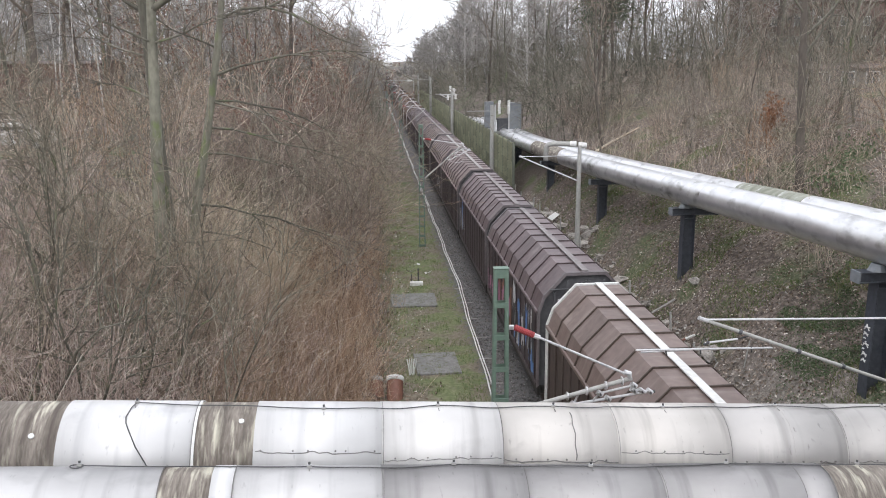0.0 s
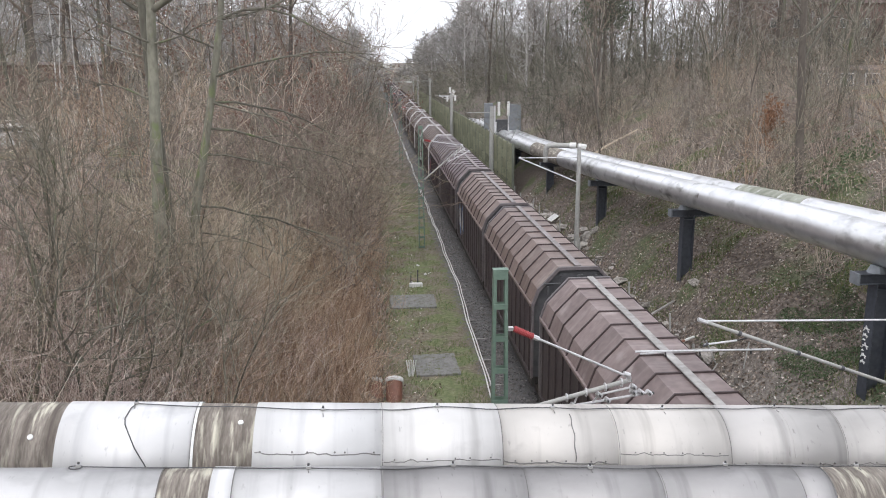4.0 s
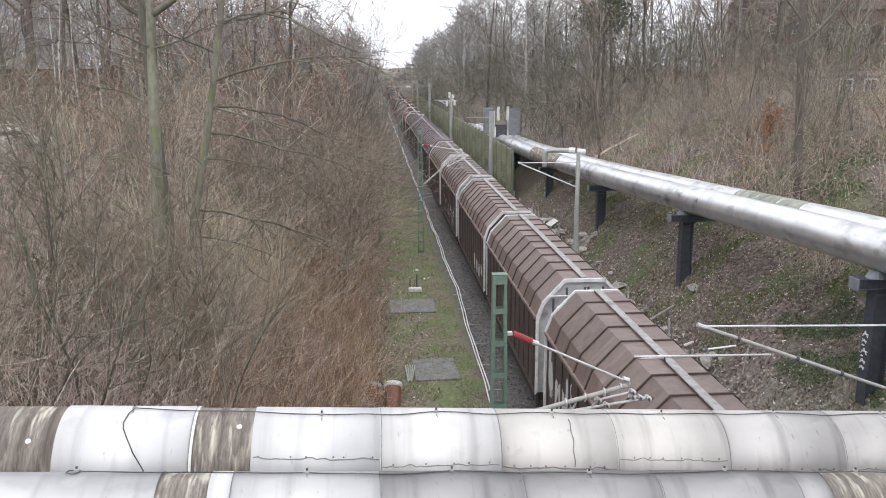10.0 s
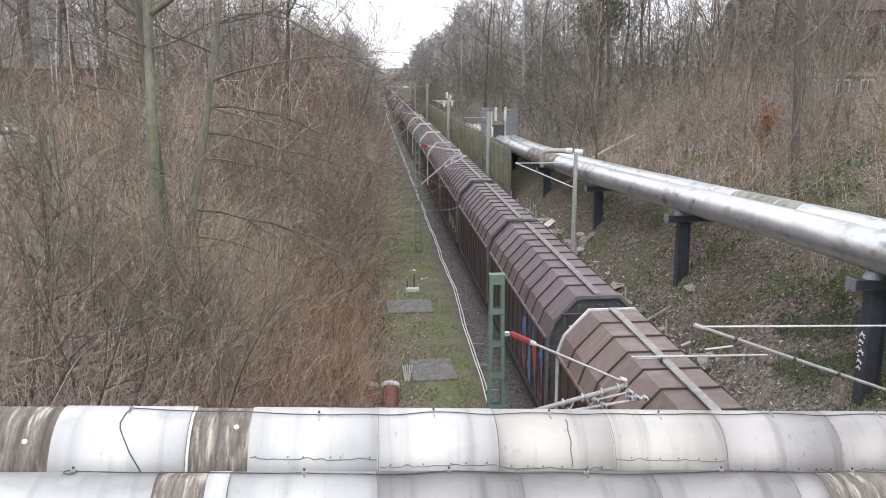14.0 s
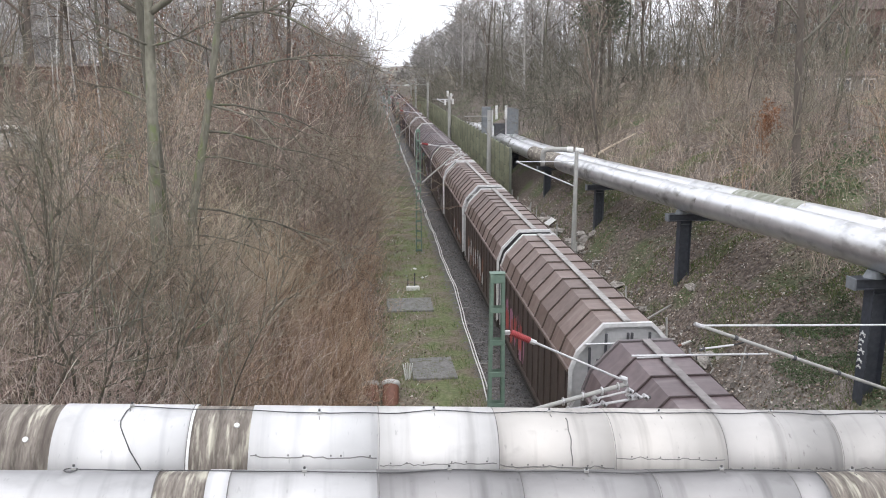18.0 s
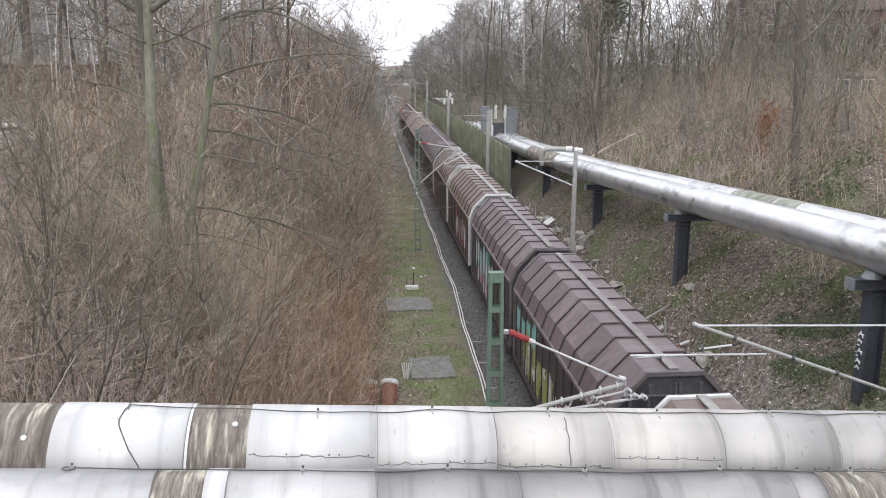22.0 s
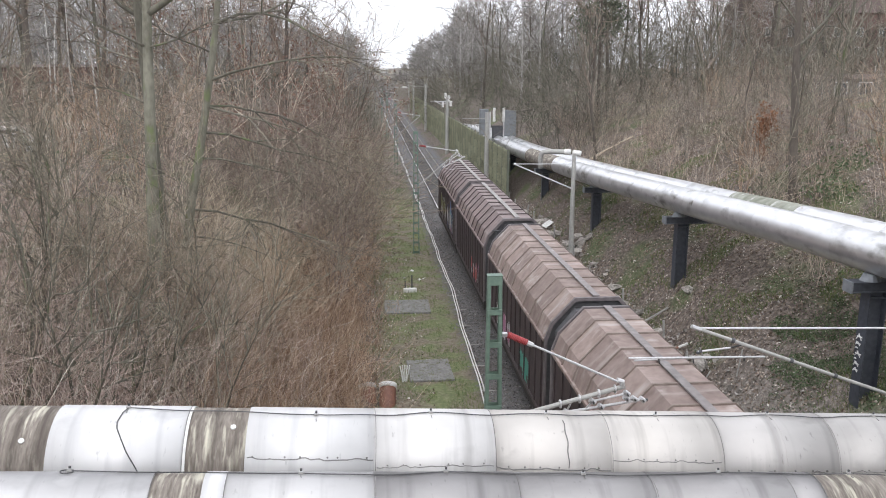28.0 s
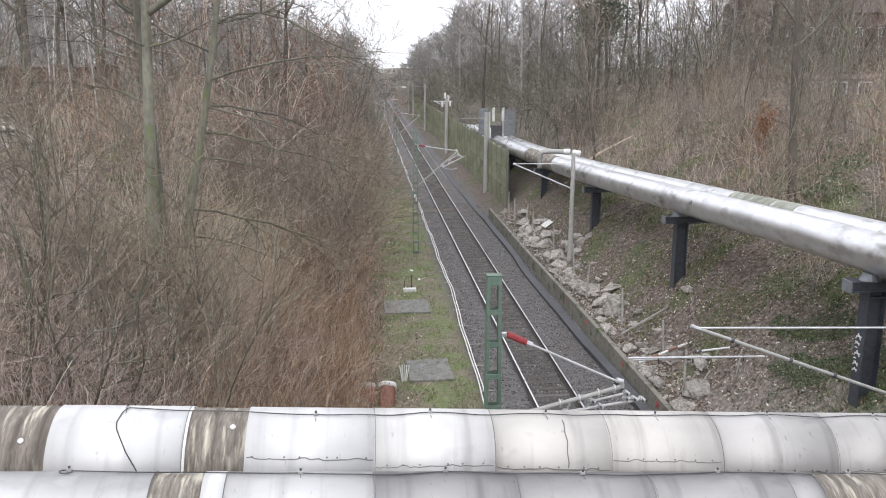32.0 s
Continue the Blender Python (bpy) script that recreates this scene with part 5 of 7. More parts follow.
slab(-4.85, -3.2, 28.5, 30.7, -0.36, 1.5, "flat grey concrete cover slab lying in the grass")
slab(-5.6, -3.4, 37.1, 39.3, -0.36, 0, "wide grey concrete cover slab lying in the grass")
marker = tagged(empty("marker_block", -4.2, 41.0, -0.4), "low white block with a small dark peg", "marker")
part("block", boxed(-0.34, 0.34, -0.14, 0.14, 0.0, 0.22, 0.03), M_WHITE, marker)
part("peg", tubed([(0.1, 0.1, 0.2), (0.1, 0.1, 0.9)], 0.035, 6), M_LINE, marker)
part("peg", tubed([(-0.25, 0.1, 0.2), (-0.25, 0.1, 0.6)], 0.03, 6), M_LINE, marker)
def clad_like(r, h):
    """An open collar round a pipe's mouth."""
    bm = bmesh.new()
    rings = [[bm.verts.new((math.cos(t) * q, math.sin(t) * q, z)) for t in (math.tau * k / 20 for k in range(20))]
             for q, z in ((r + 0.004, h - 0.12), (r + 0.035, h - 0.1), (r + 0.035, h + 0.04), (r - 0.05, h + 0.04), (r - 0.05, h - 0.3))]
    for a, b in zip(rings, rings[1:]):
        for k in range(20):
            bm.faces.new((a[k], a[(k + 1) % 20], b[(k + 1) % 20], b[k]))
    return bm


for k, (x, y, h) in enumerate(((-5.73, 26.5, 0.92), (-6.36, 26.6, 0.86))):
    st = tagged(empty("clay_pipe_stub", x, y, -0.58), "brown clay pipe stub with white rim leaning from the ground", "pipe stub", "pipe stubs")
    st.rotation_euler = (radians(-46), radians(-5 if k else 4), 0)
    part("pipe", tubed([(0, 0, -0.3), (0, 0, h)], 0.285, 20, False), M_CLAY, st, "", True)
    part("rim", clad_like(0.285, h), M_WHITE if k == 0 else M_GREYPOST, st, "white rim" if k == 0 else "pale grey rim", True)
for k in range(5):
    stick = part("white_peg", boxed(-0.02, 0.02, -0.02, 0.02, 0, 0.62, 0.004), M_WHITE)
    stick.location, stick.rotation_euler = (-5.10 + 0.035 * k, 28.6 + 0.07 * (k % 3), -0.4), (radians(-8 + 7 * (k % 3)), radians(-9 + 5 * k), 0)
    tagged(stick, "white wooden peg leaning in a bundle", "peg", "bundle of white pegs")


def stone_mesh(seed, squash=0.7):
    """A lump of broken masonry: angular, pitted, with clefts."""
    rng = random.Random(seed)
    bm = bmesh.new()
    for k in range(16):
        v = Vector((rng.gauss(0, 1), rng.gauss(0, 1), rng.gauss(0, 1))).normalized() * rng.uniform(0.40, 0.56)
        bm.verts.new((v.x, v.y * 1.1, v.z * squash))
    bmesh.ops.convex_hull(bm, input=bm.verts[:])
    bmesh.ops.triangulate(bm, faces=bm.faces[:])
    bmesh.ops.subdivide_edges(bm, edges=bm.edges[:], cuts=2, use_grid_fill=True)
    bmesh.ops.triangulate(bm, faces=bm.faces[:])
    for v in bm.verts:
        p = v.co.copy()
        cleft = max(0.0, 0.12 - abs(noise.noise(p * 3.2 + Vector((seed * 3, 0, 9))))) / 0.12
        v.co *= 1 + 0.20 * noise.noise(p * 4.5 + Vector((seed, 0, 0))) + 0.16 * noise.noise(p * 11) - 0.20 * cleft
    return mesh_from("boulder", bm, M_ROCK)


STONES = [stone_mesh(i, 0.6 + 0.08 * (i % 4)) for i in range(6)]
rng = random.Random(4)
for k in range(150):
    y = rng.uniform(23.5, 60)
    x = 3.45 + rng.random() ** 1.5 * 1.7
    s = rng.choice((0.18, 0.22, 0.28, 0.35, 0.5, 0.65)) * rng.uniform(0.8, 1.3)
    ob = new("boulder", STONES[k % 6])
    ob.location, ob.rotation_euler, ob.scale = (x, y, ground_z(x, y) + 0.1 * s), (rng.uniform(-0.4, 0.4), rng.uniform(-0.4, 0.4), rng.uniform(0, 6)), (s, s * 1.2, s)
    tagged(ob, "broken pale masonry boulder on the bank's foot", "boulder", "boulders at the foot of the bank")
for x, y, s in ((4.44, 33.5, 1.42), (4.15, 36.7, 1.15), (4.0, 34.7, 0.75), (3.5, 31.5, 0.65), (3.85, 39.2, 1.0), (4.15, 43.7, 1.15), (5.35, 43.3, 0.95), (5.0, 44.8, 0.85), (5.5, 44.4, 0.7), (5.0, 42.6, 0.6), (4.8, 43.6, 0.7), (5.7, 43.0, 0.55), (4.2, 46.9, 1.5),
                (3.95, 51.0, 1.3), (4.7, 48.6, 1.0), (4.6, 40.6, 0.9), (4.2, 54.0, 1.2), (4.7, 56.5, 1.1), (4.55, 27.1, 0.9), (4.35, 24.2, 1.1), (3.55, 23.6, 0.7), (3.5, 25.6, 0.6), (4.9, 25.4, 0.8),
                (6.1, 29.9, 0.5), (3.6, 29.0, 0.6), (3.7, 37.9, 0.7)):
    ob = new("boulder", STONES[int(y) % 6])
    ob.location, ob.rotation_euler, ob.scale = (x, y, ground_z(x, y) + 0.15), (0.3, 0.2, y), (s, s, s)
    tagged(ob, "large broken pale masonry boulder on the bank's foot", "boulder", "boulders at the foot of the bank")
for y in (24.4, 27.3, 31.8, 36.3, 40.2, 45.4, 50.5, 53.0, 56.0, 59.5):
    ob = part("fence_post", tubed([(0, 0, -0.3), (0, 0, 1.55)], 0.04, 8), M_GREYPOST)
    x = 4.1 + 0.25 * math.sin(y)
    ob.location, ob.rotation_euler = (x, y, ground_z(x, y)), (radians(random.uniform(-4, 4)), radians(random.uniform(-4, 4)), 0)
    tagged(ob, "thin grey fence post among the rubble", "post", "fence posts along the bank")
for x, y, lean in ((4.3, 24.3, 30), (5.0, 25.0, -25), (5.3, 23.6, 8)):
    stick = part("broken_stake", tubed([(0, 0, -0.2), (0, 0, 0.9)], 0.022, 7), M_GREYPOST)
    stick.location, stick.rotation_euler = (x, y, ground_z(x, y)), (0, radians(lean), 0)
    tagged(stick, "broken grey stake leaning on the bank", "stake", "stakes on the bank")


POLE = ((4.3, 29.6, 5.35, 29.9, "grey plank lying on the rubble", M_CONCRETE), (4.1, 26.7, 5.0, 26.9, "worn red and white pole lying on the rubble", M_WHITE))
for xa, ya, xb, yb, label, mat in POLE:
    a, b = Vector((xa - 0.9, ya, ground_z(xa, ya) + 0.25)), Vector((xb, yb, ground_z(xb, yb) + 0.3))
    pole = tagged(empty("lying_pole", a.x, a.y, a.z), label, "pole", "poles on the rubble")
    for k in range(5):
        part("pole_length", tubed([(b - a) * (k / 5), (b - a) * ((k + 1) / 5)], 0.045, 8), M_CLAY if mat is M_WHITE and k % 2 else mat, pole)


def small_rubble():
    gen = random.Random(12)
    bm = bmesh.new()
    for k in range(1500):
        y = 22.5 + 38 * gen.random() if k < 1000 else 19 + 8 * gen.random()
        x = 3.35 + 2.0 * gen.random() ** 1.5 if k < 1000 else 3.4 + 4.5 * gen.random() ** 1.7
        s = gen.uniform(0.04, 0.13) if k < 1000 else gen.uniform(0.02, 0.075)
        o = Vector((x, y, ground_z(x, y) + s * 0.3))
        vs = [bm.verts.new(o + Vector((gen.gauss(0, 1), gen.gauss(0, 1), gen.gauss(0, 0.7))).normalized() * s) for _ in range(6)]
        for f in ((0, 1, 2), (0, 2, 3), (0, 3, 4), (0, 4, 1), (5, 2, 1), (5, 3, 2), (5, 4, 3), (5, 1, 4)):
            bm.faces.new([vs[i] for i in f])
    tagged(part("rubble", bm, M_PEBBLE), "small pale broken stones at the foot of the bank", "rubble", kind="stuff")


M_PEBBLE = island_surface("pale_rubble", [(0.16, 0.145, 0.13), (0.30, 0.28, 0.255), (0.48, 0.455, 0.42)])
small_rubble()
board = part("white_board", boxed(-0.35, 0.35, -0.2, 0.2, 0, 0.03, 0.005), M_WHITE)
board.location, board.rotation_euler = (4.9, 49.8, ground_z(4.9, 49.8) + 0.35), (radians(20), radians(-25), 0.5)
tagged(board, "torn white board thrown on the rubble", "board")
for y in (28.3, 33.5, 37.2, 24.5):
    ob = part("red_paint_mark", boxed(-0.006, 0.0, -0.13, 0.13, 0.04, 0.22), PAINTS["red"], bpy.data.objects["wall_retaining"], "red sprayed mark")
    ob.location = (fold(y, ((6, 3.1), (23, 3.14), (35, 3.14), (48, 3.0), (62, 3.0))) - 0.004, y, 0)
log = part("fallen_log", tubed([(0, 0, 0), (1.4, 0.35, 0.75), (3.6, 1.0, 1.7)], 0.085, 10, True, 0.05), M_REED)
log.location = (9.2, 57, ground_z(9.2, 57) + 0.25)
tagged(log, "pale fallen tree trunk leaning on the bank", "log")


# ---------------------------------------------------------------- plants
def segments_mesh(name, segs, material, sides=3):
    """Many thin tapered twigs in one mesh (three sides mean a folded sliver of two), from rows of x0 y0 z0 x1 y1 z1 r0 r1. A row that starts where the last one ended goes on from its ring."""
    s = np.asarray(segs, dtype=np.float64)
    a, b, r0, r1 = s[:, 0:3], s[:, 3:6], s[:, 6], s[:, 7]
    n = len(s)
    d = b - a
    d /= np.maximum(1e-9, np.linalg.norm(d, axis=1))[:, None]
    goes_on = np.zeros(n, dtype=bool)
    goes_on[1:] = np.all(np.abs(a[1:] - b[:-1]) < 1e-9, axis=1)
    ref = np.where(np.abs(d[:, 2:3]) < 0.75, np.array([[0.0, 0.0, 1.0]]), np.array([[1.0, 0.0, 0.0]]))
    lead = np.maximum.accumulate(np.where(goes_on, 0, np.arange(n)))
    ref = ref[lead]
    u = np.cross(d, ref)
    u /= np.maximum(1e-9, np.linalg.norm(u, axis=1))[:, None]
    v = np.cross(d, u)
    count = np.where(goes_on, 1, 2)
    first = np.concatenate([[0], np.cumsum(count)[:-1]])
    end_ring = first + count - 1
    start_ring = np.where(goes_on, np.concatenate([[0], end_ring[:-1]]), first)
    co = np.empty((int(count.sum()), sides, 3))
    for k in range(sides):
        w = u * math.cos(math.tau * k / sides) + v * math.sin(math.tau * k / sides)
        co[end_ring, k] = b + w * r1[:, None]
        new_start = ~goes_on
        co[start_ring[new_start], k] = (a + w * r0[:, None])[new_start]
    s0, s1 = (start_ring * sides)[:, None], (end_ring * sides)[:, None]
    faces = 2 if sides == 3 else sides
    quads = np.concatenate([np.concatenate([s0 + k, s0 + (k + 1) % sides, s1 + (k + 1) % sides, s1 + k], axis=1) for k in range(faces)], axis=1).reshape(-1)
    me = bpy.data.meshes.new(name)
    me.vertices.add(co.shape[0] * sides)
    me.vertices.foreach_set("co", co.reshape(-1))
    me.loops.add(len(quads))
    me.loops.foreach_set("vertex_index", quads.astype(np.int32))
    m = n * faces
    me.polygons.add(m)
    me.polygons.foreach_set("loop_start", (np.arange(m) * 4).astype(np.int32))
    me.update(calc_edges=True)
    me.validate()
    me.materials.append(material)
    return me


def leaves_mesh(name, centres, size, material, rng):
    """Small bent leaves, each its own island."""
    n = len(centres)
    c = np.asarray(centres)
    gen = np.random.RandomState(rng)
    u = gen.normal(size=(n, 3))
    u /= np.linalg.norm(u, axis=1)[:, None]
    w = np.cross(u, gen.normal(size=(n, 3)))
    w /= np.linalg.norm(w, axis=1)[:, None]
    s = size * gen.uniform(0.6, 1.3, size=(n, 1))
    co = np.stack([c - u * s, c - w * s * 0.55, c + u * s, c + w * s * 0.55], axis=1)
    me = bpy.data.meshes.new(name)
    me.vertices.add(n * 4)
    me.vertices.foreach_set("co", co.reshape(-1))
    me.loops.add(n * 4)
    me.loops.foreach_set("vertex_index", np.arange(n * 4, dtype=np.int32))
    me.polygons.add(n)
    me.polygons.foreach_set("loop_start", (np.arange(n) * 4).astype(np.int32))
    me.update(calc_edges=True)
    me.materials.append(material)
    return me


def grow(rng, segs, p, d, length, r, level, kink, droop, kids, spread, min_r=0.004, cut=0.62):
    """One crooked branch of several joints, with its side branches."""
    n = max(3, 6 - level) if length > 0.5 else 2
    pts = [p]
    step = length / n
    swing = Vector((rng.gauss(0, kink), rng.gauss(0, kink), rng.gauss(0, kink * 0.5))) * 0.35
    for i in range(n):
        d = (d + swing + Vector((rng.gauss(0, kink), rng.gauss(0, kink), rng.gauss(0, kink) + droop))).normalized()
        q = p + d * step
        ra = max(min_r, r * (1 - 0.75 * i / n))
        rb = max(min_r * 0.7, r * (1 - 0.75 * (i + 1) / n))
        segs.append((p.x, p.y, p.z, q.x, q.y, q.z, ra, rb))
        p = q
        pts.append((q, d, rb))
    if level < len(kids):
        for k in range(kids[level]):
            j = rng.randint(max(1, n // 3), n)
            q, e, rb = pts[j]
            side = e.orthogonal().normalized()
            side = Matrix.Rotation(rng.uniform(0, math.tau), 3, e) @ side
            a = rng.uniform(0.5, 1.2) * spread
            grow(rng, segs, q, (e * math.cos(a) + side * math.sin(a)).normalized(), length * cut * rng.uniform(0.55, 1.2), max(min_r, rb * 0.75),
                 level + 1, kink * 1.1, droop, kids, spread, min_r, cut)


def shrub_mesh(seed, height, stems, kids, lean, material, min_r=0.0085, r=0.021):
    rng = random.Random(seed)
    segs = []
    for k in range(stems):
        a, b = rng.uniform(0, math.tau), rng.uniform(0, lean)
        d = Vector((math.cos(a) * math.sin(b), math.sin(a) * math.sin(b), math.cos(b)))
        o = Vector((rng.gauss(0, 0.06), rng.gauss(0, 0.06), -0.15))
        grow(rng, segs, o, d, height * rng.uniform(0.6, 1.1), r * rng.uniform(0.7, 1.2), 0, 0.15, 0.04, kids, 0.85, min_r)
    heavy = [s for s in segs if s[6] > 0.012]
    light = [s for s in segs if s[6] <= 0.012]
    return segments_mesh("stem", heavy, material, 4), segments_mesh("crown", light, material)


def tree_parts(seed, height, crown_from, r, kids, bark, twig, spread=0.75, bend=0.05, limb=0.36, lead_r=0.017):
    """A tapered trunk with limbs, and a crown of bare twigs."""
    rng = random.Random(seed)
    trunk, crown = [], []
    n = 10
    p, d = Vector((0, 0, -0.4)), Vector((rng.gauss(0, 0.04), rng.gauss(0, 0.04), 1)).normalized()
    nodes = []
    for i in range(n):
        d = (d + Vector((rng.gauss(0, bend), rng.gauss(0, bend), 0.05))).normalized()
        q = p + d * (height / n)
        ra, rb = r * (1 - 0.9 * i / n), r * (1 - 0.9 * (i + 1) / n)
        if i == 0:
            ra *= 1.25
        trunk.append((p.x, p.y, p.z, q.x, q.y, q.z, ra, max(0.012, rb)))
        p = q
        nodes.append((q, d, max(0.012, rb), (i + 1) / n))
    for k in range(kids[0]):
        f = crown_from + (1 - crown_from) * (k + rng.random()) / kids[0]
        j = min(n - 1, int(f * n))
        q, e, rb, _ = nodes[j]
        side = Matrix.Rotation(k * 2.4 + rng.uniform(-0.5, 0.5), 3, "Z") @ Vector((1, 0, 0))
        a = rng.uniform(0.65, 1.25) * spread * (1.25 - 0.5 * f)
        length = height * limb * (1.25 - 0.75 * f) * rng.uniform(0.7, 1.2)
        grow(rng, crown, q, (Vector((0, 0, 1)) * math.cos(a) + side * math.sin(a)).normalized(), length, rb * 0.6, 1, 0.13, 0.05, (0,) + kids[1:], 0.75, lead_r, 0.62)
    return segments_mesh("trunk", trunk, bark, 8), segments_mesh("crown", crown, twig, 3)


def plant_tree(meshes, x, y, turn, scale, label, group="trees of the cutting", tilt=(0, 0)):
    ob = empty("bare_tree", x, y, ground_z(x, y))
    ob.rotation_euler, ob.scale = (radians(tilt[0]), radians(tilt[1]), turn), (scale,) * 3
    tagged(ob, label, "tree", group)
    t = child("trunk", meshes[0], ob)
    for p in t.data.polygons:
        p.use_smooth = True
    child("crown", meshes[1], ob)
    return ob


TREES = [tree_parts(10 + i, 17 + i % 3, 0.32, 0.21, (13, 5, 4), M_BARK if i % 2 else M_BARKDARK, M_TWIGGREY if i % 2 else M_SHOOT) for i in range(5)]
FARTREES = [tree_parts(10 + i, 17 + i % 3, 0.32, 0.21, (12, 4, 3), M_BARK if i % 2 else M_BARKDARK, M_TWIGGREY if i % 2 else M_SHOOT, lead_r=0.024) for i in range(4)]
SLIM = [tree_parts(30 + i, 13, 0.25, 0.10, (10, 4, 3), M_BARK if i % 2 else M_BARKDARK, M_SHOOT, 0.55, 0.06, 0.28, 0.013) for i in range(4)]
BIRCH = [tree_parts(40 + i, 14, 0.45, 0.075, (10, 5, 4), M_BIRCH, M_SHOOT, 0.55, 0.03, 0.22, 0.010) for i in range(2)]
SHRUBS = [shrub_mesh(60 + i, 3.5, 8, (5, 3), 0.55, (M_TWIG, M_TWIGRED, M_TWIGGREY, M_TWIG)[i % 4]) for i in range(8)]

# named trunks
def limbed_tree(name_label, x, y, trunk, r, limbs, seed, bark, twig, droop=0.02):
    """A trunk through the given offsets with chosen limbs: (height, azimuth, length, rise, thickness)."""
    gen = random.Random(seed)
    ob = tagged(empty("bare_tree", x, y, ground_z(x, y)), name_label, "tree", "trees of the cutting")
    line = smooth_line(trunk, 4)
    n = len(line) - 1
    segs = []
    for k in range(n):
        p, q = line[k], line[k + 1]
        segs.append((*p, *q, r * (1 - 0.72 * k / n), r * (1 - 0.72 * (k + 1) / n)))
    me = segments_mesh("trunk", segs, bark, 10)
    for p in me.polygons:
        p.use_smooth = True
    child("trunk", me, ob)
    fine = []
    for h, az, length, rise, thick in limbs:
        p = Vector(min(line, key=lambda v: abs(v.z - h)))
        e = Vector((math.cos(radians(az)), math.sin(radians(az)), rise)).normalized()
        limb = []
        grow(gen, limb, p, e, length, thick, 0, 0.10, droop, (6, 4, 3), 0.72, 0.0075, 0.5)
        heavy = [s for s in limb if s[6] > 0.016]
        fine += [s for s in limb if s[6] <= 0.016]
        child("limb", segments_mesh("limb", heavy, M_BARK, 6), ob)
    child("crown", segments_mesh("crown", fine, twig), ob)
    return ob


limbed_tree("tall straight tree with grey-green bark among the shrubs", -12.15, 22.3,
            [(0.08, 0, -0.4), (0.13, 0, 3), (0.24, 0, 6), (0.37, 0, 9), (0.5, 0.1, 13), (0.8, 0.2, 18)], 0.205,
            [(9.1, -5, 3.6, 0.62, 0.10), (8.9, 160, 3.2, 1.6, 0.07), (10.5, 200, 4.0, 0.8, 0.07), (11, 40, 4.5, 0.8, 0.07), (12, -60, 4, 0.8, 0.06),
             (13, 100, 4, 0.9, 0.06), (14, 0, 4, 0.9, 0.05), (8.0, 230, 2.4, 0.4, 0.035), (15.5, 200, 3.5, 1, 0.05), (7.0, 190, 2.0, 0.5, 0.03), (9.6, 20, 4.6, 0.35, 0.05), (8.4, -30, 3.0, 0.25, 0.03)], 5, M_BARKPALE, M_TWIGGREY)
limbed_tree("dark twin trunk behind the tall tree", -12.5, 23.4,
            [(0.5, 0, -0.4), (0.42, 0, 4), (0.3, 0, 7), (0.2, 0, 9.5), (0.1, 0.1, 13), (-0.2, 0.2, 17)], 0.17,
            [(9.0, 175, 3.0, 0.6, 0.05), (9.8, 15, 4.2, 0.4, 0.05), (10.6, 190, 3.6, 0.6, 0.05), (11.5, 40, 4, 0.8, 0.05), (12.5, 210, 3.5, 0.9, 0.04), (7.6, 170, 3.0, 0.3, 0.03)], 15, M_BARK, M_TWIGGREY)
limbed_tree("slender leaning tree with long twiggy branches", -11.85, 24.0,
            [(0.1, 0, -0.4), (0.35, 0, 3), (0.95, 0, 6), (1.5, 0, 9), (2.0, 0.1, 13), (2.5, 0.2, 17)], 0.155,
            [(4.0, -4, 4.6, -0.05, 0.035), (5.0, 12, 3.6, 0.02, 0.03), (6.0, 4, 4.4, -0.18, 0.04), (6.4, -20, 3.6, -0.12, 0.035), (7.0, 15, 4.2, 0.1, 0.04), (7.6, -8, 4.8, 0.25, 0.045),
             (8.2, 175, 2.6, 0.4, 0.03), (8.6, 10, 4.6, 0.3, 0.045), (9.4, -15, 4.5, 0.45, 0.045), (10, 190, 3, 0.6, 0.04), (10.6, 30, 4.2, 0.55, 0.045), (11.5, -40, 4, 0.6, 0.04),
             (12.4, 120, 3.5, 0.7, 0.04), (13.4, 10, 3.5, 0.9, 0.04), (14.6, 220, 3, 1.0, 0.035), (3.2, 5, 3.2, 0.0, 0.03)], 6, M_BARKPALE, M_STEM, -0.035)
plant_tree(TREES[0], -21.6, 40, 4.0, 1.05, "dark-barked bare tree on the bank top")
limbed_tree("straight bare tree on the bank above the pipes", 10.85, 31.3,
            [(0, 0, -0.4), (-0.1, 0, 1), (-0.36, 0, 4.8), (-0.55, 0, 8.4), (-0.7, 0, 13), (-0.8, 0, 18)], 0.20,
            [(5.6, 25, 4.5, 1.1, 0.06), (6.3, 15, 5, 0.9, 0.06), (7, 200, 4, 0.5, 0.045), (8, 340, 5, 0.7, 0.06), (9, 170, 4.5, 0.6, 0.05), (10, 80, 4, 0.8, 0.05), (11, 10, 4, 0.9, 0.05), (13, 190, 4, 0.8, 0.05)], 7, M_BARKDARK, M_TWIGGREY)
limbed_tree("leaning bare tree on the bank above the pipes", 17.25, 40.0,
            [(0, 0, -0.4), (0.05, 0, 1), (0.3, 0, 4), (0.55, 0, 7), (0.7, 0, 12)], 0.15,
            [(3.0, 150, 3.0, 0.9, 0.04), (4.0, 20, 3.4, 0.9, 0.05), (5.0, 190, 3, 0.9, 0.04), (5.6, 40, 3.5, 0.7, 0.05), (7, 170, 3, 0.7, 0.04), (8.5, 10, 3, 0.8, 0.04)], 9, M_BARK, M_TWIGGREY)
plant_tree(SLIM[0], 9.5, 56, 0.2, 1.0, "thin dark tree on the bank", tilt=(0, -6))
plant_tree(SLIM[2], 10.2, 58, 1.2, 1.05, "thin dark tree on the bank")
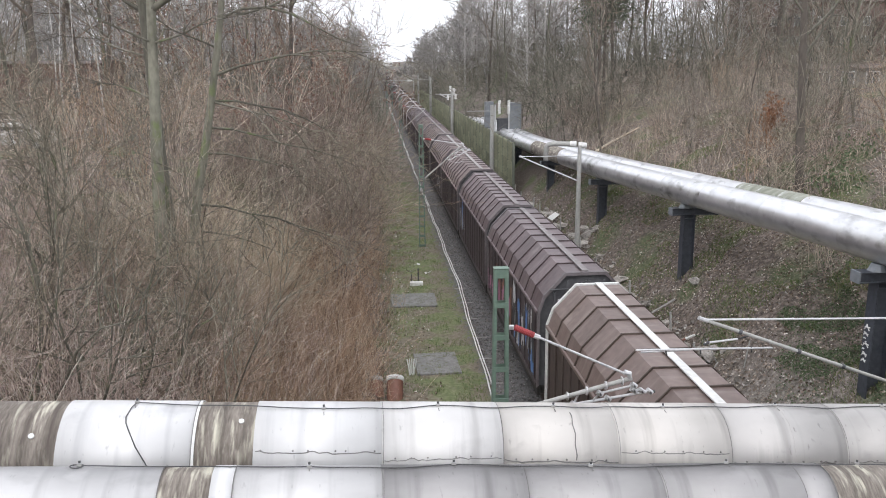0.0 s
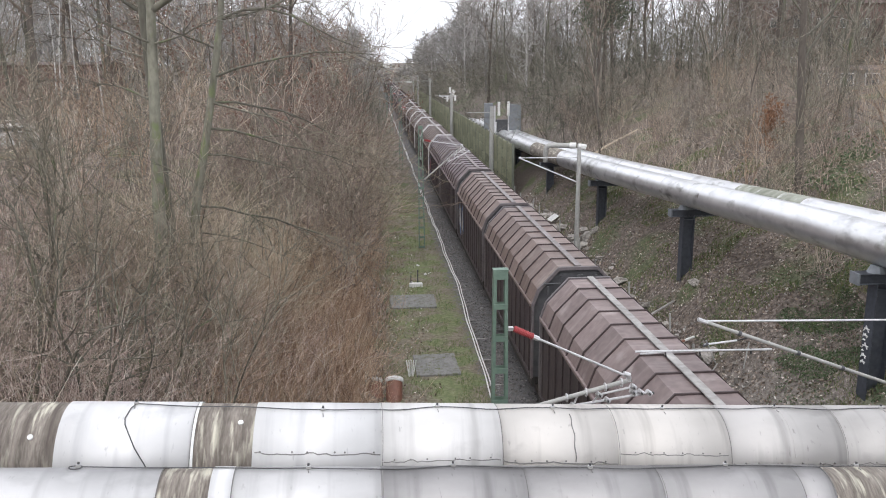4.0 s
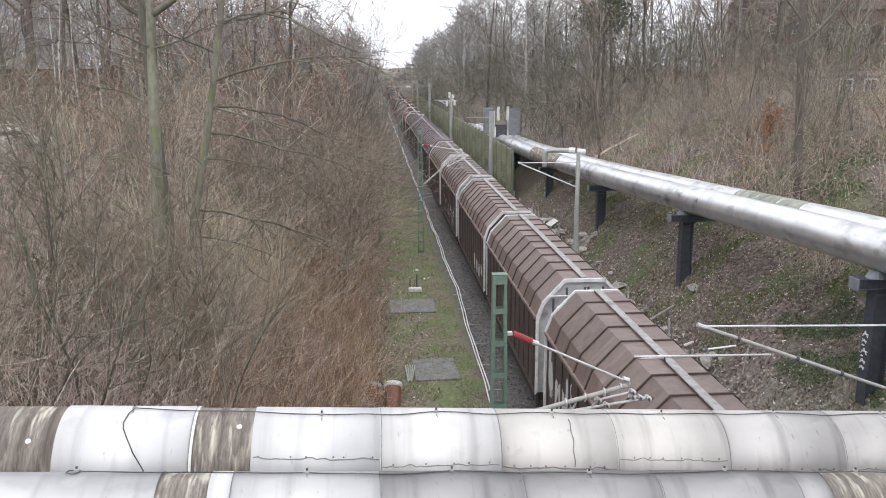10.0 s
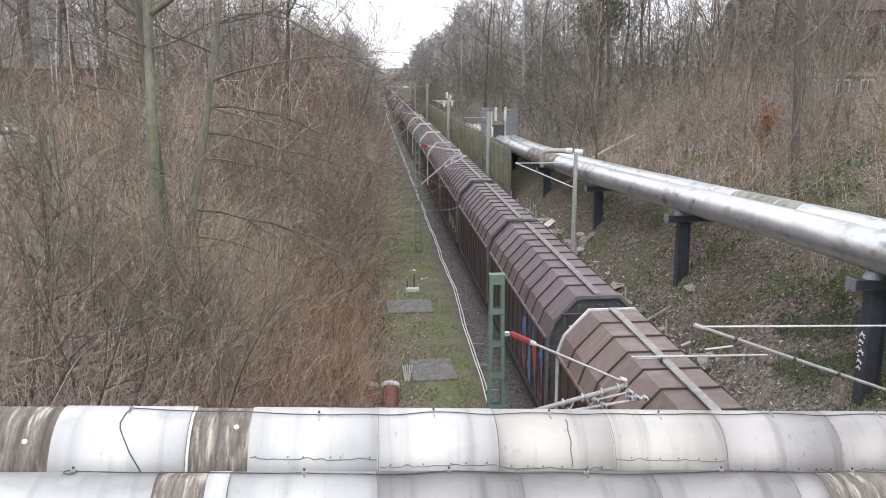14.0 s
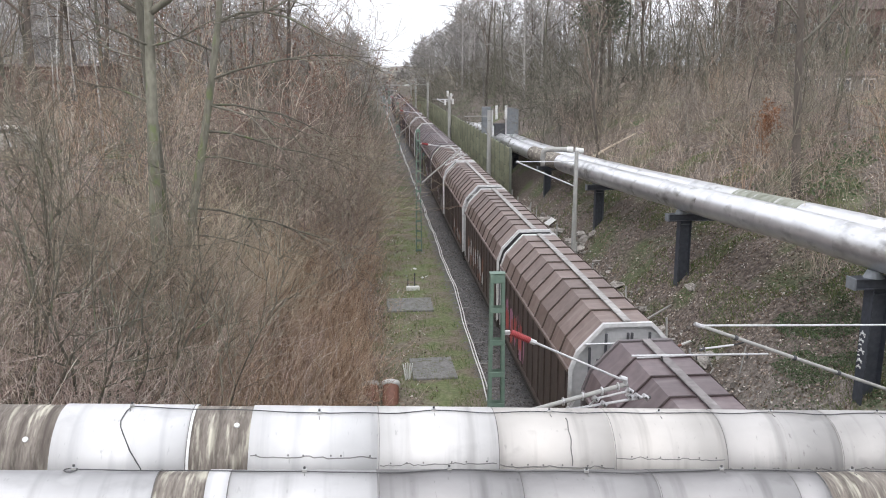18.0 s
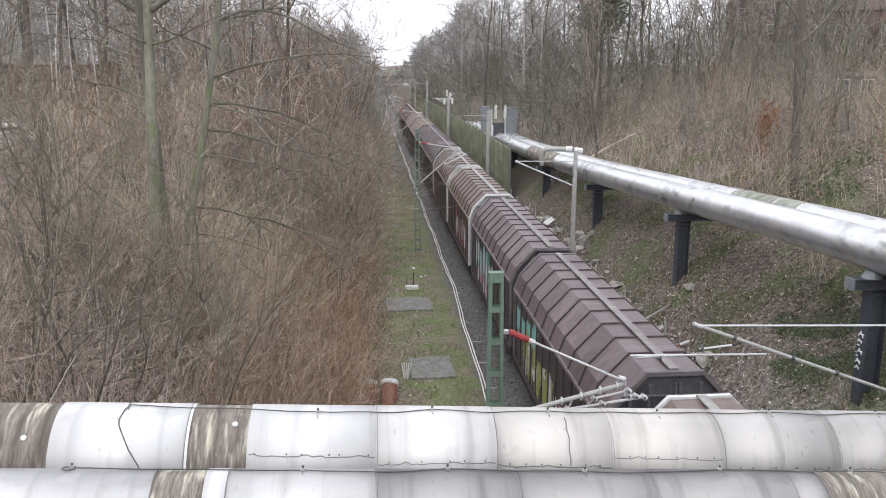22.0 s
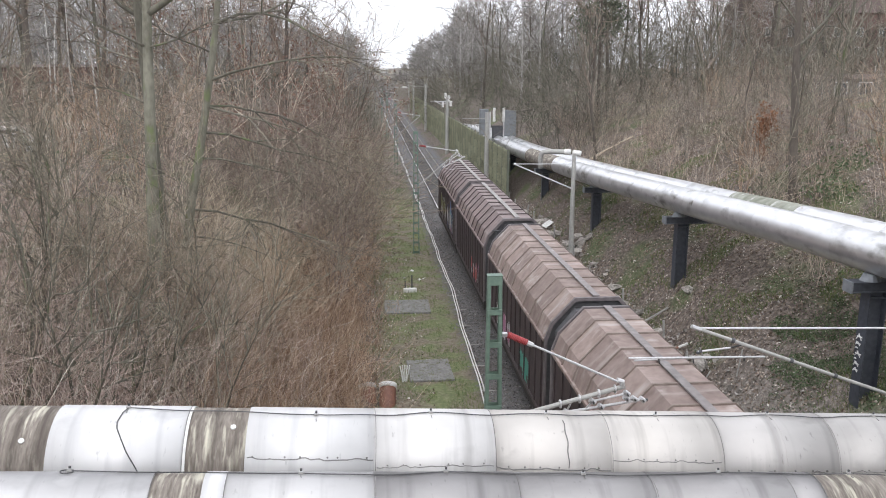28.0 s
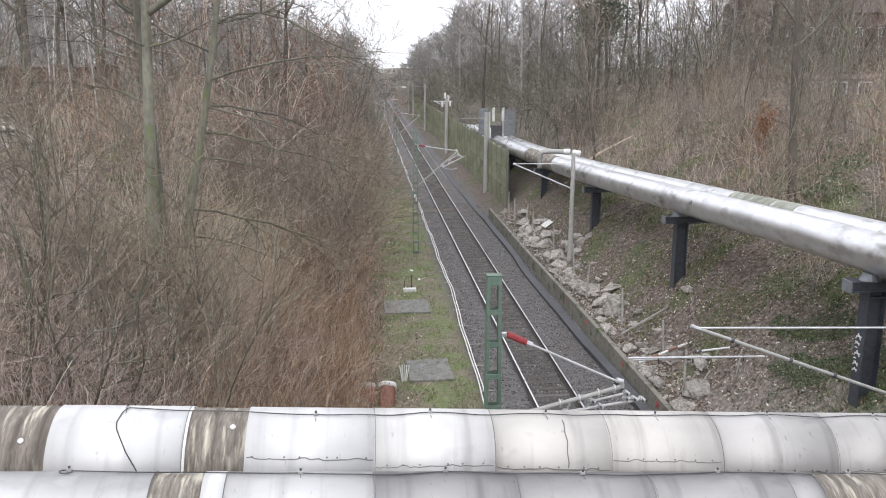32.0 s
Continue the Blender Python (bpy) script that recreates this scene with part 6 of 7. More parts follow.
for k, (x, y) in enumerate(((-24.1, 50), (-23.0, 50), (-21.9, 50), (-25.3, 52))):
    plant_tree(BIRCH[k % 2], x, y, k * 1.3, 0.85, "slim white-barked birch on the bank top", "birches on the bank top")

rng = random.Random(21)


def scatter(count, x_of, y_lo, y_hi, gap, power=1.0):
    spots = []
    tries = 0
    while len(spots) < count and tries < count * 60:
        tries += 1
        y = y_lo + (y_hi - y_lo) * rng.random() ** power
        x = x_of(y)
        if all((x - a) ** 2 + (y - b) ** 2 > gap * gap for a, b in spots):
            spots.append((x, y))
    return spots


for x, y in scatter(58, lambda y: -rng.uniform(9.5 if y > 64 else 19, 40), 34, 170, 3.6, 1.2):
    big = rng.random() < 0.6
    plant_tree(rng.choice((FARTREES if y > 80 else TREES) if big else SLIM), x, y, rng.uniform(0, 6.28), rng.uniform(0.75, 1.0), "bare winter tree on the brushy bank")
for x, y in scatter(48, lambda y: rng.uniform(10.5 if y > 66 else 19, 44), 46, 200, 4.0, 1.1):
    big = rng.random() < 0.55
    plant_tree(rng.choice((FARTREES if y > 80 else TREES) if big else SLIM), x, y, rng.uniform(0, 6.28), rng.uniform(0.8, 1.1), "bare winter tree on the wooded bank")
for x, y in scatter(9, lambda y: rng.uniform(11, 22), 34, 62, 3.0):
    plant_tree(rng.choice(SLIM), x, y, rng.uniform(0, 6.28), rng.uniform(0.5, 0.75), "thin bare sapling on the bank", "saplings on the bank")

for k, (x, y) in enumerate(((-9.7, 66), (-8.4, 68), (-12.3, 64), (-8.0, 76), (-10.6, 72))):
    plant_tree((SLIM + TREES)[(k * 3) % 9], x, y, k * 2.1, 0.95 + 0.05 * k, "bare tree leaning over the edge of the cutting", tilt=(0, 3 + 2 * (k % 2)))
for k, (x, y) in enumerate(((27, 70), (36, 84), (24.5, 62), (46, 98), (35, 72))):
    plant_tree((SLIM if k % 3 == 0 else FARTREES)[k % 4], x, y, k * 1.1, 0.9, "bare winter tree before the brick house")
for k, (x, y) in enumerate(((-29, 55), (-34, 62), (-31, 70), (-38, 66), (-27, 62), (-36, 76), (-41, 80), (-24, 58))):
    plant_tree((SLIM if k % 3 == 0 else FARTREES)[k % 4], x, y, k * 1.7, 0.95, "bare winter tree before the low brick building")


def plant_shrub(meshes, x, y, s, label, group, name="bare_shrub"):
    ob = empty(name, x, y, ground_z(x, y))
    ob.rotation_euler, ob.scale = (rng.uniform(-0.12, 0.12), rng.uniform(-0.12, 0.12), rng.uniform(0, 6.28)), (s, s, s * rng.uniform(0.85, 1.2))
    stem, crown = child("stem", meshes[0], ob), child("crown", meshes[1], ob)
    if name == "shoot_clump":
        tagged(stem, kind="stuff"), tagged(crown, kind="stuff")
    tagged(ob, label, "shrub", group)


PLUM = [shrub_mesh(160 + i, 3.5, 8, (5, 3), 0.55, M_TWIGPLUM) for i in range(3)]
FINE = [shrub_mesh(180 + i, 3.2, 10, (5, 3), 0.6, (M_TWIG, M_TWIGPLUM, M_TWIGROSE, M_TWIGOLIVE)[i], 0.0048, 0.013) for i in range(4)]
TALL = [shrub_mesh(200 + i, 5.6, 9, (6, 4), 0.42, (M_SHOOT, M_TWIGWINE, M_TWIGOLIVE, M_TWIGWINE, M_SHOOT)[i], 0.0085, 0.024) for i in range(5)]
SHOOTS = [shrub_mesh(220 + i, 4.2, 13, (4, 2), 0.30, (M_SHOOT, M_TWIGROSE, M_TWIGGREY, M_SHOOT)[i], 0.008, 0.016) for i in range(4)]
for x, y in scatter(66, lambda y: -rng.uniform(8.8 if y < 15 else 10.0, 17), 9.5, 26, 0.95):
    plant_shrub(rng.choice(FINE), x, y, rng.uniform(0.75, 1.1), "tangled fine-twigged bare shrub", "thicket on the bank")
for x, y in scatter(44, lambda y: -rng.uniform(9.6 if y < 34 else 8.1, 22), 23, 62, 1.3):
    plant_shrub(rng.choice(SHRUBS + PLUM), x, y, rng.uniform(0.75, 1.15), "tangled bare brown shrub", "thicket on the bank")
for x, y in scatter(22, lambda y: -rng.uniform(17, 32), 30, 62, 1.8):
    plant_shrub(rng.choice(SHRUBS), x, y, rng.uniform(0.8, 1.15), "tangled bare brown shrub", "thicket on the bank")
for x, y in scatter(58, lambda y: -rng.uniform(7.4, 14.5), 32, 78, 1.6):
    plant_shrub(rng.choice(TALL), x, y, fold(x, ((-14.5, 0.6), (-7.4, 1.05))) * rng.uniform(0.8, 1.15), "tall reddish-brown bare bush", "thicket on the bank", "tall_bush")
for x, y in scatter(34, lambda y: rng.uniform(8.8, 24), 14, 70, 1.6):
    plant_shrub(rng.choice(SHRUBS), x, y, rng.uniform(0.6, 0.9), "bare brown shrub on the leafy bank", "brush on the bank")
for x, y in scatter(92, lambda y: rng.uniform(9.4, 27), 27, 74, 1.3):
    plant_shrub(rng.choice(SHOOTS), x, y, fold(x, ((9.4, 0.85), (17, 0.55), (27, 0.45))) * rng.uniform(0.75, 1.2), "clump of upright bare brown shoots", "brush on the bank", "shoot_clump")


for x, y in scatter(46, lambda y: -rng.uniform(6.3, 9.2), 44, 100, 1.2):
    plant_shrub(rng.choice(SHRUBS), x, y, rng.uniform(0.7, 1.1), "tangled bare brown shrub", "thicket on the bank")
CROOKED = []
for k in range(3):
    gen_c = random.Random(340 + k)
    lines = []
    for j in range(3):
        grow(gen_c, lines, Vector((gen_c.gauss(0, 0.08), gen_c.gauss(0, 0.08), -0.2)), Vector((gen_c.gauss(0, 0.32), gen_c.gauss(0, 0.32), 1)).normalized(), 5.2, 0.05, 0, 0.16, 0.05, (6, 4, 2), 0.95, 0.007, 0.5)
    CROOKED.append((segments_mesh("stem", [v for v in lines if v[6] > 0.014], M_BARK, 6), segments_mesh("crown", [v for v in lines if v[6] <= 0.014], M_STEM)))
for k, (x, y) in enumerate(((-13.3, 16.0), (-12.3, 16.6), (-11.4, 17.0), (-14.2, 19.0), (-11.9, 19.6), (-10.8, 21.0), (-15.0, 22.0), (-13.2, 24.0), (-16.5, 26.0))):
    plant_shrub(CROOKED[k % 3], x, y, 0.8 + 0.06 * (k % 4), "crooked dark sapling with a lichen-covered stem", "saplings in the thicket", "sapling")
SAPLINGS = []
for k in range(5):
    gen_s = random.Random(140 + k)
    lines = []
    for j in range(2):
        grow(gen_s, lines, Vector((gen_s.gauss(0, 0.05), gen_s.gauss(0, 0.05), -0.2)), Vector((gen_s.gauss(0, 0.22), gen_s.gauss(0, 0.22), 1)).normalized(), 5.2, 0.036, 0, 0.07, 0.03, (7, 4, 2), 0.6, 0.009, 0.48)
    SAPLINGS.append((segments_mesh("stem", [s for s in lines if s[6] > 0.014], M_STEM, 6), segments_mesh("crown", [s for s in lines if s[6] <= 0.014], M_STEM)))
for x, y in scatter(20, lambda y: -rng.uniform(8.8, 20), 13, 48, 2.4):
    plant_shrub(rng.choice(SAPLINGS), x, y, rng.uniform(0.7, 1.15), "dark olive sapling with crooked bare branches", "saplings in the thicket", "sapling")
for x, y in scatter(16, lambda y: rng.uniform(9, 20), 20, 55, 2.2):
    plant_shrub(rng.choice(SAPLINGS), x, y, rng.uniform(0.7, 1.1), "dark olive sapling with crooked bare branches", "saplings on the bank", "sapling")
for k in range(14):
    scrap = part("paper_scrap", boxed(-0.09, 0.09, -0.06, 0.06, 0, 0.01), M_WHITE)
    x, y = (-rng.uniform(7.5, 13), rng.uniform(17, 34)) if k < 9 else (-rng.uniform(3.2, 5.6), rng.uniform(42, 46))
    scrap.location, scrap.rotation_euler = (x, y, ground_z(x, y) + (rng.uniform(1.0, 1.8) if k < 9 else 0.03)), (rng.uniform(-0.6, 0.6), rng.uniform(-0.6, 0.6), rng.uniform(0, 6))
    if k < 9:
        scrap.location.z = ground_z(x, y) + 0.05
    tagged(scrap, "scrap of white paper litter", "litter", "scraps of litter")


def stalks(name, label, material, spots, height, per, seed):
    """Upright dry stalks with a few side shoots."""
    gen = random.Random(seed)
    segs = []
    for x, y in spots:
        for k in range(per):
            px, py = x + gen.gauss(0, 0.45), y + gen.gauss(0, 0.45)
            a, b = gen.uniform(0, math.tau), abs(gen.gauss(0, 0.2))
            d = Vector((math.cos(a) * math.sin(b), math.sin(a) * math.sin(b), math.cos(b)))
            grow(gen, segs, Vector((px, py, ground_z(px, py) - 0.05)), d, height * gen.uniform(0.5, 1.2), 0.0085, 1, 0.16, 0.0, (0, 3), 0.7, 0.005)
    tagged(new(name, segments_mesh(name, segs, material)), label, "dry stalks", kind="stuff")


stalks("rust_stalks", "rust-brown dry stalks between the shrubs", M_TWIGRED, scatter(100, lambda y: -rng.uniform(6.5, 10.4), 17, 46, 0.6), 1.8, 38, 91)
stalks("straw_stalks", "pale straw-coloured dry stalks on the bank", M_REED, scatter(52, lambda y: -rng.uniform(9.2, 14.5), 21, 33, 0.7), 3.0, 18, 92)
stalks("straw_stalks", "pale straw-coloured shoots along the thicket edge", M_REED, scatter(26, lambda y: -rng.uniform(7.0, 11.5), 17, 34, 0.9), 2.2, 9, 97)
stalks("plum_stalks", "purple-brown dry stalks in the thicket", M_TWIGPLUM, scatter(60, lambda y: -rng.uniform(7.4, 16), 12, 27, 0.7), 2.2, 22, 95)
stalks("brown_stalks", "brown dry stalks on the bank above the pipes", M_TWIG, scatter(115, lambda y: rng.uniform(8.6, 26), 18, 78, 1.0), 2.5, 18, 93)
stalks("straw_stalks", "tall pale straw-coloured shoots rising from the thicket", M_REED, [(-11.6, 23.4), (-11.9, 24.4), (-12.3, 25.5), (-11.3, 22.6), (-12.6, 26.5), (-10.9, 23.5), (-11.2, 21.5), (-10.0, 26), (-9.4, 28)], 4.2, 9, 94)



def far_brush():
    """Undergrowth on both banks farther up the line."""
    gen = random.Random(31)
    segs = []
    for k in range(210):
        y = 60 + 150 * gen.random() ** 1.2
        x = -gen.uniform(6.4, 24) if k % 7 < 2 else (5.4 if y > 98 else 7.6) + 24 * gen.random() ** 1.2
        o = Vector((x, y, ground_z(x, y) - 0.1))
        for j in range(7):
            d = Vector((gen.gauss(0, 0.35), gen.gauss(0, 0.35), 1)).normalized()
            grow(gen, segs, o + Vector((gen.gauss(0, 0.6), gen.gauss(0, 0.6), 0)), d, gen.uniform(3.5, 6.8), 0.03, 1, 0.14, 0.0, (0, 4, 2), 0.8, 0.018)
    for k in range(75):
        y = 80 + 130 * gen.random() ** 1.3
        x = -gen.uniform(5.0, 7.6) if k < 48 else gen.uniform(4.9, 7.5)
        y = y if k < 48 else max(100, y)
        o = Vector((x, y, ground_z(x, y) - 0.1))
        for j in range(6):
            d = Vector((gen.gauss(0, 0.3), gen.gauss(0, 0.3), 1)).normalized()
            grow(gen, segs, o + Vector((gen.gauss(0, 0.4), gen.gauss(0, 0.6), 0)), d, gen.uniform(1.6, 2.8), 0.022, 1, 0.12, 0.0, (0, 3, 2), 0.7, 0.016)
    for k in range(75):
        x, y = gen.uniform(34, 84), gen.uniform(88, 117)
        o = Vector((x, y, ground_z(x, y) - 0.1))
        for j in range(5):
            d = Vector((gen.gauss(0, 0.25), gen.gauss(0, 0.25), 1)).normalized()
            grow(gen, segs, o + Vector((gen.gauss(0, 0.9), gen.gauss(0, 0.9), 0)), d, gen.uniform(5.0, 9.0), 0.05, 1, 0.12, 0.0, (0, 4), 0.7, 0.035)
    for k in range(130):
        y = gen.uniform(48, 170)
        x = gen.uniform(19, 60) if k % 3 else -gen.uniform(20, 60)
        o = Vector((x, y, ground_z(x, y) - 0.1))
        for j in range(5):
            d = Vector((gen.gauss(0, 0.3), gen.gauss(0, 0.3), 1)).normalized()
            grow(gen, segs, o + Vector((gen.gauss(0, 0.9), gen.gauss(0, 0.9), 0)), d, gen.uniform(4.0, 7.0), 0.035, 1, 0.12, 0.0, (0, 3), 0.7, 0.03)
    tagged(new("far_brush", segments_mesh("far_brush", segs, M_BRUSHDARK)), "tangled brown undergrowth farther along the cutting", "undergrowth", kind="stuff")


far_brush()


def far_woods():
    """Bare woodland closing the view, as one mass of twigs."""
    gen = random.Random(77)
    segs = []
    for k in range(360):
        y = gen.uniform(190, 420) if k < 215 else gen.uniform(95, 200)
        x = -gen.uniform(18, 80) if k >= 262 else (11 + 55 * gen.random() ** 1.2) if k >= 215 else gen.choice((-1, 1)) * (8 + 50 * gen.random() ** 1.9) if y < 300 else gen.uniform(-45, 60)
        z0, h = ground_z(x, y), gen.uniform(13, 20)
        if y > 190:
            h *= fold((x + 6.2) / y, ((-0.06, 1.0), (-0.015, 1.0), (0.006, 0.75), (0.018, 0.30), (0.030, 0.28), (0.045, 0.5), (0.07, 0.8), (0.09, 1.0)))
        thick = 1.6 if y > 190 else 1.0
        segs.append((x, y, z0 - 0.5, x, y, z0 + h * 0.8, 0.2, 0.05))
        for j in range(34):
            f = gen.uniform(0.03, 0.9)
            a, e = gen.uniform(0, math.tau), gen.uniform(0.3, 1.3)
            L = h * gen.uniform(0.12, 0.32)
            p = Vector((x, y, z0 + h * f))
            q = p + Vector((math.cos(a) * math.sin(e), math.sin(a) * math.sin(e), math.cos(e))) * L
            segs.append((*p, *q, 0.065 * thick, 0.04 * thick))
            for m in range(4):
                o = p.lerp(q, gen.uniform(0.4, 1))
                w = o + Vector((gen.gauss(0, 1), gen.gauss(0, 1), gen.gauss(0.5, 0.7))) * L * 0.35
                segs.append((*o, *w, 0.042 * thick, 0.03 * thick))
    # The twig colour carries painted distance haze.
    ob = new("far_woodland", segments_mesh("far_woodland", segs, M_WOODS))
    tagged(ob, "distant bare grey-brown woodland closing the cutting", "woodland", kind="stuff")


far_woods()


def litter():
    gen = np.random.RandomState(5)
    pts = []
    for _ in range(64000):
        x, y = 3.5 + gen.rand() ** 1.2 * 13, 14 + gen.rand() ** 1.5 * 46
        pts.append((x, y, ground_z(x, y) + 0.02))
    ob = new("leaf_litter", leaves_mesh("leaf_litter", pts, 0.052, M_LITTER, 1))
    tagged(ob, "dry brown leaves covering the bank", "leaf litter", kind="stuff")
    pts = []
    for _ in range(9000):
        x, y = -6.4 - gen.rand() ** 1.2 * 9, 14 + gen.rand() ** 1.4 * 40
        pts.append((x, y, ground_z(x, y) + 0.02))
    ob = new("leaf_litter", leaves_mesh("leaf_litter", pts, 0.08, M_LITTER, 2))
    tagged(ob, "dry brown leaves under the thicket", "leaf litter", kind="stuff")
    segs = []
    for _ in range(16000):
        x, y = -6.2 + gen.rand() * 3.7, 24 + gen.rand() ** 1.5 * 60
        if noise.noise((x * 0.9, y * 0.9, 0)) < -0.15:
            continue
        z = ground_z(x, y)
        h = gen.uniform(0.05, 0.16)
        dx, dy = gen.normal(0, 0.05, 2)
        segs.append((x, y, z - 0.01, x + dx, y + dy, z + h, 0.007, 0.002))
    ob = new("verge_grass", segments_mesh("verge_grass", segs, M_BLADE))
    tagged(ob, "short green grass on the verge", "grass", kind="stuff")


litter()


def bank_tufts():
    gen = np.random.RandomState(15)
    segs = []
    for _ in range(70000):
        x, y = 4.2 + gen.rand() * 9, 17 + gen.rand() ** 1.6 * 40
        if noise.noise((x * 0.55, y * 0.4, 4.0)) < 0.10 + 0.12 * noise.noise((x * 2.1, y * 1.6, 1.0)):
            continue
        z = ground_z(x, y)
        dx, dy = gen.normal(0, 0.06, 2)
        segs.append((x, y, z - 0.01, x + dx, y + dy, z + gen.uniform(0.05, 0.15), 0.010, 0.003))
    tagged(new("bank_grass", segments_mesh("bank_grass", segs, M_BLADE)), "green tufts among the leaves on the bank", "grass", kind="stuff")

    pts = []
    for _ in range(46000):
        x, y = 5.0 + gen.rand() * 8, 17 + gen.rand() ** 1.3 * 40
        if noise.noise((x * 0.5, y * 0.35, 9.0)) > (0.27 if y > 26 or x < 5.6 else 0.02):
            pts.append((x, y, ground_z(x, y) + gen.uniform(0.02, 0.10)))
    for _ in range(16000):
        x, y = 5.8 + gen.rand() * 2.6, 17.5 + gen.rand() * 7
        if noise.noise((x * 0.9, y * 0.6, 3.0)) > 0.0:
            pts.append((x, y, ground_z(x, y) + gen.uniform(0.02, 0.08)))
    tagged(new("ground_ivy", leaves_mesh("ground_ivy", pts, 0.034, M_IVY, 6)), "dark green ivy creeping over the bank", "ivy", kind="stuff")
    pts = []
    for _ in range(3500):
        x, y = -6.6 + gen.rand() ** 1.6 * 2.6, 22 + gen.rand() ** 1.3 * 50
        pts.append((x, y, ground_z(x, y) + 0.03))
    tagged(new("leaf_litter", leaves_mesh("leaf_litter", pts, 0.06, M_LITTER, 7)), "dry brown leaves blown on the verge", "leaf litter", kind="stuff")


bank_tufts()


def leafy_patches():
    gen = random.Random(8)
    sap = empty("beech_sapling", 12.35, 37.6, ground_z(12.35, 37.6))
    tagged(sap, "small beech sapling holding dry orange leaves", "sapling")
    segs, pts = [], []
    grow(gen, segs, Vector((0, 0, -0.2)), Vector((0.05, 0, 1)), 3.0, 0.04, 0, 0.05, 0.03, (14, 4), 0.8, 0.008, 0.24)
    for s in [v for v in segs if v[5] > 0.9]:
        for _ in range(7):
            pts.append([s[3 + k] + gen.gauss(0, 0.13) for k in range(3)])
    child("stem", segments_mesh("stem", segs, M_TWIG, 5), sap)
    child("leaves", leaves_mesh("leaves", pts, 0.07, M_BEECH, 3), sap)
    for k, (x, y) in enumerate(((11.2, 32.5), (13.0, 33.0), (9.6, 33.0), (12.0, 30.5), (14.5, 33.5), (9.0, 40.0))):
        pts = [(gen.gauss(0, 0.6), gen.gauss(0, 0.5), abs(gen.gauss(0.3, 0.35))) for _ in range(280)]
        ob = empty("ivy_bush", x, y, ground_z(x, y))
        tagged(ob, "low dark green evergreen bush on the bank", "bush", "evergreen bushes")
        stem = []
        for _ in range(14):
            grow(gen, stem, Vector((gen.gauss(0, 0.3), gen.gauss(0, 0.3), -0.1)), Vector((gen.gauss(0, 0.5), gen.gauss(0, 0.5), 1)).normalized(), 0.9, 0.012, 1, 0.15, 0, (0, 2), 0.7, 0.005)
        child("stem", segments_mesh("stem", stem, M_TWIG), ob)
        child("leaves", leaves_mesh("leaves", pts, 0.075, M_IVY, 11 + k), ob)
    for k, (x, y, h) in enumerate(((-12.2, 45, 8), (-8.6, 58, 8), (-16, 50, 9), (-9.0, 70, 11), (-14.5, 60, 11), (-7.8, 82, 10))):
        ob = empty("dry_leaved_tree", x, y, ground_z(x, y))
        tagged(ob, "young tree holding dead reddish-brown leaves", "tree", "trees with dead leaves")
        segs, pts = [], []
        for j in range(4):
            grow(gen, segs, Vector((gen.gauss(0, 0.1), gen.gauss(0, 0.1), -0.3)), Vector((gen.gauss(0, 0.25), gen.gauss(0, 0.25), 1)).normalized(), h, 0.05, 0, 0.08, 0.03, (7, 4), 0.75, 0.012, 0.45)
        for s in segs:
            if s[5] > h * 0.5 and s[6] < 0.03:
                for _ in range(3):
                    pts.append([s[3 + q] + gen.gauss(0, 0.14) for q in range(3)])
        child("stem", segments_mesh("stem", segs, M_TWIG, 4), ob)
        child("leaves", leaves_mesh("leaves", pts, 0.075, M_OAKLEAF, 40 + k), ob)
    # dark conifers in the right-hand wood
    for k, (x, y, h) in enumerate(((13.5, 70, 13), (15.8, 80, 15))):
        ob = empty("pine_tree", x, y, ground_z(x, y))
        tagged(ob, "dark green pine among bare trees", "tree", "pines in the wood")
        child("trunk", segments_mesh("trunk", [(0, 0, -0.4, 0, 0, h, 0.2, 0.04)], M_BARKDARK, 8), ob)
        segs, pts = [], []
        for j in range(34):
            f = gen.uniform(0.45, 1)
            grow(gen, segs, Vector((0, 0, h * f)), Vector((gen.gauss(0, 1), gen.gauss(0, 1), 0.35)).normalized(), 2.8 * (1.35 - f), 0.035, 1, 0.12, 0, (0, 4, 2), 0.7, 0.01)
        for s in segs:
            for _ in range(2):
                pts.append([s[3 + q] + gen.gauss(0, 0.2) for q in range(3)])
        child("limb", segments_mesh("limb", segs, M_BARKDARK), ob)
        child("needles", leaves_mesh("needles", pts, 0.12, M_PINE, 20 + k), ob)


leafy_patches()


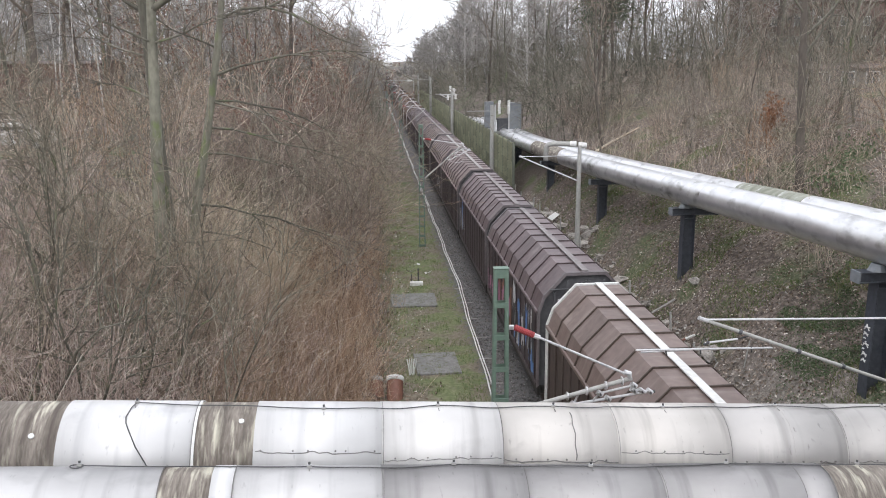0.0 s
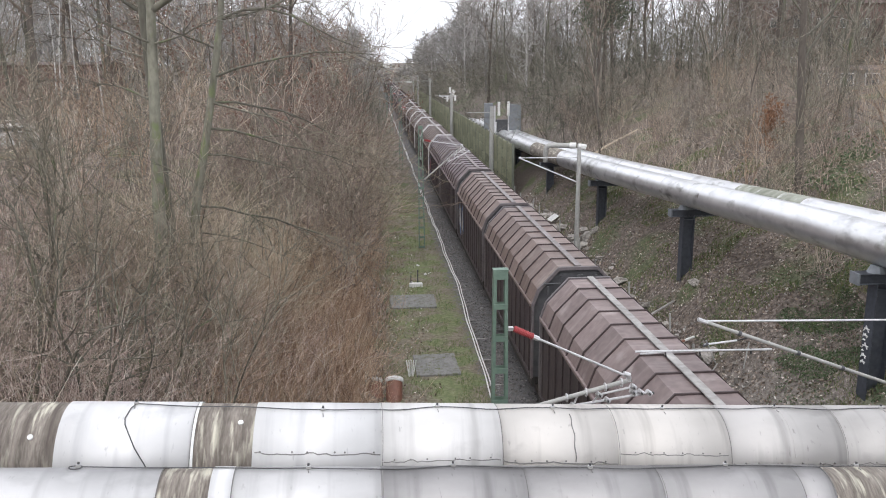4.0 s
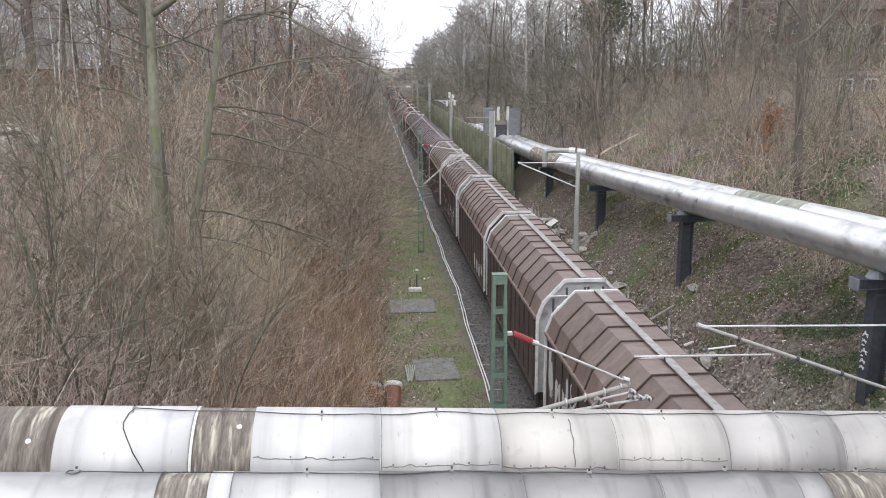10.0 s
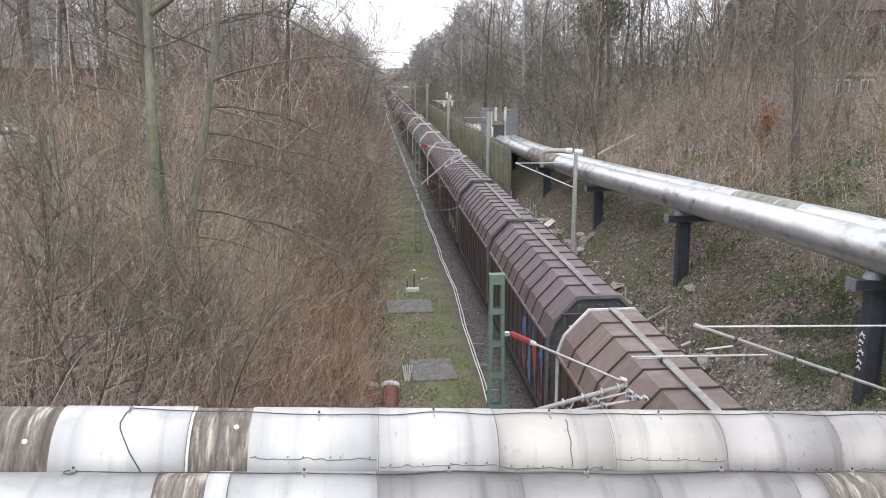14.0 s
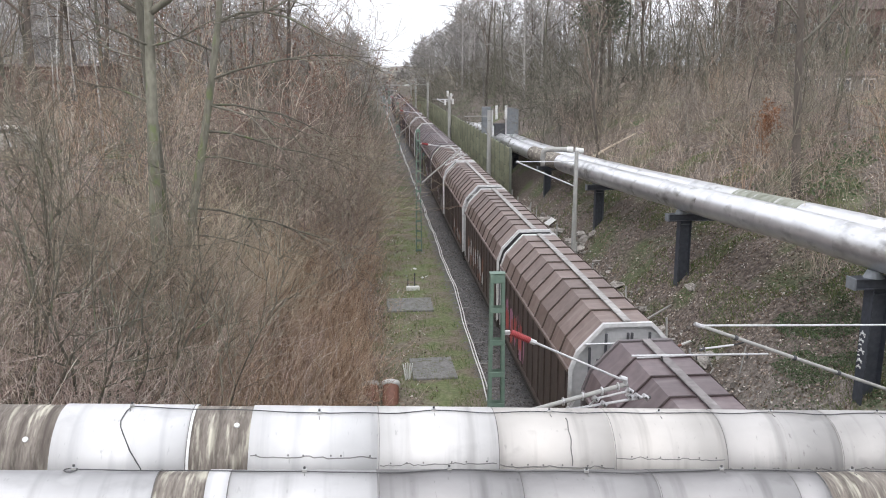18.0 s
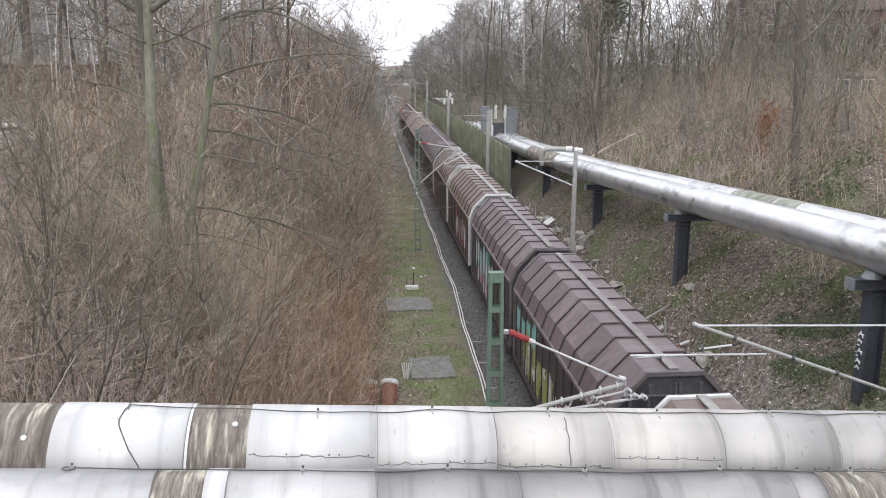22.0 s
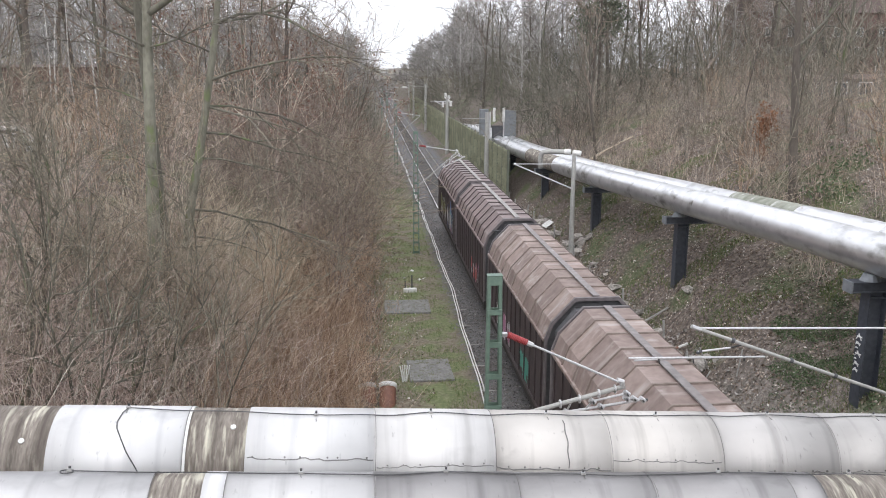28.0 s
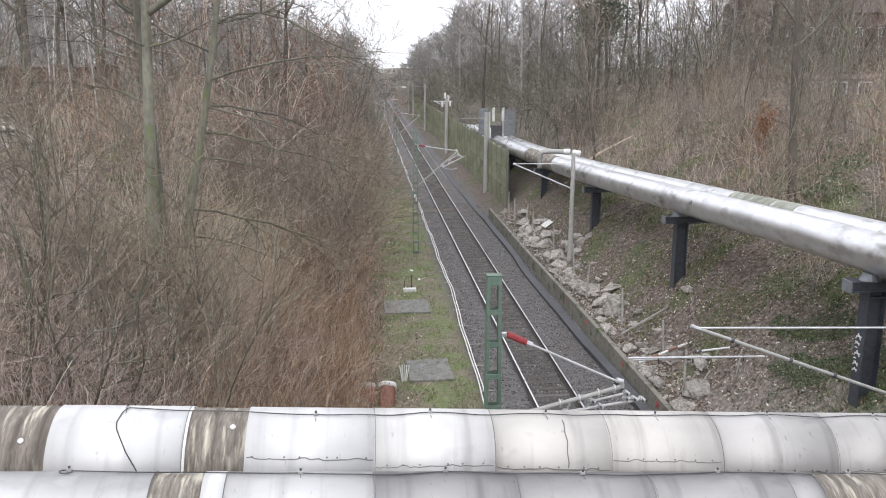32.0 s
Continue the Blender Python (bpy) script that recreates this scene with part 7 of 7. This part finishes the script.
# ---------------------------------------------------------------- houses on the bank tops
def house(name, x0, x1, y0, y1, z0, eave, ridge, cols, floors, label, wall_mat=M_BRICK):
    h = tagged(empty(name, x0, y0, z0), label, "house", "houses above the cutting")
    w, d, e = x1 - x0, y1 - y0, eave - z0
    part("wall", boxed(0, w, 0, d, -1.5, e), wall_mat, h)
    bm = bmesh.new()
    o, rz = 0.35, ridge - z0
    ps = [bm.verts.new(p) for p in ((-o, -o, e), (w + o, -o, e), (w + o, d + o, e), (-o, d + o, e), (-o, d / 2, rz), (w + o, d / 2, rz))]
    for f in ((0, 1, 5, 4), (2, 3, 4, 5), (3, 0, 4), (1, 2, 5), (3, 2, 1, 0)):
        bm.faces.new([ps[i] for i in f])
    bmesh.ops.recalc_face_normals(bm, faces=bm.faces[:])
    part("roof", bm, M_ROOFTILE, h)
    for fl in range(floors):
        for c in range(cols):
            x = w * (c + 0.5) / cols
            z = (0.9 if e > 3 else 0.15) + fl * 2.8
            win = part("window", boxed(x - 0.55, x + 0.55, -0.05, 0.02, z, z + min(1.4, e - 0.25), 0.01), M_WHITE, h, "white framed window")
            part("pane", boxed(x - 0.45, x - 0.04, -0.06, -0.052, z + 0.1, z + min(1.3, e - 0.4)), M_GLASS, win)
            part("pane", boxed(x + 0.04, x + 0.45, -0.06, -0.052, z + 0.1, z + min(1.3, e - 0.4)), M_GLASS, win)
    return h


house("brick_house", 51.5, 98, 121, 133, 9.0, 19.0, 24.5, 13, 3, "long red brick house behind the bare trees")
shed = house("low_shed", 26.4, 44, 60, 66, 8.4, 10.15, 10.5, 9, 1, "low grey garage row with small windows behind the trees", M_SLAB)
house("brick_house", -64, -34, 88, 97, 6.7, 11.0, 11.3, 7, 1, "low red-brown building beyond the thicket")


def parked_car(x, y, turn):
    c = tagged(empty("parked_car", x, y, ground_z(x, y)), "white parked car half hidden by branches", "car", "parked cars")
    c.rotation_euler = (0, 0, radians(turn))
    bm = bmesh.new()
    sec = ((-2.1, 0.35), (-2.15, 0.75), (-1.5, 0.9), (-0.8, 1.4), (0.9, 1.42), (1.6, 0.95), (2.1, 0.85), (2.15, 0.35))
    rows = [[bm.verts.new((px, s * (0.85 if pz < 1.2 else 0.68), pz)) for px, pz in sec] for s in (-1, 1)]
    bm.faces.new(rows[0])
    bm.faces.new(rows[1][::-1])
    for k in range(len(sec)):
        j = (k + 1) % len(sec)
        bm.faces.new((rows[0][k], rows[0][j], rows[1][j], rows[1][k]))
    bmesh.ops.recalc_face_normals(bm, faces=bm.faces[:])
    bmesh.ops.bevel(bm, geom=bm.edges[:], offset=0.06, segments=2, affect="EDGES")
    part("body", bm, M_WHITE, c)
    for s in (-1, 1):
        part("side_window", boxed(-0.75, 0.85, min(s * 0.76, s * 0.80), max(s * 0.76, s * 0.80), 0.95, 1.3, 0.01), M_GLASS, c)
        for wx in (-1.3, 1.3):
            wheel = part("wheel", tubed([(wx, s * 0.66, 0.32), (wx, s * 0.87, 0.32)], 0.32, 16), M_LINE, c)
            part("rim", tubed([(wx, s * 0.87, 0.32), (wx, s * 0.885, 0.32)], 0.2, 12), M_GALV, wheel)
    part("windscreen", boxed(0.95, 1.5, -0.6, 0.6, 1.12, 1.14), M_GLASS, c)


parked_car(-25.6, 46, 12)
parked_car(-30.5, 47.5, 8)

# street beyond the far end of the cutting
far_bridge = part("far_bridge", boxed(-60, 60, 430, 436, 7.0, 8.0, 0.05), M_CONCRETE)
tagged(far_bridge, "grey road bridge across the cutting in the distance", "bridge", kind="structure")

gantry = tagged(empty("signal_gantry", -0.3, 205, -0.4), "thin pale gantry across the line in the distance", "gantry")
for x in (-4.1, 4.2):
    part("upright", tubed([(x, 0, 0), (x, 0, 7.4)], 0.10, 8), M_GREYPOST, gantry)
part("beam", boxed(-4.1, 4.2, -0.08, 0.08, 6.6, 6.8, 0.02), M_GREYPOST, gantry)
part("sign", boxed(2.6, 3.8, -0.12, -0.09, 6.5, 6.95, 0.01), M_WHITE, gantry, "white board")
van = tagged(empty("parked_van", 1.9, 432.5, 8.0), "white van on the distant bridge", "van")
part("body", boxed(-2.6, 2.6, -1.0, 1.0, 0.4, 2.5, 0.25), M_WHITE, van)
part("side_window", boxed(1.2, 2.2, -1.03, -1.0, 1.4, 2.1, 0.005), M_GLASS, van)
for wx in (-1.7, 1.7):
    part("wheel", tubed([(wx, -1.02, 0.35), (wx, 1.02, 0.35)], 0.35, 12), M_LINE, van)

# ---------------------------------------------------------------- movement
def motions():
    times = [k * 1.0 for k in range(33)]
    for ob, start in WAGONS:
        walk(ob, [(t, Matrix.Translation((TRACK_X, start - travelled(t), 0.0))) for t in times])


motions()
